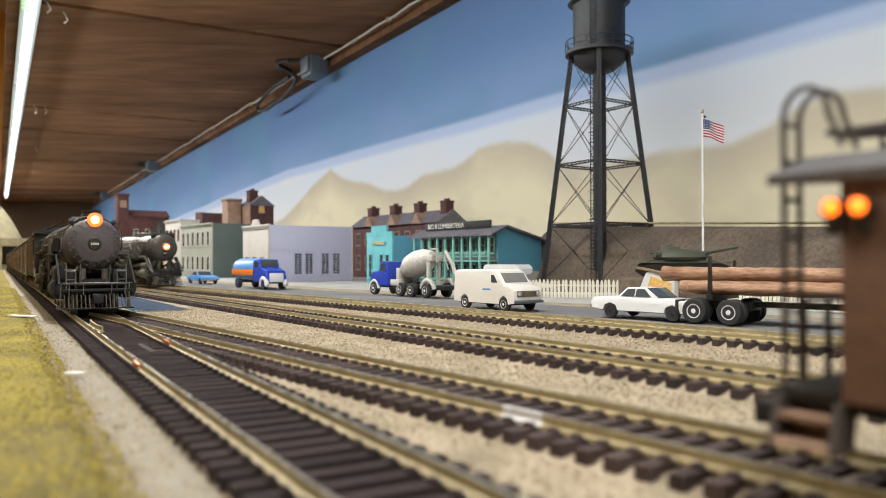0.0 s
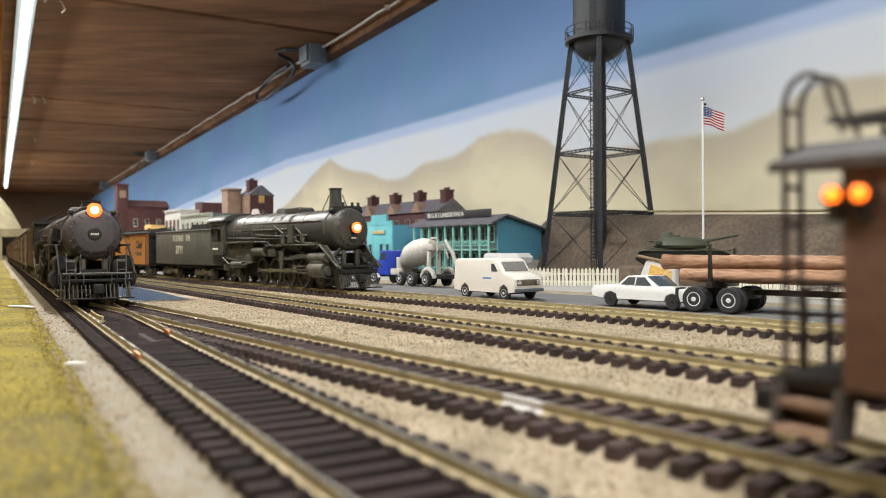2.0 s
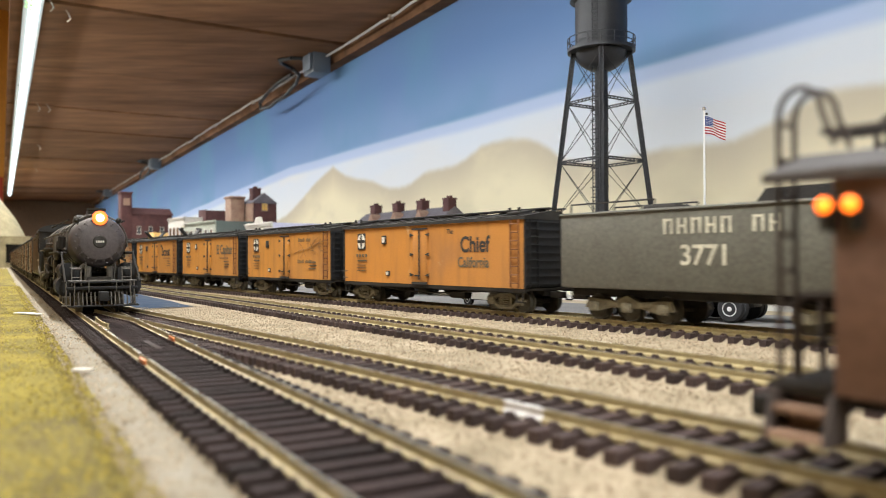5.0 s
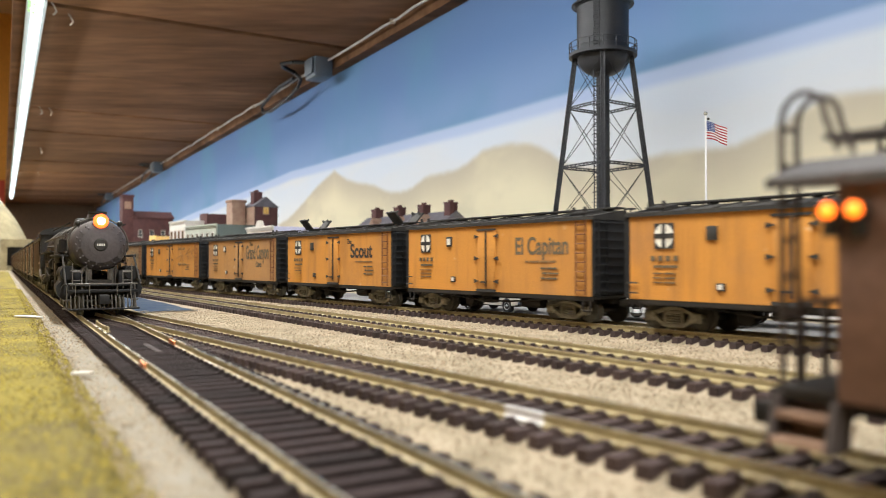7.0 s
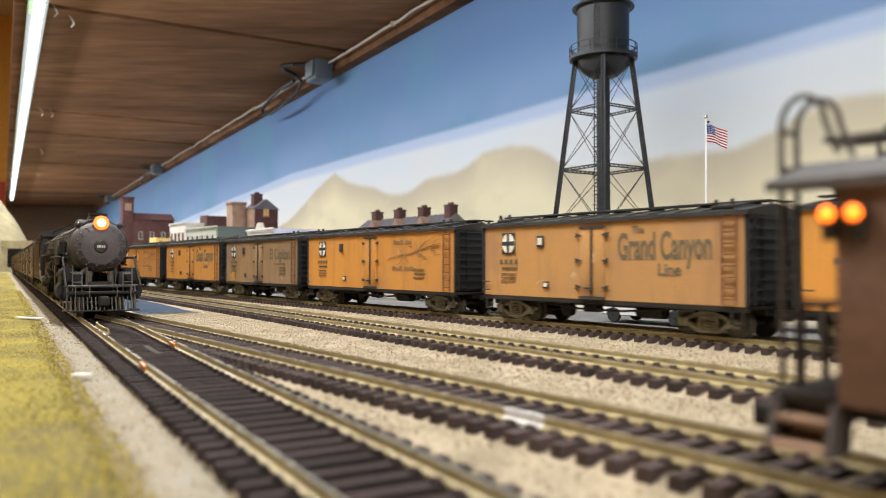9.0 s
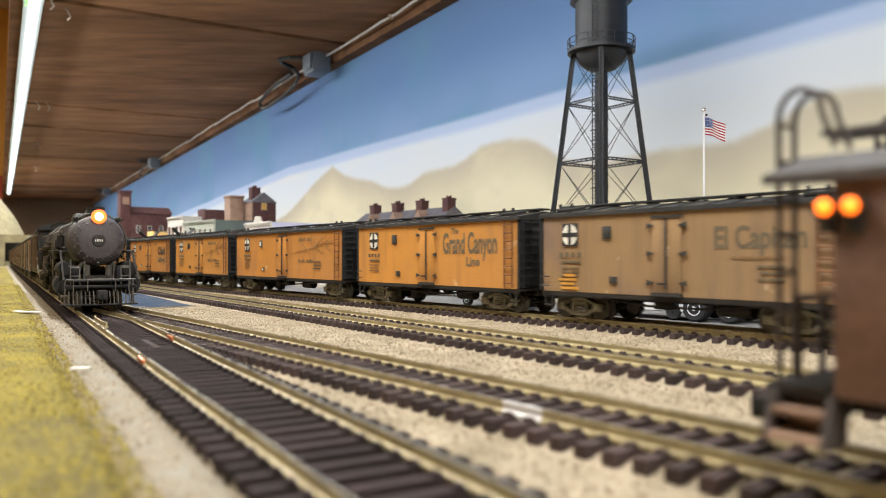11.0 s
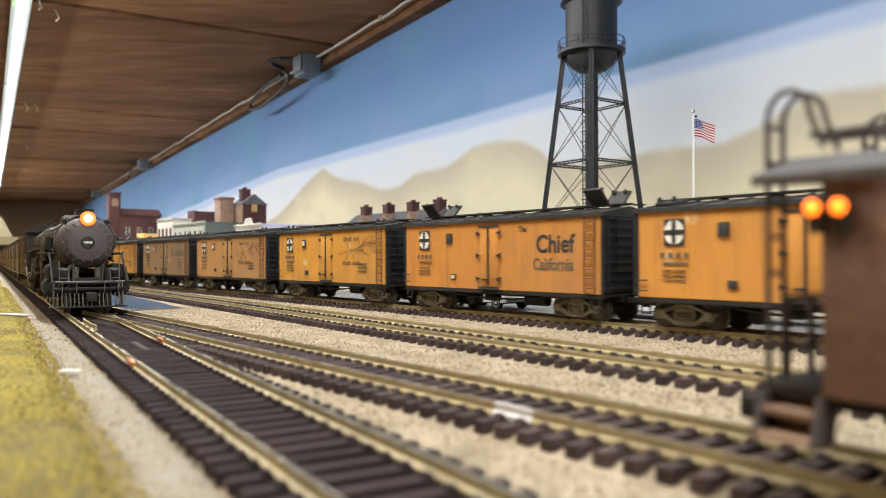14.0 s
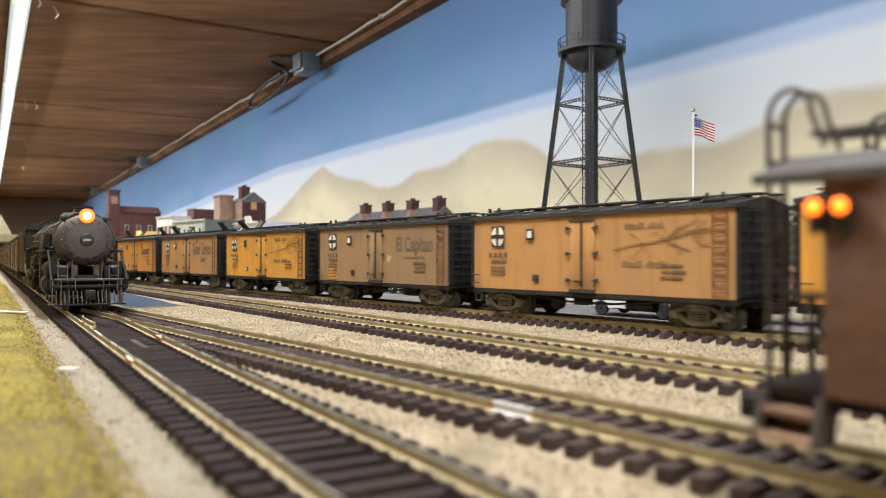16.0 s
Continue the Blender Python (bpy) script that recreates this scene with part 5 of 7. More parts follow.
# text, offset along, offset down from the eave, size, width, paint
ART = {
    "scout": [("The", -1, -6.6, 4.0, 0.9, "black_paint"), ("Scout", 3, -15.0, 11.7, 0.95, "black_paint")],
    "canyon": [("The", 2, -5.6, 4.2, 0.9, "grey_letter"), ("Grand Canyon", -5, -15.4, 14.5, 0.49, "grey_letter"), ("Line", 14, -21.6, 6.2, 1.0, "grey_letter")],
    "capitan": [("El Capitan", 2, -14.2, 10.8, 0.76, "grey_letter")],
    "chief": [("The", 2, -5.6, 3.6, 0.9, "black_paint"), ("Chief", 13, -14.8, 10.8, 0.95, "black_paint"), ("California", 11, -22.4, 7.2, 0.85, "grey_letter")],
}
# time (s) at which the front and rear ends of each car pass the reference point
SPEED = 185.0
CARS = [
    (7.33, 8.22, 4, "chief", 0), (8.30, 9.03, 0, "map", 0), (9.115, 9.85, 0, "capitan", 0), (9.925, 10.66, 0, "scout", 2),
    (10.745, 11.50, 1, "canyon", 0), (11.612, 12.49, 0, "map", 0), (12.56, 13.28, 2, "capitan", 0), (13.35, 14.125, 0, "canyon", 0),
    (14.215, 15.14, 4, "map", 0), (15.22, 15.94, 0, "map", 0), (16.02, 16.77, 4, "chief", 2), (16.86, 17.60, 3, "map", 0),
    (17.70, 18.46, 1, "map", 0), (18.55, 19.28, 2, "capitan", 0), (19.37, 20.10, 3, "map", -1), (20.19, 20.95, 1, "canyon", 2),
    (21.03, 21.77, 0, "scout", 2), (21.85, 22.59, 2, "map", 0), (22.67, 23.40, 0, "chief", 0), (23.48, 24.22, 1, "canyon", 0),
]
# which cars carry a white notice above, and below
NOTICE_HIGH = {0, 2, 4, 8, 11, 12, 13, 15, 17}
NOTICE_LOW = {0, 1, 2, 4, 5, 8, 10, 14, 16}
PATCHED = {3, 6, 13, 18}
TRAIN = []


def build_train():
    loco, wheels, rods = locomotive("main", "weathered dark grey steam locomotive with a lit headlamp, running")
    TRAIN.append((loco, 6.466, "loco", wheels, rods))
    tn = tender("dark grey riveted tender with faded white lettering", "3771", 154.0, 44.5)
    TRAIN.append((tn, (6.46 + 7.20) / 2 + 0.038, "car", None, None))
    rnd = random.Random(11)
    for i, (f, r, colour, art, hatch) in enumerate(CARS):
        L = (r - f) * SPEED
        vents = [(-L * 0.215, 36.0, 4.2, 5.0, i in NOTICE_HIGH), (-L * 0.19, 17.0, 3.4, 2.8, i in NOTICE_LOW)]
        words = {0: "orange", 1: "dusty orange", 2: "grey-brown weathered", 3: "bright orange", 4: "deep orange"}[colour]
        extra = {"map": "route map art", "scout": "black script on its side", "canyon": "faded lettering", "capitan": "faded grey lettering", "chief": "bold black lettering"}[art]
        t = reefer(L, colour, art if art == "map" else ART[art], {0: (), 2: (-1, 1)}.get(hatch, (hatch,)), vents, rnd, "%s refrigerator car with %s" % (words, extra), i in PATCHED)
        TRAIN.append((t, (f + r) / 2 + 0.068, "car", None, None))


build_train()


def eased(t):
    """The train's own clock: it loses a few hundredths after twelve seconds."""
    return t - min(0.037, 0.018 * max(0.0, t - 12.0))


def at_main(T, t):
    p, h = main_line(SPEED * (T - eased(t)))
    return mp(p.x, p.y, 4.5, 0, 0, math.degrees(h))


# ---- standing train on the front track ----


def at_front(a, z=4.5):
    p = plan(a, FRONT_C)
    return mp(p.x, p.y, z, 0, 0, -60)


def standing_train():
    loco, _w, _r = locomotive("yard", "black steam locomotive with glowing headlamp, standing on the front track")
    loco.matrix_basis = at_front(604)
    tn = tender("black tender coupled behind the standing locomotive", "")
    tn.matrix_basis = at_front(660 + 4 + 70)
    rnd = random.Random(4)
    car = reefer(142, 5, "map", (), [(-30, 36, 4, 5, False)], rnd, "dusty tan weathered refrigerator car of the standing train")
    tagged(car, group="cars of the standing train")
    a = 660 + 4 + 142 + 82
    car.matrix_basis = at_front(a)
    for i in range(12):
        a += 153
        copy_thing(car, at_front(a))


standing_train()

# ---- caboose near the lens ----


def caboose():
    h = math.degrees(math.atan2(BR_D.y, BR_D.x))
    o = BR_N * BR_C
    t = thing("caboose", "brown wooden caboose with grey roof and glowing orange markers", "caboose", mp(o.x, o.y, 4.5, 0, 0, h))
    bm = B()
    box(bm, (-25, 0, 23), (132, 33, 25), 0.4)
    body = part("body", bm, "caboose_brown", t)
    for x in (-70, -25, 15):
        bm = B()
        box(bm, (x, 17.0, 25), (10, 0.8, 10), 0.2)
        w = part("window", bm, "caboose_brown", t)
        bm = B()
        box(bm, (x, 17.3, 25), (7.5, 0.6, 8))
        part("pane", bm, "window_dark", w)
    bm = B()
    prism(bm, [(-17.6, 35.6), (-17.6, 36.8), (-9, 39.6), (0, 40.8), (9, 39.6), (17.6, 36.8), (17.6, 35.6), (0, 37)], -103, 48.6, "x")
    bmesh.ops.translate(bm, vec=(0, 0, -1.2), verts=bm.verts)
    part("roof", bm, "caboose_roof", t, "grey weathered roof")
    bm = B()
    for y in (-2.2, 0, 2.2):
        box(bm, (-26, y, 42), (150, 1.9, 0.7))
    for i in range(7):
        box(bm, (-92 + i * 22, 0, 41.2), (1, 7, 1.2))
    part("running_board", bm, "caboose_roof", t)
    bm = B()
    box(bm, (-25, 0, 9.8), (150, 22, 3), 0.3)
    box(bm, (45, 0, 10.6), (8.4, 31, 1.6), 0.2)
    box(bm, (48.6, 0, 8.8), (1.6, 31, 4.6), 0.3)
    box(bm, (56, 0, 5), (8, 3, 3), 0.4)
    part("underframe", bm, "under", t)
    # corner steps with side plates
    for s in (-1, 1):
        bm = B()
        for i, (z, d) in enumerate(((5.6, 0.0), (8.4, 1.4))):
            b2 = B()
            box(b2, (44.6, s * (16.0 - d), z), (6.4, 5.4, 0.8), 0.1)
            box(b2, (44.6, s * (13.6 - d), z + 1.4), (6.4, 0.7, 2.4), 0.1)
            part("tread", b2, "step_wood", t, "worn tan step tread")
        for x in (41.2, 48.0):
            prism(bm, [(s * 12.5, 10.6), (s * 16.8, 10.6), (s * 18.6, 4.9), (s * 14.0, 4.9)], x - 0.35, x + 0.35, "x")
        part("step_plate", bm, "dark_iron", t, "dark corner step plates")
        bm = B()
        box(bm, (44.6, s * 12.8, 7.8), (6.6, 0.6, 5.6), 0.1)
        part("riser", bm, "caboose_brown", t)
    # end ladder with curved tops, railings, brake stand
    for y in (14.6, -14.6):
        bm = B()
        sgn = 1 if y > 0 else -1
        for dy in (0.0, -3.6):
            yy = y + sgn * dy
            pts = [(48.2, yy, 8), (48.2, yy, 42.4)]
            for a in range(0, 181, 20):
                pts.append((48.2 - 2.6 * (1 - math.cos(radians(a))), yy, 42.4 + 3.2 * math.sin(radians(a))))
            pts.append((41.5, yy, 38.5))
            tube(bm, pts, 0.36, 8)
        for i in range(8):
            z = 11 + i * 4.4
            rod(bm, (48.2, y, z), (48.2, y - sgn * 3.6, z), 0.32, seg=6)
        part("ladder", bm, "dark_iron", t, "dark end ladder with curved grab tops")
    for z in (15, 21):
        bm = B()
        rod(bm, (48.4, -10, z), (48.4, 10, z), 0.45, seg=6)
        part("railing", bm, "dark_iron", t)
    for y in (-10, -4, 4, 10):
        bm = B()
        rod(bm, (48.4, y, 10), (48.4, y, 21), 0.45, seg=6)
        part("railing_post", bm, "dark_iron", t)
    for x in (41.0, 38.2):
        bm = B()
        rod(bm, (x, 17.0, 31.3), (x, 18.2, 31.3), 1.2, seg=12)
        box(bm, (x, 17.4, 29.6), (1.6, 1.2, 2.0), 0.2)
        lamp = part("marker_lamp", bm, "black_iron", t)
        bm = B()
        ball(bm, (x, 18.4, 31.5), 0.85, 14)
        part("lens", bm, "marker_glow", lamp, "glowing orange lens")
    add_trucks(t, 42)
    for e in t.children:
        if e.name.startswith("truck"):
            e.location.x -= 0.025
    return t


caboose()

# ---- vehicles ----


def road_wheel(bm, x, y, z, r, w, seg=18):
    lathe(bm, [(r * 0.55, y - w / 2), (r * 0.92, y - w / 2), (r, y - w / 2 + 0.5), (r, y + w / 2 - 0.5), (r * 0.92, y + w / 2), (r * 0.55, y + w / 2)], (x, 0, z), "y", seg)


def wheels_of(t, places, r, w, hub="chrome"):
    for x, y in places:
        bm = B()
        road_wheel(bm, x, y, r, r, w)
        wh = part("wheel", bm, "tyre", t)
        s = 1 if y > 0 else -1
        bm = B()
        lathe(bm, [(r * 0.58, y + s * (w / 2 - 0.3)), (r * 0.56, y + s * (w / 2 + 0.15)), (r * 0.42, y + s * (w / 2 - 0.2)), (r * 0.2, y + s * (w / 2 - 0.1)), (r * 0.16, y + s * (w / 2 + 0.4))], (x, 0, r), "y", 16)
        part("rim", bm, hub, wh)


def van():
    t = thing("van", "plain white panel van parked beside the main line", "van", mp(34, 458, 1.0, 0, 0, -53))
    L, W = 54.0, 22.0
    prof = [(-27, 5), (-27.4, 12), (-26.4, 22.2), (-24.5, 23.6), (9.5, 23.9), (13.2, 22.8), (18.6, 15.6), (25.6, 13.6), (27.2, 11.8), (27.4, 5.0), (22.5, 4.2), (21.8, 7.2), (18.5, 9.2), (15.2, 7.2), (14.5, 4.2), (-12.5, 4.2), (-13.2, 7.2), (-16.5, 9.2), (-19.8, 7.2), (-20.5, 4.2)]
    bm = B()
    prism(bm, prof, -W / 2, W / 2, "y")
    es = [e for e in bm.edges if abs(e.verts[0].co.y - e.verts[1].co.y) < 0.01 and (e.verts[0].co.z > 11)]
    bmesh.ops.bevel(bm, geom=es, offset=1.2, segments=3, affect="EDGES", profile=0.5)
    part("body", bm, "cream_paint", t, "glossy white body")
    bm = B()
    box(bm, (16.1, 0, 19.2), (0.5, 17.6, 6.6), 0.15, Matrix.Rotation(radians(-36.9), 4, "Y"))
    part("windshield", bm, "hazy_glass", t)
    for s in (-1, 1):
        bm = B()
        prism(bm, [(8.2, 16.4), (8.2, 20.8), (10.6, 20.8), (13.6, 16.4)], s * (W / 2 + 0.05) - 0.12, s * (W / 2 + 0.05) + 0.12, "y")
        part("side_window", bm, "car_glass", t)
    bm = B()
    box(bm, (27.5, 0, 10.2), (0.6, 17, 3.4), 0.2)
    for z in (9.2, 10.2, 11.2):
        box(bm, (27.9, 0, z), (0.3, 12, 0.4))
    part("grille", bm, "truck_grey", t)
    for s in (-1, 1):
        bm = B()
        rod(bm, (27.6, s * 7.2, 10.3), (28.2, s * 7.2, 10.3), 1.4, seg=14)
        part("headlight", bm, "chrome", t)
    for x in (28.3, -28.0):
        bm = B()
        box(bm, (x, 0, 5.8), (1.0, 22.4, 1.8), 0.4)
        part("bumper", bm, "box_grey", t)
    bm = B()
    box(bm, (0, 0, 5), (48, 19, 2.6), 0.3)
    part("chassis", bm, "under", t)
    bm = B()
    box(bm, (4, -W / 2 - 0.1, 12.4), (7, 0.15, 0.9))
    part("stripe", bm, "light_blue", t)
    wheels_of(t, [(x, s * 9.6) for x in (-16.5, 18.5) for s in (-1, 1)], 4.1, 2.6, "grille_white")
    return t


def saloon(name, label, at, material, camper=False):
    t = thing(name, label, "car", at)
    W = 21.0
    prof = [(-29, 5.2), (-29.6, 8.6), (-28, 10.4), (-12, 10.8), (12, 10.6), (27, 9.6), (29, 8.0), (29, 4.6), (23, 4.0), (22, 6.6), (18.5, 8.0), (15, 6.6), (14, 4.0), (-13, 4.0), (-14, 6.6), (-17.5, 8.0), (-21, 6.6), (-22, 4.0)]
    bm = B()
    prism(bm, prof, -W / 2, W / 2, "y")
    es = [e for e in bm.edges if abs(e.verts[0].co.y - e.verts[1].co.y) < 0.01 and (e.verts[0].co.z > 8.5)]
    bmesh.ops.bevel(bm, geom=es, offset=0.9, segments=2, affect="EDGES", profile=0.5)
    part("body", bm, material, t, "white car body")
    bm = B()
    if camper:
        prism(bm, [(-28, 10), (-28, 24), (-25, 25.6), (6, 25.6), (9.5, 22), (8, 18), (2, 16.6), (0, 10)], -W / 2 + 0.5, W / 2 - 0.5, "y")
    roof = [(-14, 10.4), (-8.5, 15.6), (2.5, 15.8), (10, 10.4)]
    vs = []
    for x, z in roof:
        w = W / 2 - (0.8 if z < 12 else 2.6)
        vs.append((bm.verts.new((x, -w, z)), bm.verts.new((x, w, z))))
    for a, c in zip(vs, vs[1:]):
        bm.faces.new((a[0], a[1], c[1], c[0]))
    bm.faces.new([v[0] for v in vs])
    bm.faces.new([v[1] for v in vs][::-1])
    bm.faces.new((vs[0][0], vs[-1][0], vs[-1][1], vs[0][1]))
    bmesh.ops.recalc_face_normals(bm, faces=bm.faces)
    part("roof", bm, material, t)
    for s in (-1, 1):
        for x0, x1, x2, x3 in ((-11.3, -7.8, -3.4, -3.4), (-2.6, -2.6, 2.0, 6.6)):
            bm = B()
            y0, y1 = s * (W / 2 - 0.95), s * (W / 2 - 2.35)
            a = [bm.verts.new((x, y, z)) for x, y, z in ((x0, y0 + s * 0.1, 11.2), (x1, y1 + s * 0.15, 14.9), (x2, y1 + s * 0.15, 15.0), (x3, y0 + s * 0.1, 11.2))]
            f = bm.faces.new(a)
            r = bmesh.ops.extrude_face_region(bm, geom=[f])
            for v in r["geom"]:
                if isinstance(v, bmesh.types.BMVert):
                    v.co.y += s * 0.2
            bmesh.ops.recalc_face_normals(bm, faces=bm.faces)
            part("side_window", bm, "car_glass", t)
    bm = B()
    box(bm, (6.4, 0, 13.2), (0.4, 15.5, 7.8), 0.1, Matrix.Rotation(radians(-54), 4, "Y"))
    part("windshield", bm, "car_glass", t)
    for x in (29.6, -30.0):
        bm = B()
        box(bm, (x, 0, 5.6), (0.9, 21, 1.6), 0.3)
        part("bumper", bm, "chrome", t)
    bm = B()
    box(bm, (0, 0, 4.6), (50, 18, 2.0), 0.3)
    part("chassis", bm, "under", t)
    wheels_of(t, [(x, s * 9.4) for x in (-17.5, 18.5) for s in (-1, 1)], 3.8, 2.4, "under")
    return t


def log_trailer():
    t = thing("log_trailer", "black log trailer with white wheel rims, parked beside the main line", "trailer", mp(138, 352, 1.0, 0, 0, -45))
    bm = B()
    box(bm, (60, 0, 9.2), (170, 3.0, 2.6), 0.3)
    box(bm, (-7, 0, 8.4), (30, 10, 4.0), 0.6)
    part("reach", bm, "black_iron", t)
    for x in (-8, 96):
        bm = B()
        box(bm, (x, 0, 12.4), (3.4, 28, 2.6), 0.3)
        for s in (-1, 1):
            prism(bm, [(x - 0.9, 13), (x + 0.9, 13), (x + 0.5, 31 if s < 0 else 29), (x - 0.5, 31 if s < 0 else 29)], s * 13 - 0.8, s * 13 + 0.8, "y")
        part("bunk", bm, "black_iron", t, "black bunk with stakes")
    bm = B()
    box(bm, (-24, -10, 7.5), (1.0, 9, 6.5), 0.2)
    box(bm, (-24, 10, 7.5), (1.0, 9, 6.5), 0.2)
    part("mud_flap", bm, "tyre", t)
    for x in (-15.5, 1.0):
        bm = B()
        rod(bm, (x, -11, 5.8), (x, 11, 5.8), 1.2, seg=8)
        part("axle", bm, "under", t)
    wheels_of(t, [(x, s * y) for x in (-15.5, 1.0) for s in (-1, 1) for y in (8.0, 12.4)], 5.8, 3.8, "grille_white")
    logs = [(-4.5, 16.6, 3.4, -26, 100), (3.4, 16.4, 3.1, -22, 96), (9.2, 16.8, 3.0, -24, 104), (-8.4, 16.4, 2.2, -20, 92), (-3.6, 22.6, 3.4, -36, 98), (3.4, 22.4, 3.2, -25, 100), (8.6, 22.2, 2.6, -26, 94)]
    o = t.matrix_basis
    rnd = random.Random(3)
    for y, z, r, x0, x1 in logs:
        bm = B()
        prof = [(r * 0.2, x0)] + [(r * (0.94 + 0.1 * rnd.random()) * (1.05 - 0.12 * i / 39), x0 + (x1 - x0) * i / 39) for i in range(40)] + [(r * 0.2, x1)]
        lathe(bm, prof, (0, y, z), "x", 14)
        for v in bm.verts:
            k = 0.35 * noise.noise(v.co * 0.35)
            v.co.y += k
            v.co.z += 0.3 * noise.noise(v.co * 0.3 + Vector((9, 0, 0)))
            v.co += Vector((0, v.co.y - y, v.co.z - z)) * (0.12 * noise.noise(v.co * 0.6))
        lg = solo("log", bm, "log_bark", "rough brown log stacked on the trailer", "log", o, "logs on the trailer")
        bm = B()
        rod(bm, (x0 - 0.3, y, z), (x0 + 0.2, y, z), r * 0.86, seg=14)
        part("cut_end", bm, "log_end", lg)


def mixer_truck():
    t = thing("cement_mixer", "blue cement mixer truck with a pale dirty drum", "truck", mp(-19, 625, 1.0, 0, 0, 127))
    bm = B()
    box(bm, (0, 0, 8), (92, 11, 3.4), 0.4)
    part("chassis", bm, "black_iron", t)
    bm = B()
    prism(bm, [(26, 8), (26, 28), (37, 28.6), (40, 20.5), (50, 19.5), (52, 17), (52, 8)], -11, 11, "y")
    es = [e for e in bm.edges if abs(e.verts[0].co.y - e.verts[1].co.y) < 0.01 and e.verts[0].co.z > 10]
    bmesh.ops.bevel(bm, geom=es, offset=0.8, segments=2, affect="EDGES", profile=0.5)
    cabp = part("cab", bm, "blue_truck", t, "deep blue cab")
    for s in (-1, 1):
        bm = B()
        prism(bm, [(29, 20.5), (29, 26.5), (35.4, 26.5), (37.4, 20.5)], s * 11.05 - 0.12, s * 11.05 + 0.12, "y")
        part("side_window", bm, "car_glass", cabp)
        bm = B()
        tube(bm, [(47 + 6.5 * math.cos(radians(a)), s * 10.4, 5.6 + 6.8 * math.sin(radians(a))) for a in range(0, 181, 20)], 1.2, 8)
        part("fender", bm, "grille_white", t, "pale fender")
    bm = B()
    box(bm, (38.6, 0, 24.4), (0.4, 18, 7), 0.1, Matrix.Rotation(radians(-20), 4, "Y"))
    part("windshield", bm, "car_glass", cabp)
    bm = B()
    lathe(bm, [(4, 21), (8.6, 19.5), (12.6, 10), (13.6, -2), (11.8, -14), (7.2, -25), (5.4, -27.5)], (0, 0, 0), "x", 28)
    bmesh.ops.transform(bm, matrix=Matrix.Translation((-2, 0, 26.0)) @ Matrix.Rotation(radians(17), 4, "Y") @ Matrix.Scale(0.80, 4), verts=bm.verts)
    part("drum", bm, "drum", t, "pale grey mixing drum")
    bm = B()
    box(bm, (-24, -5, 18), (2.4, 2.4, 20), 0.4)
    box(bm, (-24, 5, 18), (2.4, 2.4, 20), 0.4)
    part("pedestal", bm, "drum", t)
    bm = B()
    box(bm, (-26, 0, 31), (7, 12, 5), 0.8)
    part("hopper", bm, "drum", t)
    bm = B()
    rod(bm, (-27, -7, 34), (-34, -7, 22), 0.6, seg=6)
    part("handrail", bm, "drum", t)
    bm = B()
    box(bm, (17, 0, 16), (4, 14, 14), 0.6)
    part("front_pedestal", bm, "drum", t)
    bm = B()
    tube(bm, [(-34, -4, 36), (-42, -5, 26), (-49, -5, 13)], 1.6, 10)
    part("chute", bm, "drum", t)
    bm = B()
    tube(bm, [(-30, 7, 38), (-38, 7, 38), (-38, 7, 28)], 0.8, 6)
    part("grab_rail", bm, "drum", t)
    for s in (-1, 1):
        bm = B()
        box(bm, (14, s * 10, 11), (13, 4, 5), 0.8)
        part("side_tank", bm, "drum", t)
        for x in (-30,):
            bm = B()
            tube(bm, [(x + 8.4 * math.cos(radians(a)), s * 10, 5.6 + 8.2 * math.sin(radians(a))) for a in range(10, 171, 20)], 1.8, 8)
            part("fender", bm, "drum", t)
    wheels_of(t, [(x, s * 9.8) for x in (47, 8, -8, -28) for s in (-1, 1)], 5.6, 4.0, "grille_white")


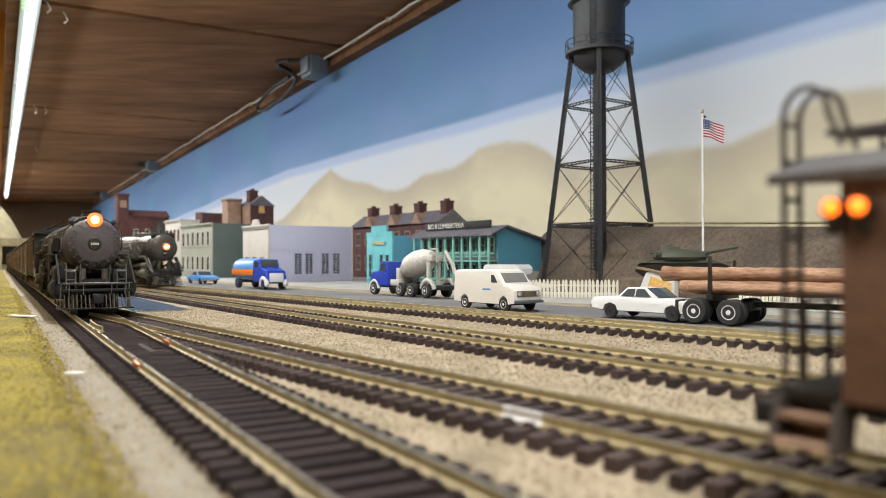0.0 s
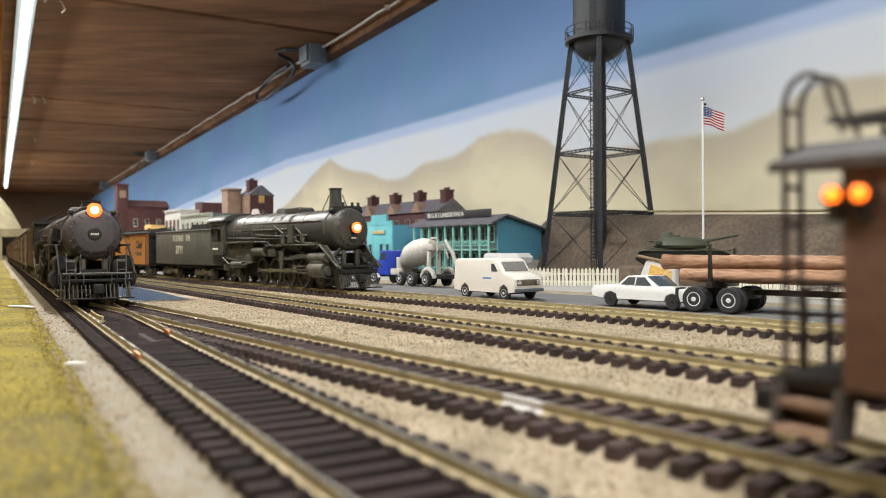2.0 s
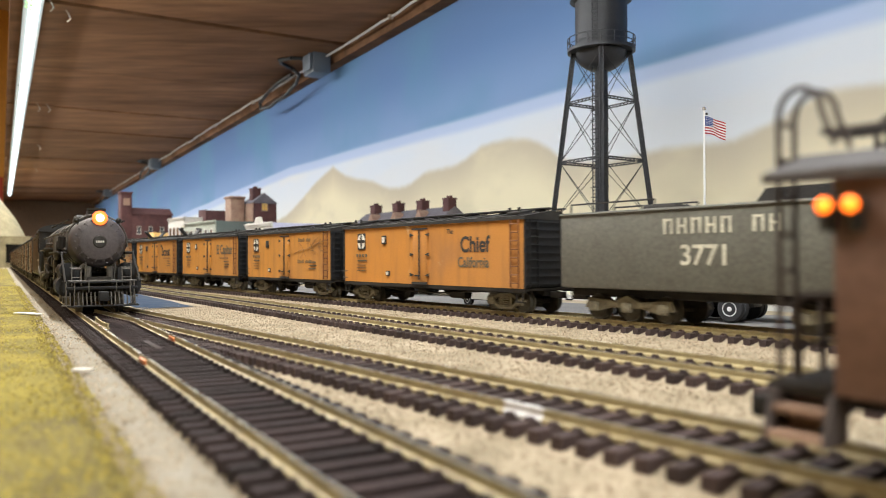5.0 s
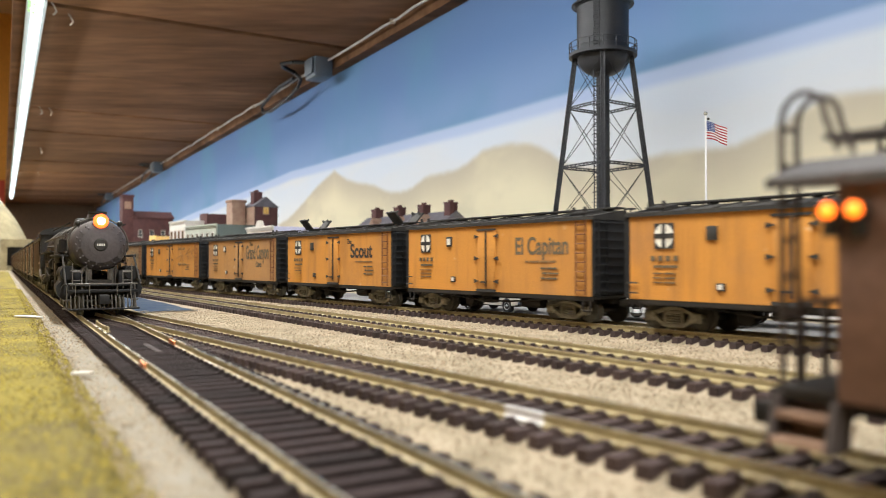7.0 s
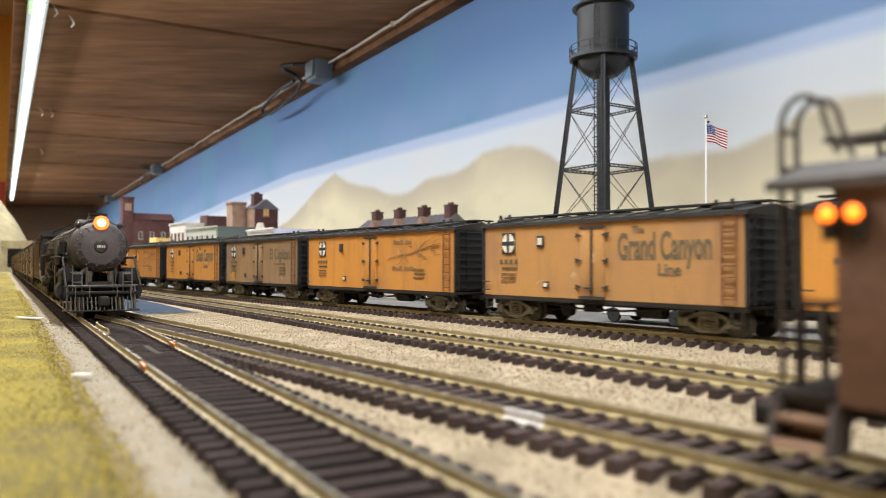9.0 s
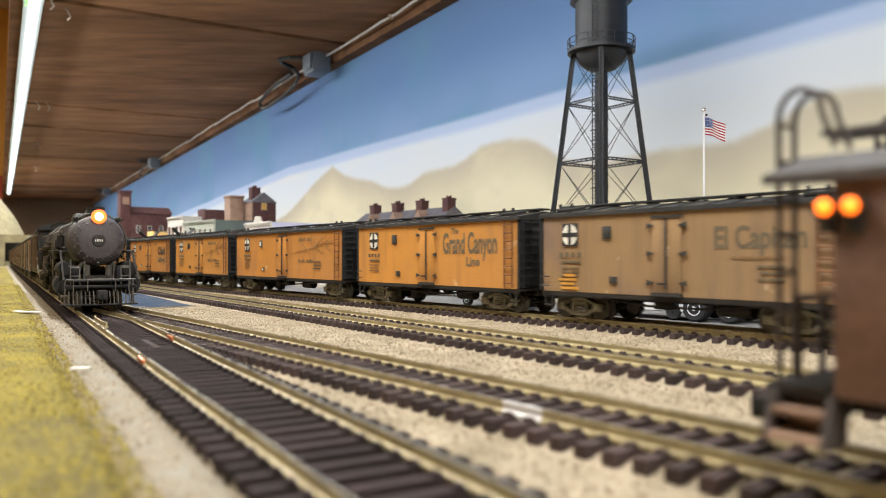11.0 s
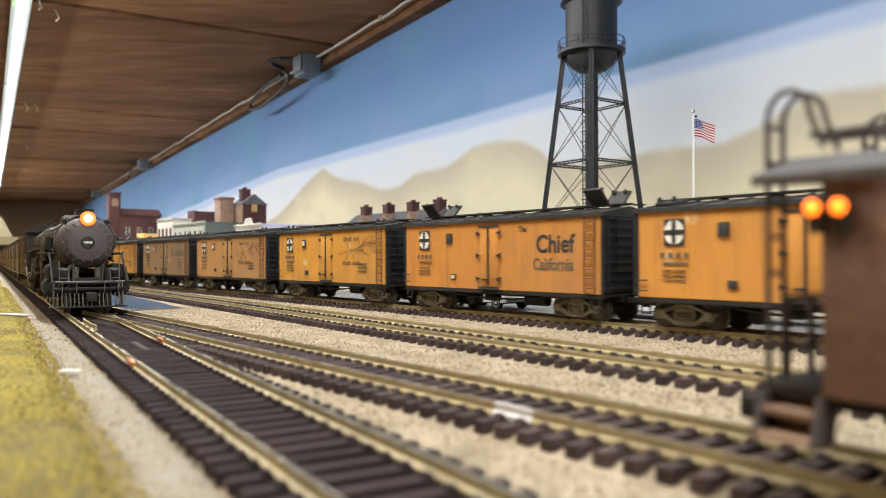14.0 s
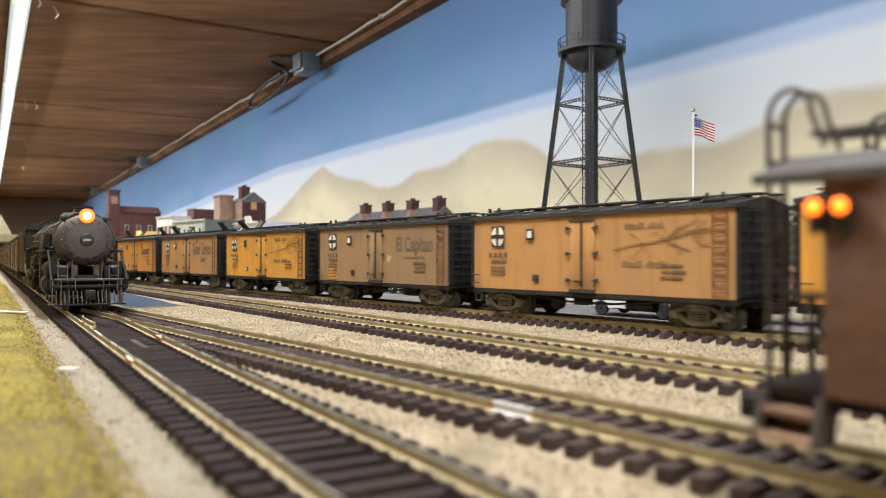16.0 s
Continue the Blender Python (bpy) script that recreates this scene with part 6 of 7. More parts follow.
def tank_truck():
    t = thing("tank_truck", "bright blue tank truck with an orange band and white nose", "truck", mp(-190, 805, 1.0, 0, 0, -53))
    bm = B()
    box(bm, (0, 0, 7.4), (82, 10, 3), 0.4)
    part("chassis", bm, "black_iron", t)
    bm = B()
    lathe(bm, [(3, -44), (11.2, -43), (12, -41), (12, 8), (11.2, 10), (3, 11)], (0, 0, 0), "x", 24)
    bmesh.ops.scale(bm, vec=(1, 1.0, 0.92), verts=bm.verts)
    bmesh.ops.translate(bm, vec=(0, 0, 20.5), verts=bm.verts)
    part("tank", bm, "light_blue", t, "light blue tank")
    bm = B()
    for s in (-1, 1):
        box(bm, (-16, s * 11.9, 17.0), (54, 1.0, 6.0), 0.2)
    box(bm, (-43.2, 0, 17), (1.6, 20, 6), 0.2)
    part("band", bm, "orange_band", t, "orange side band")
    bm = B()
    prism(bm, [(11, 8), (11, 29), (13, 30.5), (24, 30.5), (28, 22), (41, 19), (43, 15), (43, 8)], -11, 11, "y")
    es = [e for e in bm.edges if abs(e.verts[0].co.y - e.verts[1].co.y) < 0.01 and e.verts[0].co.z > 10]
    bmesh.ops.bevel(bm, geom=es, offset=1.4, segments=3, affect="EDGES", profile=0.5)
    cabp = part("cab", bm, "blue_truck", t, "deep blue cab")
    for s in (-1, 1):
        bm = B()
        prism(bm, [(14, 22), (14, 28), (22.5, 28), (25.4, 22)], s * 11.05 - 0.12, s * 11.05 + 0.12, "y")
        part("side_window", bm, "car_glass", cabp)
        bm = B()
        for a in range(0, 181, 20):
            ball(bm, (36 + 6.4 * math.cos(radians(a)), s * 10, 5.0 + 6.4 * math.sin(radians(a))), 2.6, 8)
        part("fender", bm, "grille_white", t, "white fender")
    bm = B()
    box(bm, (26.2, 0, 26.2), (0.4, 18, 7.6), 0.1, Matrix.Rotation(radians(-25), 4, "Y"))
    part("windshield", bm, "car_glass", cabp)
    bm = B()
    box(bm, (43.4, 0, 12), (1.2, 15, 9), 0.8)
    part("grille", bm, "grille_white", t)
    wheels_of(t, [(x, s * 9.6) for x in (36, -30) for s in (-1, 1)], 5.4, 4.2, "blue_truck")


van()
saloon("saloon_car", "white two-door car parked in front of the picket fence", mp(106, 383, 1.0, 0, 0, -50), "white_plastic")
saloon("pickup", "white pickup with camper parked behind the van", mp(66, 650, 1.0, 0, 0, -40), "white_plastic", True)
saloon("small_car", "light blue car parked beside the far buildings", mp(-300, 970, 1.0, 0, 0, -53), "light_blue")
log_trailer()
mixer_truck()
tank_truck()

# ---- water tower ----


def water_tower():
    z0 = 8.0
    t = thing("water_tower", "tall dark steel water tower with ladder and round tank", "water tower", mp(161.4, 767, z0, 0, 0, 33.3))
    R0, R1, H = 57.0, 27.4, 231.0
    legs = []
    for i in range(4):
        a = radians(45 + 90 * i)
        p, q = Vector((R0 * math.cos(a), R0 * math.sin(a), 0)), Vector((R1 * math.cos(a) * 1.0, R1 * math.sin(a) * 1.0, H))
        legs.append((p, q))
        bm = B()
        d = (q - p)
        m = d.to_track_quat("Z", "Y").to_matrix().to_4x4()
        for u, v in ((1.7, 1.7), (1.7, -1.7), (-1.7, 1.7), (-1.7, -1.7)):
            o = m @ Vector((u, v, 0))
            rod(bm, p + o, q + o, 0.8, seg=6)
        box(bm, (p + q) / 2, (2.0, 2.0, d.length), 0, m.to_3x3().to_4x4())
        # lacing between the corner bars
        k = 44
        for j in range(k):
            c0, c1 = p + d * (j / k), p + d * ((j + 1) / k)
            s = 1 if j % 2 else -1
            for u in (-1.7, 1.7):
                rod(bm, c0 + m @ Vector((u, -1.7 * s, 0)), c1 + m @ Vector((u, 1.7 * s, 0)), 0.55, seg=5)
                rod(bm, c0 + m @ Vector((-1.7 * s, u, 0)), c1 + m @ Vector((1.7 * s, u, 0)), 0.55, seg=5)
        box(bm, p + Vector((0, 0, 1)), (8, 8, 2), 0.4)
        part("leg", bm, "tower_steel", t, "laced steel leg")
    levels = [57.0, 118.0, 178.0, H - 4]
    for z in levels[:3]:
        pts = [p + (q - p) * (z / H) for p, q in legs]
        for i in range(4):
            bm = B()
            a, c = pts[i], pts[(i + 1) % 4]
            for dz in (-1.1, 1.1):
                rod(bm, a + Vector((0, 0, dz)), c + Vector((0, 0, dz)), 0.7, seg=6)
            n = 10
            for j in range(n):
                s = 1.1 if j % 2 else -1.1
                rod(bm, a.lerp(c, j / n) + Vector((0, 0, -s)), a.lerp(c, (j + 1) / n) + Vector((0, 0, s)), 0.35, seg=4)
            part("strut", bm, "tower_steel", t)
    zs = [2.0] + levels
    for za, zb in zip(zs, zs[1:]):
        lo = [p + (q - p) * (za / H) for p, q in legs]
        hi = [p + (q - p) * (zb / H) for p, q in legs]
        for i in range(4):
            for a, c in ((lo[i], hi[(i + 1) % 4]), (lo[(i + 1) % 4], hi[i])):
                bm = B()
                rod(bm, a, c, 0.38, seg=5)
                part("tie_rod", bm, "tower_steel", t)
    bm = B()
    rod(bm, (0, 0, 0), (0, 0, 212), 6.6, seg=20)
    for i in range(14):
        lathe(bm, [(6.6, 6 + i * 14.4), (7.1, 6.3 + i * 14.4), (7.1, 7.4 + i * 14.4), (6.6, 7.7 + i * 14.4)], seg=20)
    part("riser", bm, "tower_steel", t)
    bm = B()
    tank = [(3, H - 23)] + [(25.8 * math.sin(radians(a)), H - 1 - 21.5 * math.cos(radians(a))) for a in range(10, 91, 8)] + [(25.8, H + 48), (27.6, H + 49), (27.6, H + 50), (31, H + 49.6), (31, H + 51), (16, H + 62), (2, H + 70)]
    lathe(bm, tank, seg=40)
    part("tank", bm, "tower_steel", t, "dark round tank with hemispherical base")
    bm = B()
    lathe(bm, [(25.6, H - 2.6), (33.8, H - 2.6), (33.8, H + 0.6), (25.6, H + 0.6)], seg=40, caps=False)
    w = part("walkway", bm, "tower_steel", t)
    bm = B()
    for z in (5.0, 11.0):
        pts = [(33.4 * math.cos(2 * math.pi * i / 40), 33.4 * math.sin(2 * math.pi * i / 40), H + z) for i in range(41)]
        tube(bm, pts, 0.5, 6)
    for i in range(16):
        a = 2 * math.pi * i / 16
        rod(bm, (33.4 * math.cos(a), 33.4 * math.sin(a), H), (33.4 * math.cos(a), 33.4 * math.sin(a), H + 11), 0.5, seg=6)
    part("railing", bm, "tower_steel", w)
    bm = B()
    for x in (-2.6, 2.6):
        rod(bm, (x - 6.2, -12.2, 0), (x - 6.2, -12.2, H - 4), 0.6, seg=6)
        rod(bm, (x - 6.2, -28, H - 2), (x - 6.2, -28, H + 50), 0.5, seg=6)
    for i in range(62):
        rod(bm, (-8.8, -12.2, 2 + i * 3.6), (-3.6, -12.2, 2 + i * 3.6), 0.42, seg=5)
    for i in range(14):
        rod(bm, (-8.8, -28, H + i * 3.6), (-3.6, -28, H + i * 3.6), 0.42, seg=5)
    # safety cage hoops
    for i in range(22):
        z = 14 + i * 9.6
        pts = [(-6.2 + 4.6 * math.cos(radians(a)), -12.2 + 4.6 * math.sin(radians(a)), z) for a in range(180, 361, 30)]
        tube(bm, pts, 0.4, 5)
    part("ladder", bm, "tower_steel", t, "caged access ladder", at=pose(0, 0, 0, 0, 0, -45))
    bm = B()
    box(bm, (161.4, 767, 3.5), (150, 150, 9), 1.5, Matrix.Rotation(radians(12), 4, "Z"))
    solo("tower_pad", bm, "rock", "low earth pad under the water tower", "ground", kind="structure")


water_tower()


def flagpole():
    t = thing("flagpole", "white flagpole with a small striped flag", "flagpole", mp(193.4, 560, 1.1))
    bm = B()
    rod(bm, (0, 0, 0), (0, 0, 137), 0.85, 0.7, seg=10)
    rod(bm, (0, 0, 0), (0, 0, 12), 2.6, 2.0, seg=12)
    part("pole", bm, "pole_white", t)
    bm = B()
    ball(bm, (0, 0, 138.2), 1.5, 12)
    part("finial", bm, "chrome", t)
    bm = B()
    ball(bm, (1.9, 0, 134.4), 1.0, 8)
    part("pulley", bm, "black_iron", t)
    # flag in stripes, hanging with a wave; local x away from the pole
    def wave(x, z):
        return Vector((x, 1.2 * math.sin(x * 0.5 + z * 0.12), z - 0.16 * x - 0.012 * x * x))
    top, h, L = 132.6, 12.6, 15.5
    for i in range(13):
        bm = B()
        z1, z0 = top - h * i / 13, top - h * (i + 1) / 13
        x0 = 6.6 if i < 7 else 0.6
        n = 10
        rows = []
        for j in range(n + 1):
            x = x0 + (L - x0) * j / n
            rows.append([bm.verts.new(wave(x, z) + Vector((0, dy, 0))) for z, dy in ((z0, -0.12), (z1, -0.12), (z1, 0.12), (z0, 0.12))])
        for a, c in zip(rows, rows[1:]):
            for k in range(4):
                bm.faces.new((a[k], a[(k + 1) % 4], c[(k + 1) % 4], c[k]))
        bm.faces.new(rows[0])
        bm.faces.new(rows[-1][::-1])
        bmesh.ops.recalc_face_normals(bm, faces=bm.faces)
        part("stripe", bm, "flag_red" if i % 2 == 0 else "flag_white", t)
    bm = B()
    rows = []
    for j in range(7):
        x = 0.6 + 6.0 * j / 6
        rows.append([bm.verts.new(wave(x, z) + Vector((0, dy, 0))) for z, dy in ((top - h * 7 / 13, -0.14), (top, -0.14), (top, 0.14), (top - h * 7 / 13, 0.14))])
    for a, c in zip(rows, rows[1:]):
        for k in range(4):
            bm.faces.new((a[k], a[(k + 1) % 4], c[(k + 1) % 4], c[k]))
    bm.faces.new(rows[0])
    bm.faces.new(rows[-1][::-1])
    bmesh.ops.recalc_face_normals(bm, faces=bm.faces)
    cn = part("canton", bm, "flag_blue", t)
    bm = B()
    for r in range(5):
        for c in range(5):
            p = wave(1.4 + c * 1.1, top - 0.9 - r * 1.25) + Vector((0, -0.2, 0))
            box(bm, p, (0.45, 0.12, 0.45))
    part("star", bm, "flag_white", cn)


flagpole()

# ---- picket fence ----


def fence():
    pts = [Vector((70, 609, 0)), Vector((146, 582, 0)), Vector((232, 395, 0))]
    t = thing("picket_fence", "cream white picket fence along the road", "fence", Matrix())
    bm = B()
    poly = [(-1.0, 0), (1.0, 0), (1.0, 12.6), (0, 14.4), (-1.0, 12.6)]
    prism(bm, poly, -0.35, 0.35, "y")
    pk = finish(bm, "fence_white", "picket")
    rnd = random.Random(8)
    for p, q in zip(pts, pts[1:]):
        d = (q - p)
        h = math.degrees(math.atan2(d.y, d.x))
        n = int(d.length / 2.9)
        for i in range(n):
            c = p + d * ((i + 0.5) / n)
            part("picket", pk, "fence_white", t, at=mp(c.x, c.y, 1.0 + rnd.uniform(-0.3, 0.3), 0, rnd.uniform(-2, 2), h))
        for z in (4.5, 10.5):
            bm = B()
            s = Vector((-d.y, d.x, 0)).normalized() * 0.7
            rod(bm, p + s + Vector((0, 0, z)), q + s + Vector((0, 0, z)), 0.6, seg=6)
            part("fence_rail", bm, "fence_white", t)


fence()

# ---- display tank, hut, embankment ----


def display_tank():
    bm = B()
    box(bm, (172, 522, 9), (96, 40, 18), 2.0, Matrix.Rotation(radians(-12), 4, "Z"))
    solo("display_plinth", bm, "rock", "low earth mound under the display tank", "plinth", kind="structure")
    t = thing("army_tank", "olive green army tank displayed behind the picket fence", "tank", mp(166, 522, 18.0, 0, 0, -12) @ Matrix.Scale(0.72, 4))
    bm = B()
    prism(bm, [(-40, 6), (-42, 13), (-30, 17), (26, 17), (42, 11), (38, 5)], -12, 12, "y")
    part("hull", bm, "olive", t)
    for s in (-1, 1):
        bm = B()
        prism(bm, [(-34, 0), (-43, 6), (-41, 11), (-34, 13), (34, 13), (42, 10), (42, 6), (33, 0)], s * 15 - 3.5, s * 15 + 3.5, "y")
        tr = part("track", bm, "under", t)
        for i in range(6):
            bm = B()
            rod(bm, (-28 + i * 11, s * 15 - s * 3, 4.2), (-28 + i * 11, s * 19.2, 4.2), 4.0, seg=14)
            part("road_wheel", bm, "olive", tr)
        bm = B()
        box(bm, (0, s * 15, 14.5), (82, 8, 0.8), 0.2)
        part("fender", bm, "olive", t)
    bm = B()
    lathe(bm, [(3, 28), (12, 27.4), (17, 24), (19, 19.5), (17, 17)], (-2, 0, 0), "z", 22)
    for v in bm.verts:
        v.co.x = -2 + (v.co.x + 2) * 1.35
    tu = part("turret", bm, "olive", t)
    bm = B()
    rod(bm, (18, 0, 23), (50, 0, 29), 1.5, 1.2, seg=10)
    box(bm, (-8, -8, 28), (10, 3, 3), 0.4)
    rod(bm, (-20, -10, 22), (-26, -14, 22), 2.4, seg=8)
    tube(bm, [(-24, 6, 22), (-30, 6, 24), (-30, -8, 24), (-24, -8, 22)], 0.7)
    rod(bm, (16, 0, 22.6), (24, 0, 23.8), 2.4, seg=10)
    part("gun", bm, "olive", tu)
    bm = B()
    lathe(bm, [(5.5, 26), (5.2, 31), (4.4, 32), (0.6, 32.4)], (-14, 0, 0), "z", 16)
    part("cupola", bm, "olive", tu)


def hut():
    t = thing("notice_stand", "yellow and white slanted notice stand behind the car", "sign", mp(128, 455, 0.8, 0, 0, -30))
    bm = B()
    prism(bm, [(-13, 0), (-4, 22), (0, 23), (13, 18), (13, 0)], -4, 4, "y")
    part("body", bm, "grille_white", t)
    bm = B()
    prism(bm, [(-6, 3), (-1, 20), (11, 16), (11, 3)], -4.8, -4.05, "y")
    part("panel", bm, "yellow_sign", t, "yellow printed panel")
    bm = B()
    for i in range(4):
        box(bm, (3, -5.0, 6 + i * 2.6), (9 - i, 0.25, 0.8))
    part("writing_bar", bm, "orange_band", t)
    bm = B()
    box(bm, (1, 0, 22.6), (22, 10, 1.2), 0.3, Matrix.Rotation(radians(12), 4, "Y"))
    part("roof", bm, "bench_side", t)


def embankment():
    """Rough rock bank along the backdrop that carries an upper track, dropping towards the lens."""
    bm = B()
    a0, a1 = -700.0, 760.0
    ka, kn = 110, 12
    rows = []
    for i in range(ka + 1):
        a = a0 + (a1 - a0) * i / ka
        top = 41.5 + 0.040 * a
        top = max(12.0, top)
        if a > 700:
            top *= max(0.25, 1 - (a - 700) / 70)
        row = []
        for j in range(kn + 1):
            u = j / kn
            if u < 0.62:
                n = 505 + 45 * (u / 0.62) ** 1.0
                z = top * (u / 0.62) ** 0.75
                k = 1.0 if 0 < j else 0.0
                n += 9 * noise.noise(Vector((a * 0.02, u * 4, 0))) * k
                z += 3.5 * noise.noise(Vector((a * 0.035, u * 5, 7))) * (1 if 0 < u < 0.58 else 0)
            else:
                n = 550 + (BACK_N - 3 - 550) * (u - 0.62) / 0.38
                z = top
            p = plan(a, n)
            row.append(bm.verts.new((p.x, p.y, z - (1.5 if j == 0 else 0))))
        rows.append(row)
    for i in range(ka):
        for j in range(kn):
            bm.faces.new((rows[i][j], rows[i][j + 1], rows[i + 1][j + 1], rows[i + 1][j]))
    bmesh.ops.recalc_face_normals(bm, faces=bm.faces)
    bm.normal_update()
    if sum(f.normal.z for f in bm.faces) < 0:
        bmesh.ops.reverse_faces(bm, faces=bm.faces)
    solo("embankment", bm, "rock", "rough brown rock embankment below the backdrop", "embankment", kind="structure")
    t = thing("upper_track", "small track along the top of the embankment", "track", Matrix(), kind="structure")
    for s in (-8.65, 8.65):
        bm = B()
        rod(bm, plan(-690, 565 + s, 16.5), plan(700, 565 + s, 72.8), 0.9, seg=6)
        part("rail", bm, "rail", t)


display_tank()
hut()
embankment()

# ---- town ----
# each building stands on a corner; local x runs into the town, local y along the main line away from the lens
TOWN = 37.2


def window(t, where, face, w, h, frame_mat="grille_white", pane_mat="window_dark", cols=2, rows=2, boxed=True):
    """A framed window on the face x = 0 ('front') or y = 0 ('side'); where = (run, z) of its centre."""
    u, z = where

    def put(bm, du, dz, su, sz, d0, d1):
        if face == "front":
            box(bm, (-(d0 + d1) / 2, u + du, z + dz), (d1 - d0, su, sz))
        else:
            box(bm, (u + du, -(d0 + d1) / 2, z + dz), (su, d1 - d0, sz))
    bm = B()
    for dz, sz in ((h / 2, 1.0), (-h / 2, 1.0)):
        put(bm, 0, dz, w + 1, sz, 0, 1.0)
    for du in (-w / 2, w / 2):
        put(bm, du, 0, 1.0, h + 1, 0, 1.0)
    for i in range(1, cols):
        put(bm, -w / 2 + w * i / cols, 0, 0.5, h, 0, 0.8)
    for i in range(1, rows):
        put(bm, 0, -h / 2 + h * i / rows, w, 0.5, 0, 0.8)
    f = part("window", bm, frame_mat, t)
    bm = B()
    put(bm, 0, 0, w, h, 0.05, 0.35)
    part("pane", bm, pane_mat, f)
    bm = B()
    put(bm, 0, -h / 2 - 0.9, w + 2.4, 0.8, 0, 1.8)
    part("sill", bm, frame_mat, f)
    return f


def shell(t, k1, k2, h, front_mat, side_mat, cornice=None, name="wall"):
    """Walls of a flat-topped block: front (x = 0), side (y = 0), the rest behind."""
    T = 2.5
    bm = B()
    box(bm, (T / 2, k1 / 2, h / 2), (T, k1, h), 0.2)
    part("wall", bm, front_mat, t)
    bm = B()
    box(bm, (k2 / 2 + T / 2 + 0.02, T / 2, h / 2 - 0.6), (k2 - T, T, h - 1.2), 0.2)
    part("wall", bm, side_mat, t)
    bm = B()
    box(bm, (k2 / 2 + T / 2, k1 - T / 2, h / 2 - 0.6), (k2 - T, T, h - 1.2), 0.2)
    part("wall", bm, side_mat, t)
    bm = B()
    box(bm, (k2 - T / 2, k1 / 2, h / 2 - 0.6), (T, k1 - 2 * T - 0.1, h - 1.2), 0.2)
    part("wall", bm, side_mat, t)
    bm = B()
    box(bm, (k2 / 2, k1 / 2, h - 4), (k2 - 2 * T - 0.1, k1 - 2 * T - 0.1, 2), 0.2)
    part("roof", bm, "roof_black", t)
    if cornice:
        bm = B()
        box(bm, (-0.8, k1 / 2, h - 2.2), (3.6, k1 + 3, 2.0), 0.3)
        box(bm, (-0.4, k1 / 2, h - 5.2), (2.4, k1 + 1, 1.2), 0.2)
        part("cornice", bm, cornice, t)


def house(x, y, label, category="building"):
    return thing("building", label, category, mp(x, y, 0.4, 0, 0, TOWN))


def chimney(t, x, y, z0, z1, w, material="brick_red"):
    bm = B()
    box(bm, (x, y, (z0 + z1) / 2), (w, w, z1 - z0), 0.3)
    box(bm, (x, y, z1 - 1.5), (w + 1.6, w + 1.6, 2.2), 0.3)
    c = part("chimney", bm, material, t)
    for d in (-w / 4, w / 4):
        bm = B()
        rod(bm, (x, y + d, z1 - 0.5), (x, y + d, z1 + 3.5), w / 6, w / 7, seg=10)
        part("chimney_pot", bm, material, c)


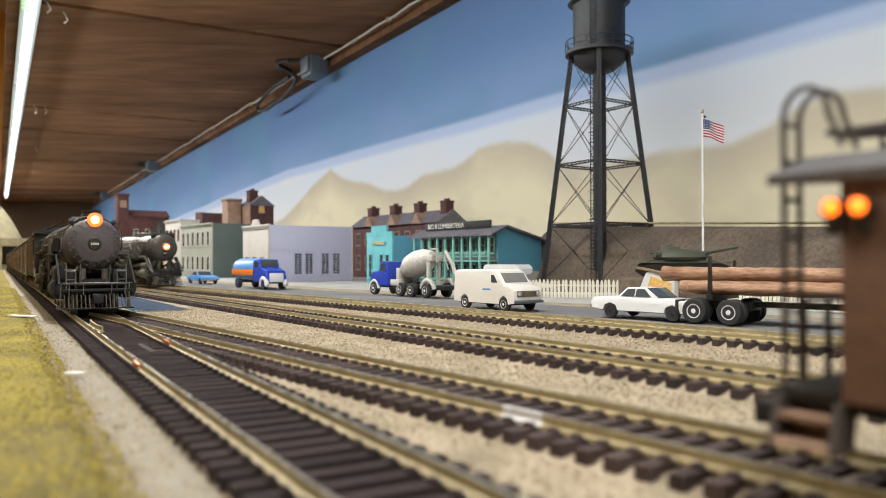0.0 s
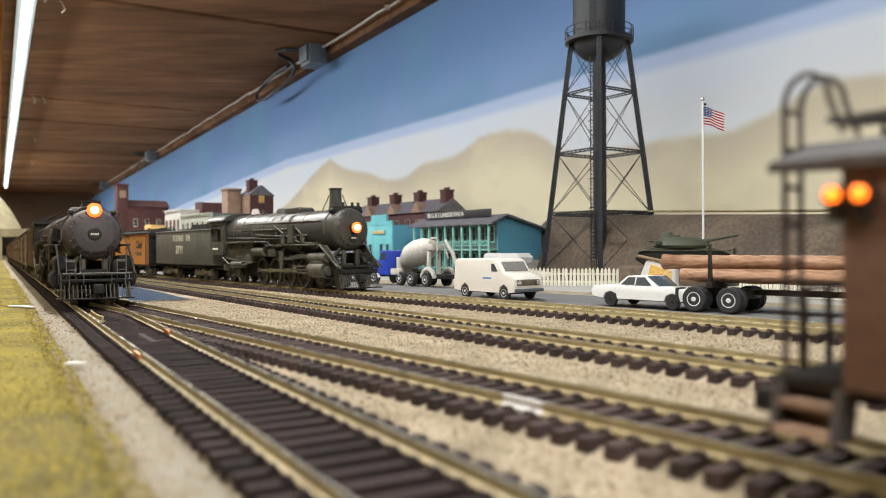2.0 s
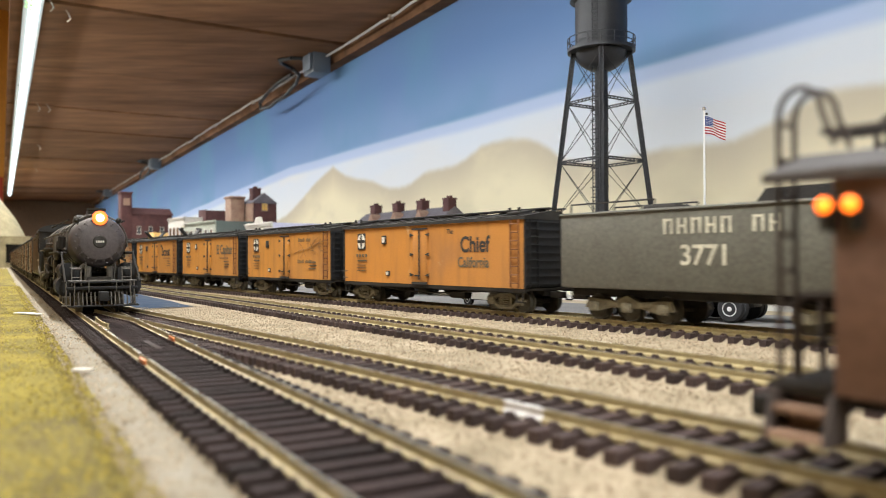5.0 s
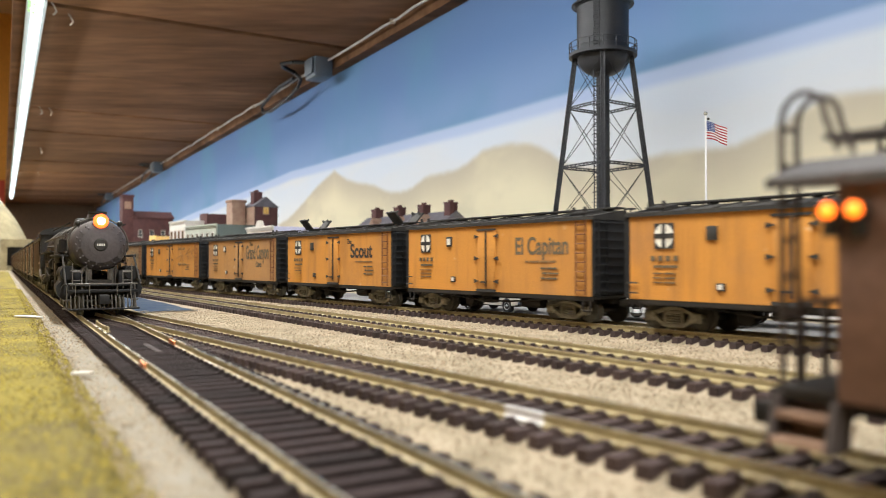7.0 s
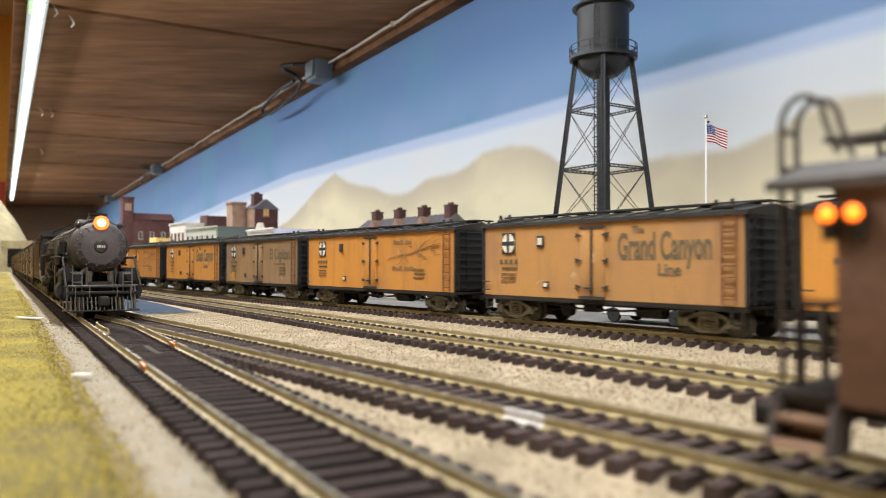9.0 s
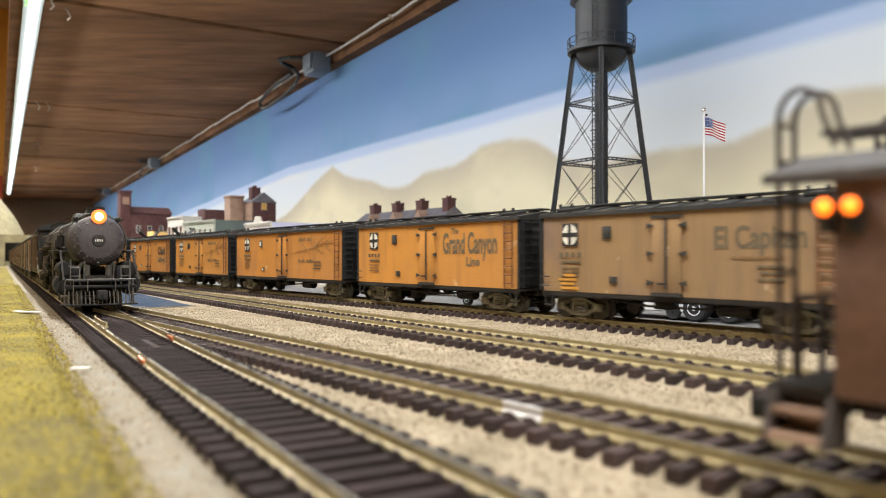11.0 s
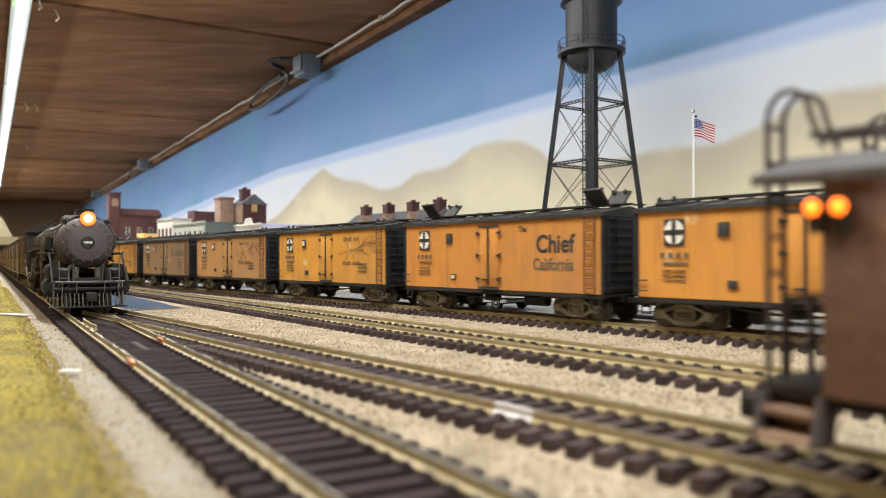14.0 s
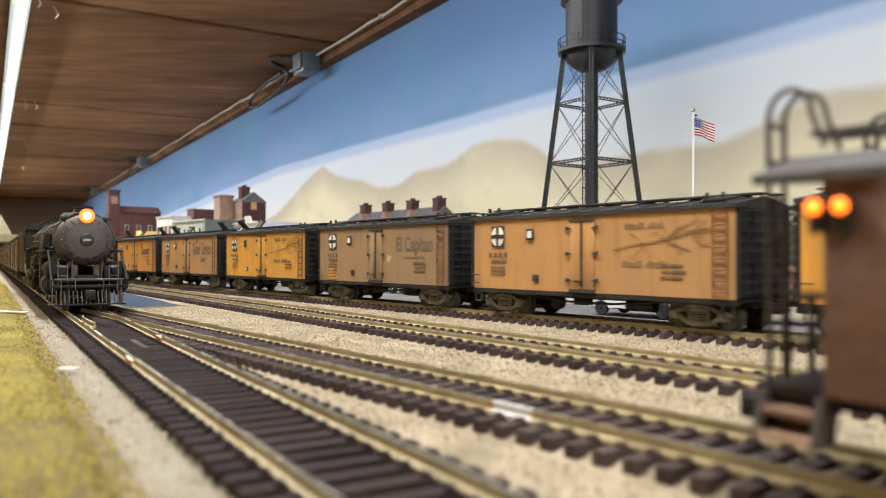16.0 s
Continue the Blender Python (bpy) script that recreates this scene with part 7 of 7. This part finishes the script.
def town():
    # lavender and white store
    t = house(-235, 1050, "white store front with pale lavender side wall", "store")
    shell(t, 87, 133, 80, "white_wall", "lavender_wall", "white_wall")
    bm = B()
    box(bm, (66, -0.5, 45), (132, 1.2, 1.0))
    part("ledge", bm, "lavender_wall", t)
    for u in (45, 62, 88, 106):
        window(t, (u, 25), "side", 12, 30, "lavender_wall", "window_dark", 2, 8)
    for u in (18, 44, 70):
        window(t, (u, 22), "front", 15, 26, "white_wall", "window_dark", 2, 2)
    bm = B()
    prism(bm, [(30, 80), (36, 88), (51, 88), (57, 80)], -0.5, 2, "x")
    part("parapet", bm, "white_wall", t)
    # green block
    t = house(-387, 1300, "pale green storefront block with dark green side", "store")
    shell(t, 156, 80, 95, "pale_green_wall", "dark_green_wall", "pale_green_wall")
    for z in (25, 68):
        for i in range(6):
            window(t, (16 + i * 25, z), "front", 12, 24, "white_wall", "window_dark", 1, 2)
    # low white shop
    t = house(-507, 1500, "small white shop between larger buildings", "store")
    shell(t, 97, 60, 112, "white_wall", "white_wall", "white_wall")
    for i in range(4):
        window(t, (14 + i * 23, 80), "front", 11, 22, "brick_tan", "window_dark", 1, 2)
    # brick station with a clock tower, far off
    t = house(-773, 1900, "dark red brick hall with a square tower", "hall")
    shell(t, 60, 100, 142, "brick_red", "brick_red", None)
    bm = B()
    prism(bm, [(-3, 140), (30, 158), (63, 140)], -3, 103, "x")
    part("roof", bm, "brick_red", t)
    for i in range(3):
        window(t, (18 + i * 28, 100), "side", 9, 18, "white_wall", "window_dark", 1, 2)
    bm = B()
    box(bm, (-12, 14, 96), (26, 28, 192), 0.6)
    box(bm, (-12, 14, 193), (30, 32, 5), 0.6)
    tw = part("tower", bm, "brick_red", t)
    bm = B()
    box(bm, (-12, -0.4, 170), (16, 1.0, 18))
    part("clock_panel", bm, "brick_tan", tw)
    t = house(-640, 1700, "low yellow shed in front of the brick hall", "shed")
    shell(t, 50, 40, 88, "yellow_sign", "yellow_sign", None)
    # tall gabled brick building behind the store
    t = house(-348, 1400, "tall tan and brick gabled building", "building")
    shell(t, 46, 48, 132, "brick_tan", "brick_red", None)
    bm = B()
    prism(bm, [(-2, 131), (24, 150), (50, 131)], -2, 48, "y")
    part("roof", bm, "slate", t)
    bm = B()
    prism(bm, [(1, 131), (24, 148), (47, 131)], -0.9, 1.2, "y")
    part("gable", bm, "brick_red", t)
    window(t, (24, 126), "side", 11, 16, "brick_tan", "yellow_sign", 2, 1)
    chimney(t, 14, 20, 135, 160, 16)
    bm = B()
    box(bm, (-16, 44, 70), (26, 28, 140), 0.6)
    box(bm, (-16, 44, 142), (30, 32, 5), 1.5)
    part("tower", bm, "brick_tan", t)
    t = house(-468, 1510, "flat-roofed dark red brick block", "building")
    shell(t, 40, 60, 126, "brick_red", "brick_red", None)
    # brick row with slate roof and four chimneys
    t = house(-2, 1150, "brick row houses with slate roofs and four chimneys", "house")
    shell(t, 250, 52, 88, "brick_red", "brick_red", None)
    bm = B()
    prism(bm, [(-4, 87), (26, 108), (56, 87)], -4, 254, "y")
    part("roof", bm, "slate", t, "grey slate roof")
    for i in range(4):
        chimney(t, 22, 6 + i * 70, 92, 121, 15)
    for i in range(8):
        window(t, (20 + i * 30, 66), "front", 13, 20, "brick_tan", "window_dark", 2, 2)
        window(t, (20 + i * 30, 26), "front", 13, 24, "brick_tan", "window_dark", 2, 2)
    for i in range(3):
        bm = B()
        prism(bm, [(52 + i * 70 - 13, 87), (52 + i * 70, 104), (52 + i * 70 + 13, 87)], -4.5, 14, "x")
        part("dormer", bm, "brick_tan", t)
    # turquoise shop with false front
    t = house(-59, 955, "bright turquoise shop with a stepped false front", "shop")
    shell(t, 60, 70, 62, "turquoise", "deep_blue_wall", None)
    bm = B()
    prism(bm, [(0, 61), (0, 66), (12, 66), (12, 74), (48, 74), (48, 66), (60, 66), (60, 61)], -0.6, 2.4, "x")
    part("false_front", bm, "turquoise", t)
    bm = B()
    box(bm, (-1.0, 30, 52), (0.8, 32, 5))
    sg = part("sign", bm, "turquoise", t)
    bm = B()
    for i in range(6):
        box(bm, (-1.6, 18 + i * 4.8, 52), (0.5, 3.4, 3.4))
    part("letter_bar", bm, "yellow_sign", sg, "faded yellow lettering")
    for u in (10, 24, 50):
        window(t, (u, 22), "front", 8, 30, "turquoise", "window_dark", 1, 3)
    # two-storey teal depot with galleries and a roof sign
    t = house(54, 800, "teal two-storey depot with galleries and dark roof", "depot")
    K1, K2 = 138.0, 74.0
    bm = B()
    prism(bm, [(10, 0), (10, 60), (18, 65), (K2, 52), (K2, 0)], 0, 2.5, "y")
    part("wall", bm, "deep_blue_wall", t, "blue gable end")
    bm = B()
    prism(bm, [(10, 0), (10, 60), (18, 65), (K2, 52), (K2, 0)], K1 - 2.5, K1, "y")
    part("wall", bm, "deep_blue_wall", t)
    bm = B()
    box(bm, (11.2, K1 / 2, 30), (2.4, K1 - 5.2, 59.5))
    part("wall", bm, "dark_green_wall", t)
    bm = B()
    box(bm, (K2 - 1.2, K1 / 2, 25.5), (2.4, K1 - 5.2, 51))
    part("wall", bm, "deep_blue_wall", t)
    bm = B()
    prism(bm, [(-5, 57.5), (18, 67), (K2 + 10, 50.5), (K2 + 10, 48.6), (18, 65), (-5, 55.6)], -7, K1 + 7, "y")
    part("roof", bm, "slate", t, "grey overhanging roof")
    bm = B()
    box(bm, (4, K1 / 2, 29), (13, K1, 1.6), 0.2)
    part("gallery_floor", bm, "teal_trim", t)
    for i in range(10):
        y = 1.5 + i * (K1 - 3) / 9
        bm = B()
        box(bm, (-1.5, y, 28.5), (2.2, 2.2, 57), 0.2)
        part("post", bm, "teal_trim", t)
        if i < 9:
            ym = y + (K1 - 3) / 18
            for z in (17, 46):
                window(t, (ym, z), "front", 7, 17, "teal_trim", "window_dark", 1, 2).location = Vector((10 * MM, 0, 0))
    for z in (33.5, 38.5, 5.5, 9.5):
        bm = B()
        box(bm, (-1.5, K1 / 2, z), (0.9, K1 - 4, 0.9))
        part("gallery_rail", bm, "teal_trim", t)
    for i in range(44):
        if i % 5 == 0:
            continue
        bm = B()
        box(bm, (-1.5, 2 + i * (K1 - 4) / 44, 36), (0.6, 0.7, 5))
        part("baluster", bm, "teal_trim", t)
    bm = B()
    prism(bm, [(16, 0), (70, 0), (70, 17), (16, 22)], -3, -0.3, "y")
    part("porch", bm, "white_wall", t)
    bm = B()
    box(bm, (10, 70, 69), (1.4, 118, 8), 0.2)
    sg = part("sign", bm, "sign_black", t, "long black roof sign")
    part("writing", lettering("BIG B LUMBERTERIA", 7.6, "white_letter"), "white_letter", sg, "white capital lettering", at=mp(9.2, 124, 66.3, 0, 0, -90))


town()

# ---- deck fixtures ----


def deck_fixtures():
    t = thing("led_strip", "bright white strip light under the deck's front edge", "strip light", Matrix())
    for i in range(9):
        a0 = -800 + i * 740
        bm = B()
        o = [(p.x, p.y) for p in (plan(a0, LED_N - 16), plan(a0 + 730, LED_N - 16), plan(a0 + 730, LED_N + 14), plan(a0, LED_N + 14))]
        prism(bm, o, CEIL_Z - 9, CEIL_Z - 4, "z")
        h = part("holder", bm, "led_body", t)
        bm = B()
        rod(bm, plan(a0, LED_N, CEIL_Z - 14), plan(a0 + 730, LED_N, CEIL_Z - 14), 8.0, seg=12)
        part("glowing_tube", bm, "led_glow", h, "cool white glowing tube")
    bm = B()
    for k in range(26):
        p = plan(1140 + k * 12, LED_N - 12 + (k % 2) * 6, CEIL_Z - 24)
        ball(bm, p, 2.6, 8)
    part("green_diode", bm, "led_green", t, "small green diodes")
    # clear hooks on the boards
    for i, (a, n) in enumerate(((1490, 95), (1440, 66), (2440, 110), (2440, 85), (3320, 120), (4180, 140))):
        bm = B()
        p = plan(a, n, CEIL_Z - 3)
        tube(bm, [p + Vector((0, 0, 3)), p + Vector((6, 0, -4)), p + Vector((10, 2, -14)), p + Vector((4, 2, -20))], 1.3, 8)
        solo("cable_hook", bm, "clear_clip", "clear plastic cable hook under the deck", "hook", None, "hooks under the deck")
    # junction boxes and cables along the batten
    for a in (1560, 3560, 5300):
        t = thing("junction_box", "grey metal junction box with a black cable", "junction box", Matrix())
        c = plan(a, BACK_N - 50, CEIL_Z - 22)
        bm = B()
        m = Matrix.Rotation(radians(-60), 4, "Z")
        box(bm, c, (60, 40, 46), 3, m)
        b = part("box", bm, "box_grey", t)
        bm = B()
        box(bm, c + plan(-4, -24), (46, 4, 34), 1, m)
        part("cover", bm, "box_grey", b)
        bm = B()
        ctl = [(19, 69, -7), (30, 97, -7), (56, 114, -7), (83, 103, -7), (120, 64, -7), (102, 55, -23), (121, 55, -38), (193, 55, -51), (326, 55, -59), (394, 55, -51), (404, 55, -34), (336, 55, -20), (250, 55, -12), (153, 55, -12)]
        pts = [plan(a + da, BACK_N - dn, CEIL_Z + dz) for da, dn, dz in ctl]
        tube(bm, pts, 4.2, 8)
        part("cable", bm, "wire_black", t, "looped black cable")
    t = thing("white_cable", "white cable clipped along the deck batten", "cable", Matrix())
    rnd = random.Random(2)
    bm = B()
    pts = [plan(-600 + i * 60, BACK_N - 40 + rnd.uniform(-1.5, 1.5), CEIL_Z - 9 - (2 if i % 7 == 2 else 0) + rnd.uniform(-1, 1)) for i in range(105)]
    tube(bm, pts, 2.1, 8)
    part("wire", bm, "wire_white", t)
    for i in range(14):
        bm = B()
        box(bm, plan(-500 + i * 430, BACK_N - 40, CEIL_Z - 10), (10, 10, 8), 2)
        part("clip", bm, "clear_clip", t)


deck_fixtures()

# ---- tunnel hill at the far end, bits of litter ----


def far_hill():
    bm = B()
    k = 26
    rows = []
    for i in range(k + 1):
        a = 3000 + 1500 * i / k
        row = []
        for j in range(k + 1):
            n = FRONT_N + 4 + 330 * j / k
            u = i / k
            z = 330 * min(1, u * 3) * max(0.06, 1 - 1.7 * j / k) + 24 * noise.noise(Vector((a * 0.006, n * 0.012, 3)))
            if i == 0:
                z = -1
            p = plan(a, n)
            row.append(bm.verts.new((p.x, p.y, max(z, -1.0))))
        rows.append(row)
    for i in range(k):
        for j in range(k):
            bm.faces.new((rows[i][j], rows[i][j + 1], rows[i + 1][j + 1], rows[i + 1][j]))
    bmesh.ops.recalc_face_normals(bm, faces=bm.faces)
    solo("tunnel_hill", bm, "stone_grey", "olive rocky hill with the tunnel at the far end", "hill", kind="structure")
    t = thing("tunnel_portal", "dark stone tunnel portal over the front track", "tunnel", Matrix())
    def blk(a, n, z, sa, sn, sz, name, material):
        b2 = B()
        prism(b2, [(p.x, p.y) for p in (plan(a - sa / 2, n - sn / 2), plan(a + sa / 2, n - sn / 2), plan(a + sa / 2, n + sn / 2), plan(a - sa / 2, n + sn / 2))], z, z + sz, "z")
        part(name, b2, material, t)
    blk(2980, FRONT_C - 38, 0, 40, 20, 96, "pier", "stone_grey")
    blk(2980, FRONT_C + 38, 0, 40, 20, 96, "pier", "stone_grey")
    blk(2980, FRONT_C, 80, 44, 96, 26, "lintel", "stone_grey")
    # near-black plate across the bore stands for the dark inside the tunnel
    blk(3030, FRONT_C, 0, 4, 60, 82, "dark_lining", "under")


far_hill()


def litter():
    rnd = random.Random(6)
    for (x, y, z, sx, sy, h) in ((20.0, 258, 1.0, 2.6, 2.0, 2.2), (-13.5, 106, 0.6, 1.2, 1.0, 0.8), (-92, 195, 1.6, 5.0, 2.2, 0.8), (-215, 396, 1.6, 18, 4, 0.8)):
        bm = B()
        box(bm, (x, y, z + h / 2), (sx, sy, h), min(sx, sy, h) * 0.25, Matrix.Rotation(rnd.uniform(-1, 1), 4, "Z"))
        solo("paper_scrap", bm, "cream_paint", "small white scrap lying on the ground", "scrap", None, "scraps on the layout")


litter()


def switch_gear():
    """Moving points, frog and guard rails of the turnout in the front track."""
    t = thing("turnout", "turnout with closure rails and frog joining the branch", "turnout", Matrix(), kind="structure")
    # guard rails beside the outer rails
    for off, a0, a1 in ((FRONT_C - 5.6, 330, 372),):
        bm = B()
        rail_profile(bm, [plan(a0, off + 0.9), plan(a0 + 8, off), plan(a1 - 8, off), plan(a1, off + 0.9)])
        part("guard_rail", bm, "rail", t)
    bm = B()
    rail_profile(bm, [BR_D * s + BR_N * (BR_C + 8.65 + 0.0006 * (s - 420) ** 1.6) for s in range(420, 481, 12)])
    part("closure_rail", bm, "rail", t)
    bm = B()
    c = plan(262, FRONT_C + 1)
    box(bm, (c.x, c.y, 1.9), (2.0, 26, 1.2), 0.2, Matrix.Rotation(radians(30), 4, "Z"))
    part("throw_bar", bm, "tie", t)
    # glint on the near branch rail, put in as a white-coloured rail piece
    bm = B()
    d0 = BR_N * (BR_C - 8.65)
    rail_profile(bm, [d0 + BR_D * 94, d0 + BR_D * 104], 2.04)
    part("polished_stretch", bm, "grille_white", t, "pale glint on the rail, built as a short white piece")
    # small bright rail joiners
    for a, n in ((214, FRONT_C - 8.65), (268, FRONT_C + 8.65)):
        bm = B()
        p = plan(a, n, 3.0)
        box(bm, p, (1.9, 9, 2.2), 0.3, Matrix.Rotation(radians(30), 4, "Z"))
        part("rail_joiner", bm, "copper", t, "coppery rail joiner")


M["copper"] = mat("copper", (0.70, 0.25, 0.10), 0.35, 0.7, None, 200, 0.4, 900, 0.0)
switch_gear()


# ---- loose grains ----


def grains(name, label, category, material, count, size, spots, seed):
    """Loose grains as one scattered object; spots(rng, k) gives k bench places (along, across, height)."""
    rng = np.random.default_rng(seed)
    a, n, z = spots(rng, count)
    u, v = np.array(U[:2]), np.array(N[:2])
    c = np.stack([a * u[0] + n * v[0], a * u[1] + n * v[1], z], 1)
    octa = np.array([(1, 0, 0), (-1, 0, 0), (0, 1, 0), (0, -1, 0), (0, 0, 1), (0, 0, -1)], float)
    tri = np.array([(0, 2, 4), (2, 1, 4), (1, 3, 4), (3, 0, 4), (2, 0, 5), (1, 2, 5), (3, 1, 5), (0, 3, 5)])
    r = size[0] + (size[1] - size[0]) * rng.random((count, 1, 1)) ** 2
    jit = 0.7 + 0.6 * rng.random((count, 6, 1))
    th = rng.random(count) * 6.283
    rot = np.zeros((count, 3, 3))
    rot[:, 0, 0], rot[:, 0, 1], rot[:, 1, 0], rot[:, 1, 1], rot[:, 2, 2] = np.cos(th), -np.sin(th), np.sin(th), np.cos(th), 1
    pts = np.einsum("nij,nkj->nki", rot, octa[None] * jit * r * np.array([1.15, 0.9, 0.8])) + c[:, None, :]
    faces = (tri[None] + 6 * np.arange(count)[:, None, None]).reshape(-1, 3)
    me = bpy.data.meshes.new(name)
    me.from_pydata((pts.reshape(-1, 3) * MM).tolist(), [], faces.tolist())
    me.materials.append(M[material])
    ob = new(name, me)
    return tagged(ob, label, category, kind="stuff")


def grain_mat(name, a, b, rough=0.9):
    m = bpy.data.materials.new(name)
    m.use_nodes = True
    nt = m.node_tree
    bs = nt.nodes["Principled BSDF"]
    bs.inputs["Roughness"].default_value = rough
    bs.inputs["Specular IOR Level"].default_value = 0.2
    g = nt.nodes.new("ShaderNodeNewGeometry")
    cr = nt.nodes.new("ShaderNodeValToRGB")
    el = cr.color_ramp.elements
    el[0].color, el[1].color = (*a, 1), (*b, 1)
    el[0].position, el[1].position = 0.1, 0.9
    nt.links.new(g.outputs["Random Per Island"], cr.inputs[0])
    nt.links.new(cr.outputs[0], bs.inputs["Base Color"])
    return m


M["stone_grain"] = grain_mat("stone_grain", (0.24, 0.19, 0.13), (0.48, 0.395, 0.285))
M["turf_grain"] = grain_mat("turf_grain", (0.16, 0.125, 0.05), (0.40, 0.325, 0.065))


def ballast_spots(rng, k):
    d = rng.random(k) ** 1.5
    a = 40 + 760 * d
    lo = np.full(k, 57.0)
    hi = 215 + 60 * (1 - d) - 60 * d
    n = lo + (hi - lo) * rng.random(k)
    z = -0.05 + 0.4 * rng.random(k)
    for d2, n2, c2 in ((BR_D, BR_N, BR_C), (MID_D, MID_N, MID_C)):
        x, y = a * U.x + n * N.x, a * U.y + n * N.y
        off = np.abs(x * n2.x + y * n2.y - c2)
        z = np.where(off < 10.0, z + 1.0, np.where(off < 17.0, z - 0.3, z))
    z = np.where((a > 500) & (n < 118), z - 1.6, z)
    return a, n, z


def turf_spots(rng, k):
    a = 30 + 900 * rng.random(k) ** 1.8
    n = -14 + 31 * rng.random(k)
    return a, n, 0.9 + 0.4 * rng.random(k)


def edge_spots(rng, k):
    a = 30 + 700 * rng.random(k) ** 1.6
    n = 14.5 + 12.5 * rng.random(k) ** 2.2
    return a, n, 0.6 + 0.3 * rng.random(k)


grains("loose_ballast", "loose beige ballast grains between the tracks", "gravel", "stone_grain", 90000, (0.13, 0.42), ballast_spots, 1)
grains("turf", "yellow-green ground foam crumbs", "turf", "turf_grain", 34000, (0.16, 0.5), turf_spots, 2)
grains("edge_crumbs", "sandy crumbs on the roadbed edge", "gravel", "stone_grain", 5000, (0.2, 0.5), edge_spots, 3)

ballast_bed(branch_fn, -300, 330, "beige ballast packed between the ties of the branch")
ballast_bed(mid_fn, -400, 900, "beige ballast packed between the ties of the middle track")
ballast_bed(main_line, -400, 1500, "beige ballast packed between the ties of the main line")
lay_track("front track with dark ties and brassy rails", front_fn, -400, 4200, (20, 900), wood="tie_dark")
lay_track("branch track with dark ties leading to a turnout", branch_fn, -700, 420, (-60, 420), tie_step=5.45)
lay_track("middle track with dark ties and brassy rails", mid_fn, -1500, 1500, (60, 1000))
lay_track("main line track with dark ties and brassy rails", main_line, -2500, 4300, (60, 1250))


def motions():
    """The passing train: it runs evenly along the main line; rods and drivers turn with it."""
    times = [i * 0.5 for i in range(33)]
    for t, T, kind, wheels, rods in TRAIN:
        walk(t, [(s, at_main(T, s)) for s in times])
        if kind != "loco":
            continue
        fine = [i / 15.0 for i in range(241)]
        turn = SPEED / 10.2
        for w, x in zip(wheels, (91, 113.5, 136, 158.5)):
            walk(w, [(s, mp(x, 0, 10.2) @ Matrix.Rotation(turn * eased(s), 4, "Y")) for s in fine])
        for i, ob in enumerate(rods):
            rows = []
            for s in fine:
                a = turn * eased(s)
                cx, cz = 4.0 * math.sin(a), 4.0 * math.cos(a)
                if i % 2 == 0:
                    rows.append((s, mp(124.75 + cx, 0, 10.2 + cz)))
                else:
                    px, pz = 113.5 + cx, 10.2 + cz
                    dz = 12.5 - pz
                    dx = math.sqrt(44.0 ** 2 - dz * dz)
                    rows.append((s, mp(px + dx, 0, 12.5, 0, -math.degrees(math.atan2(dz, dx)), 0)))
            walk(ob, rows)


motions()
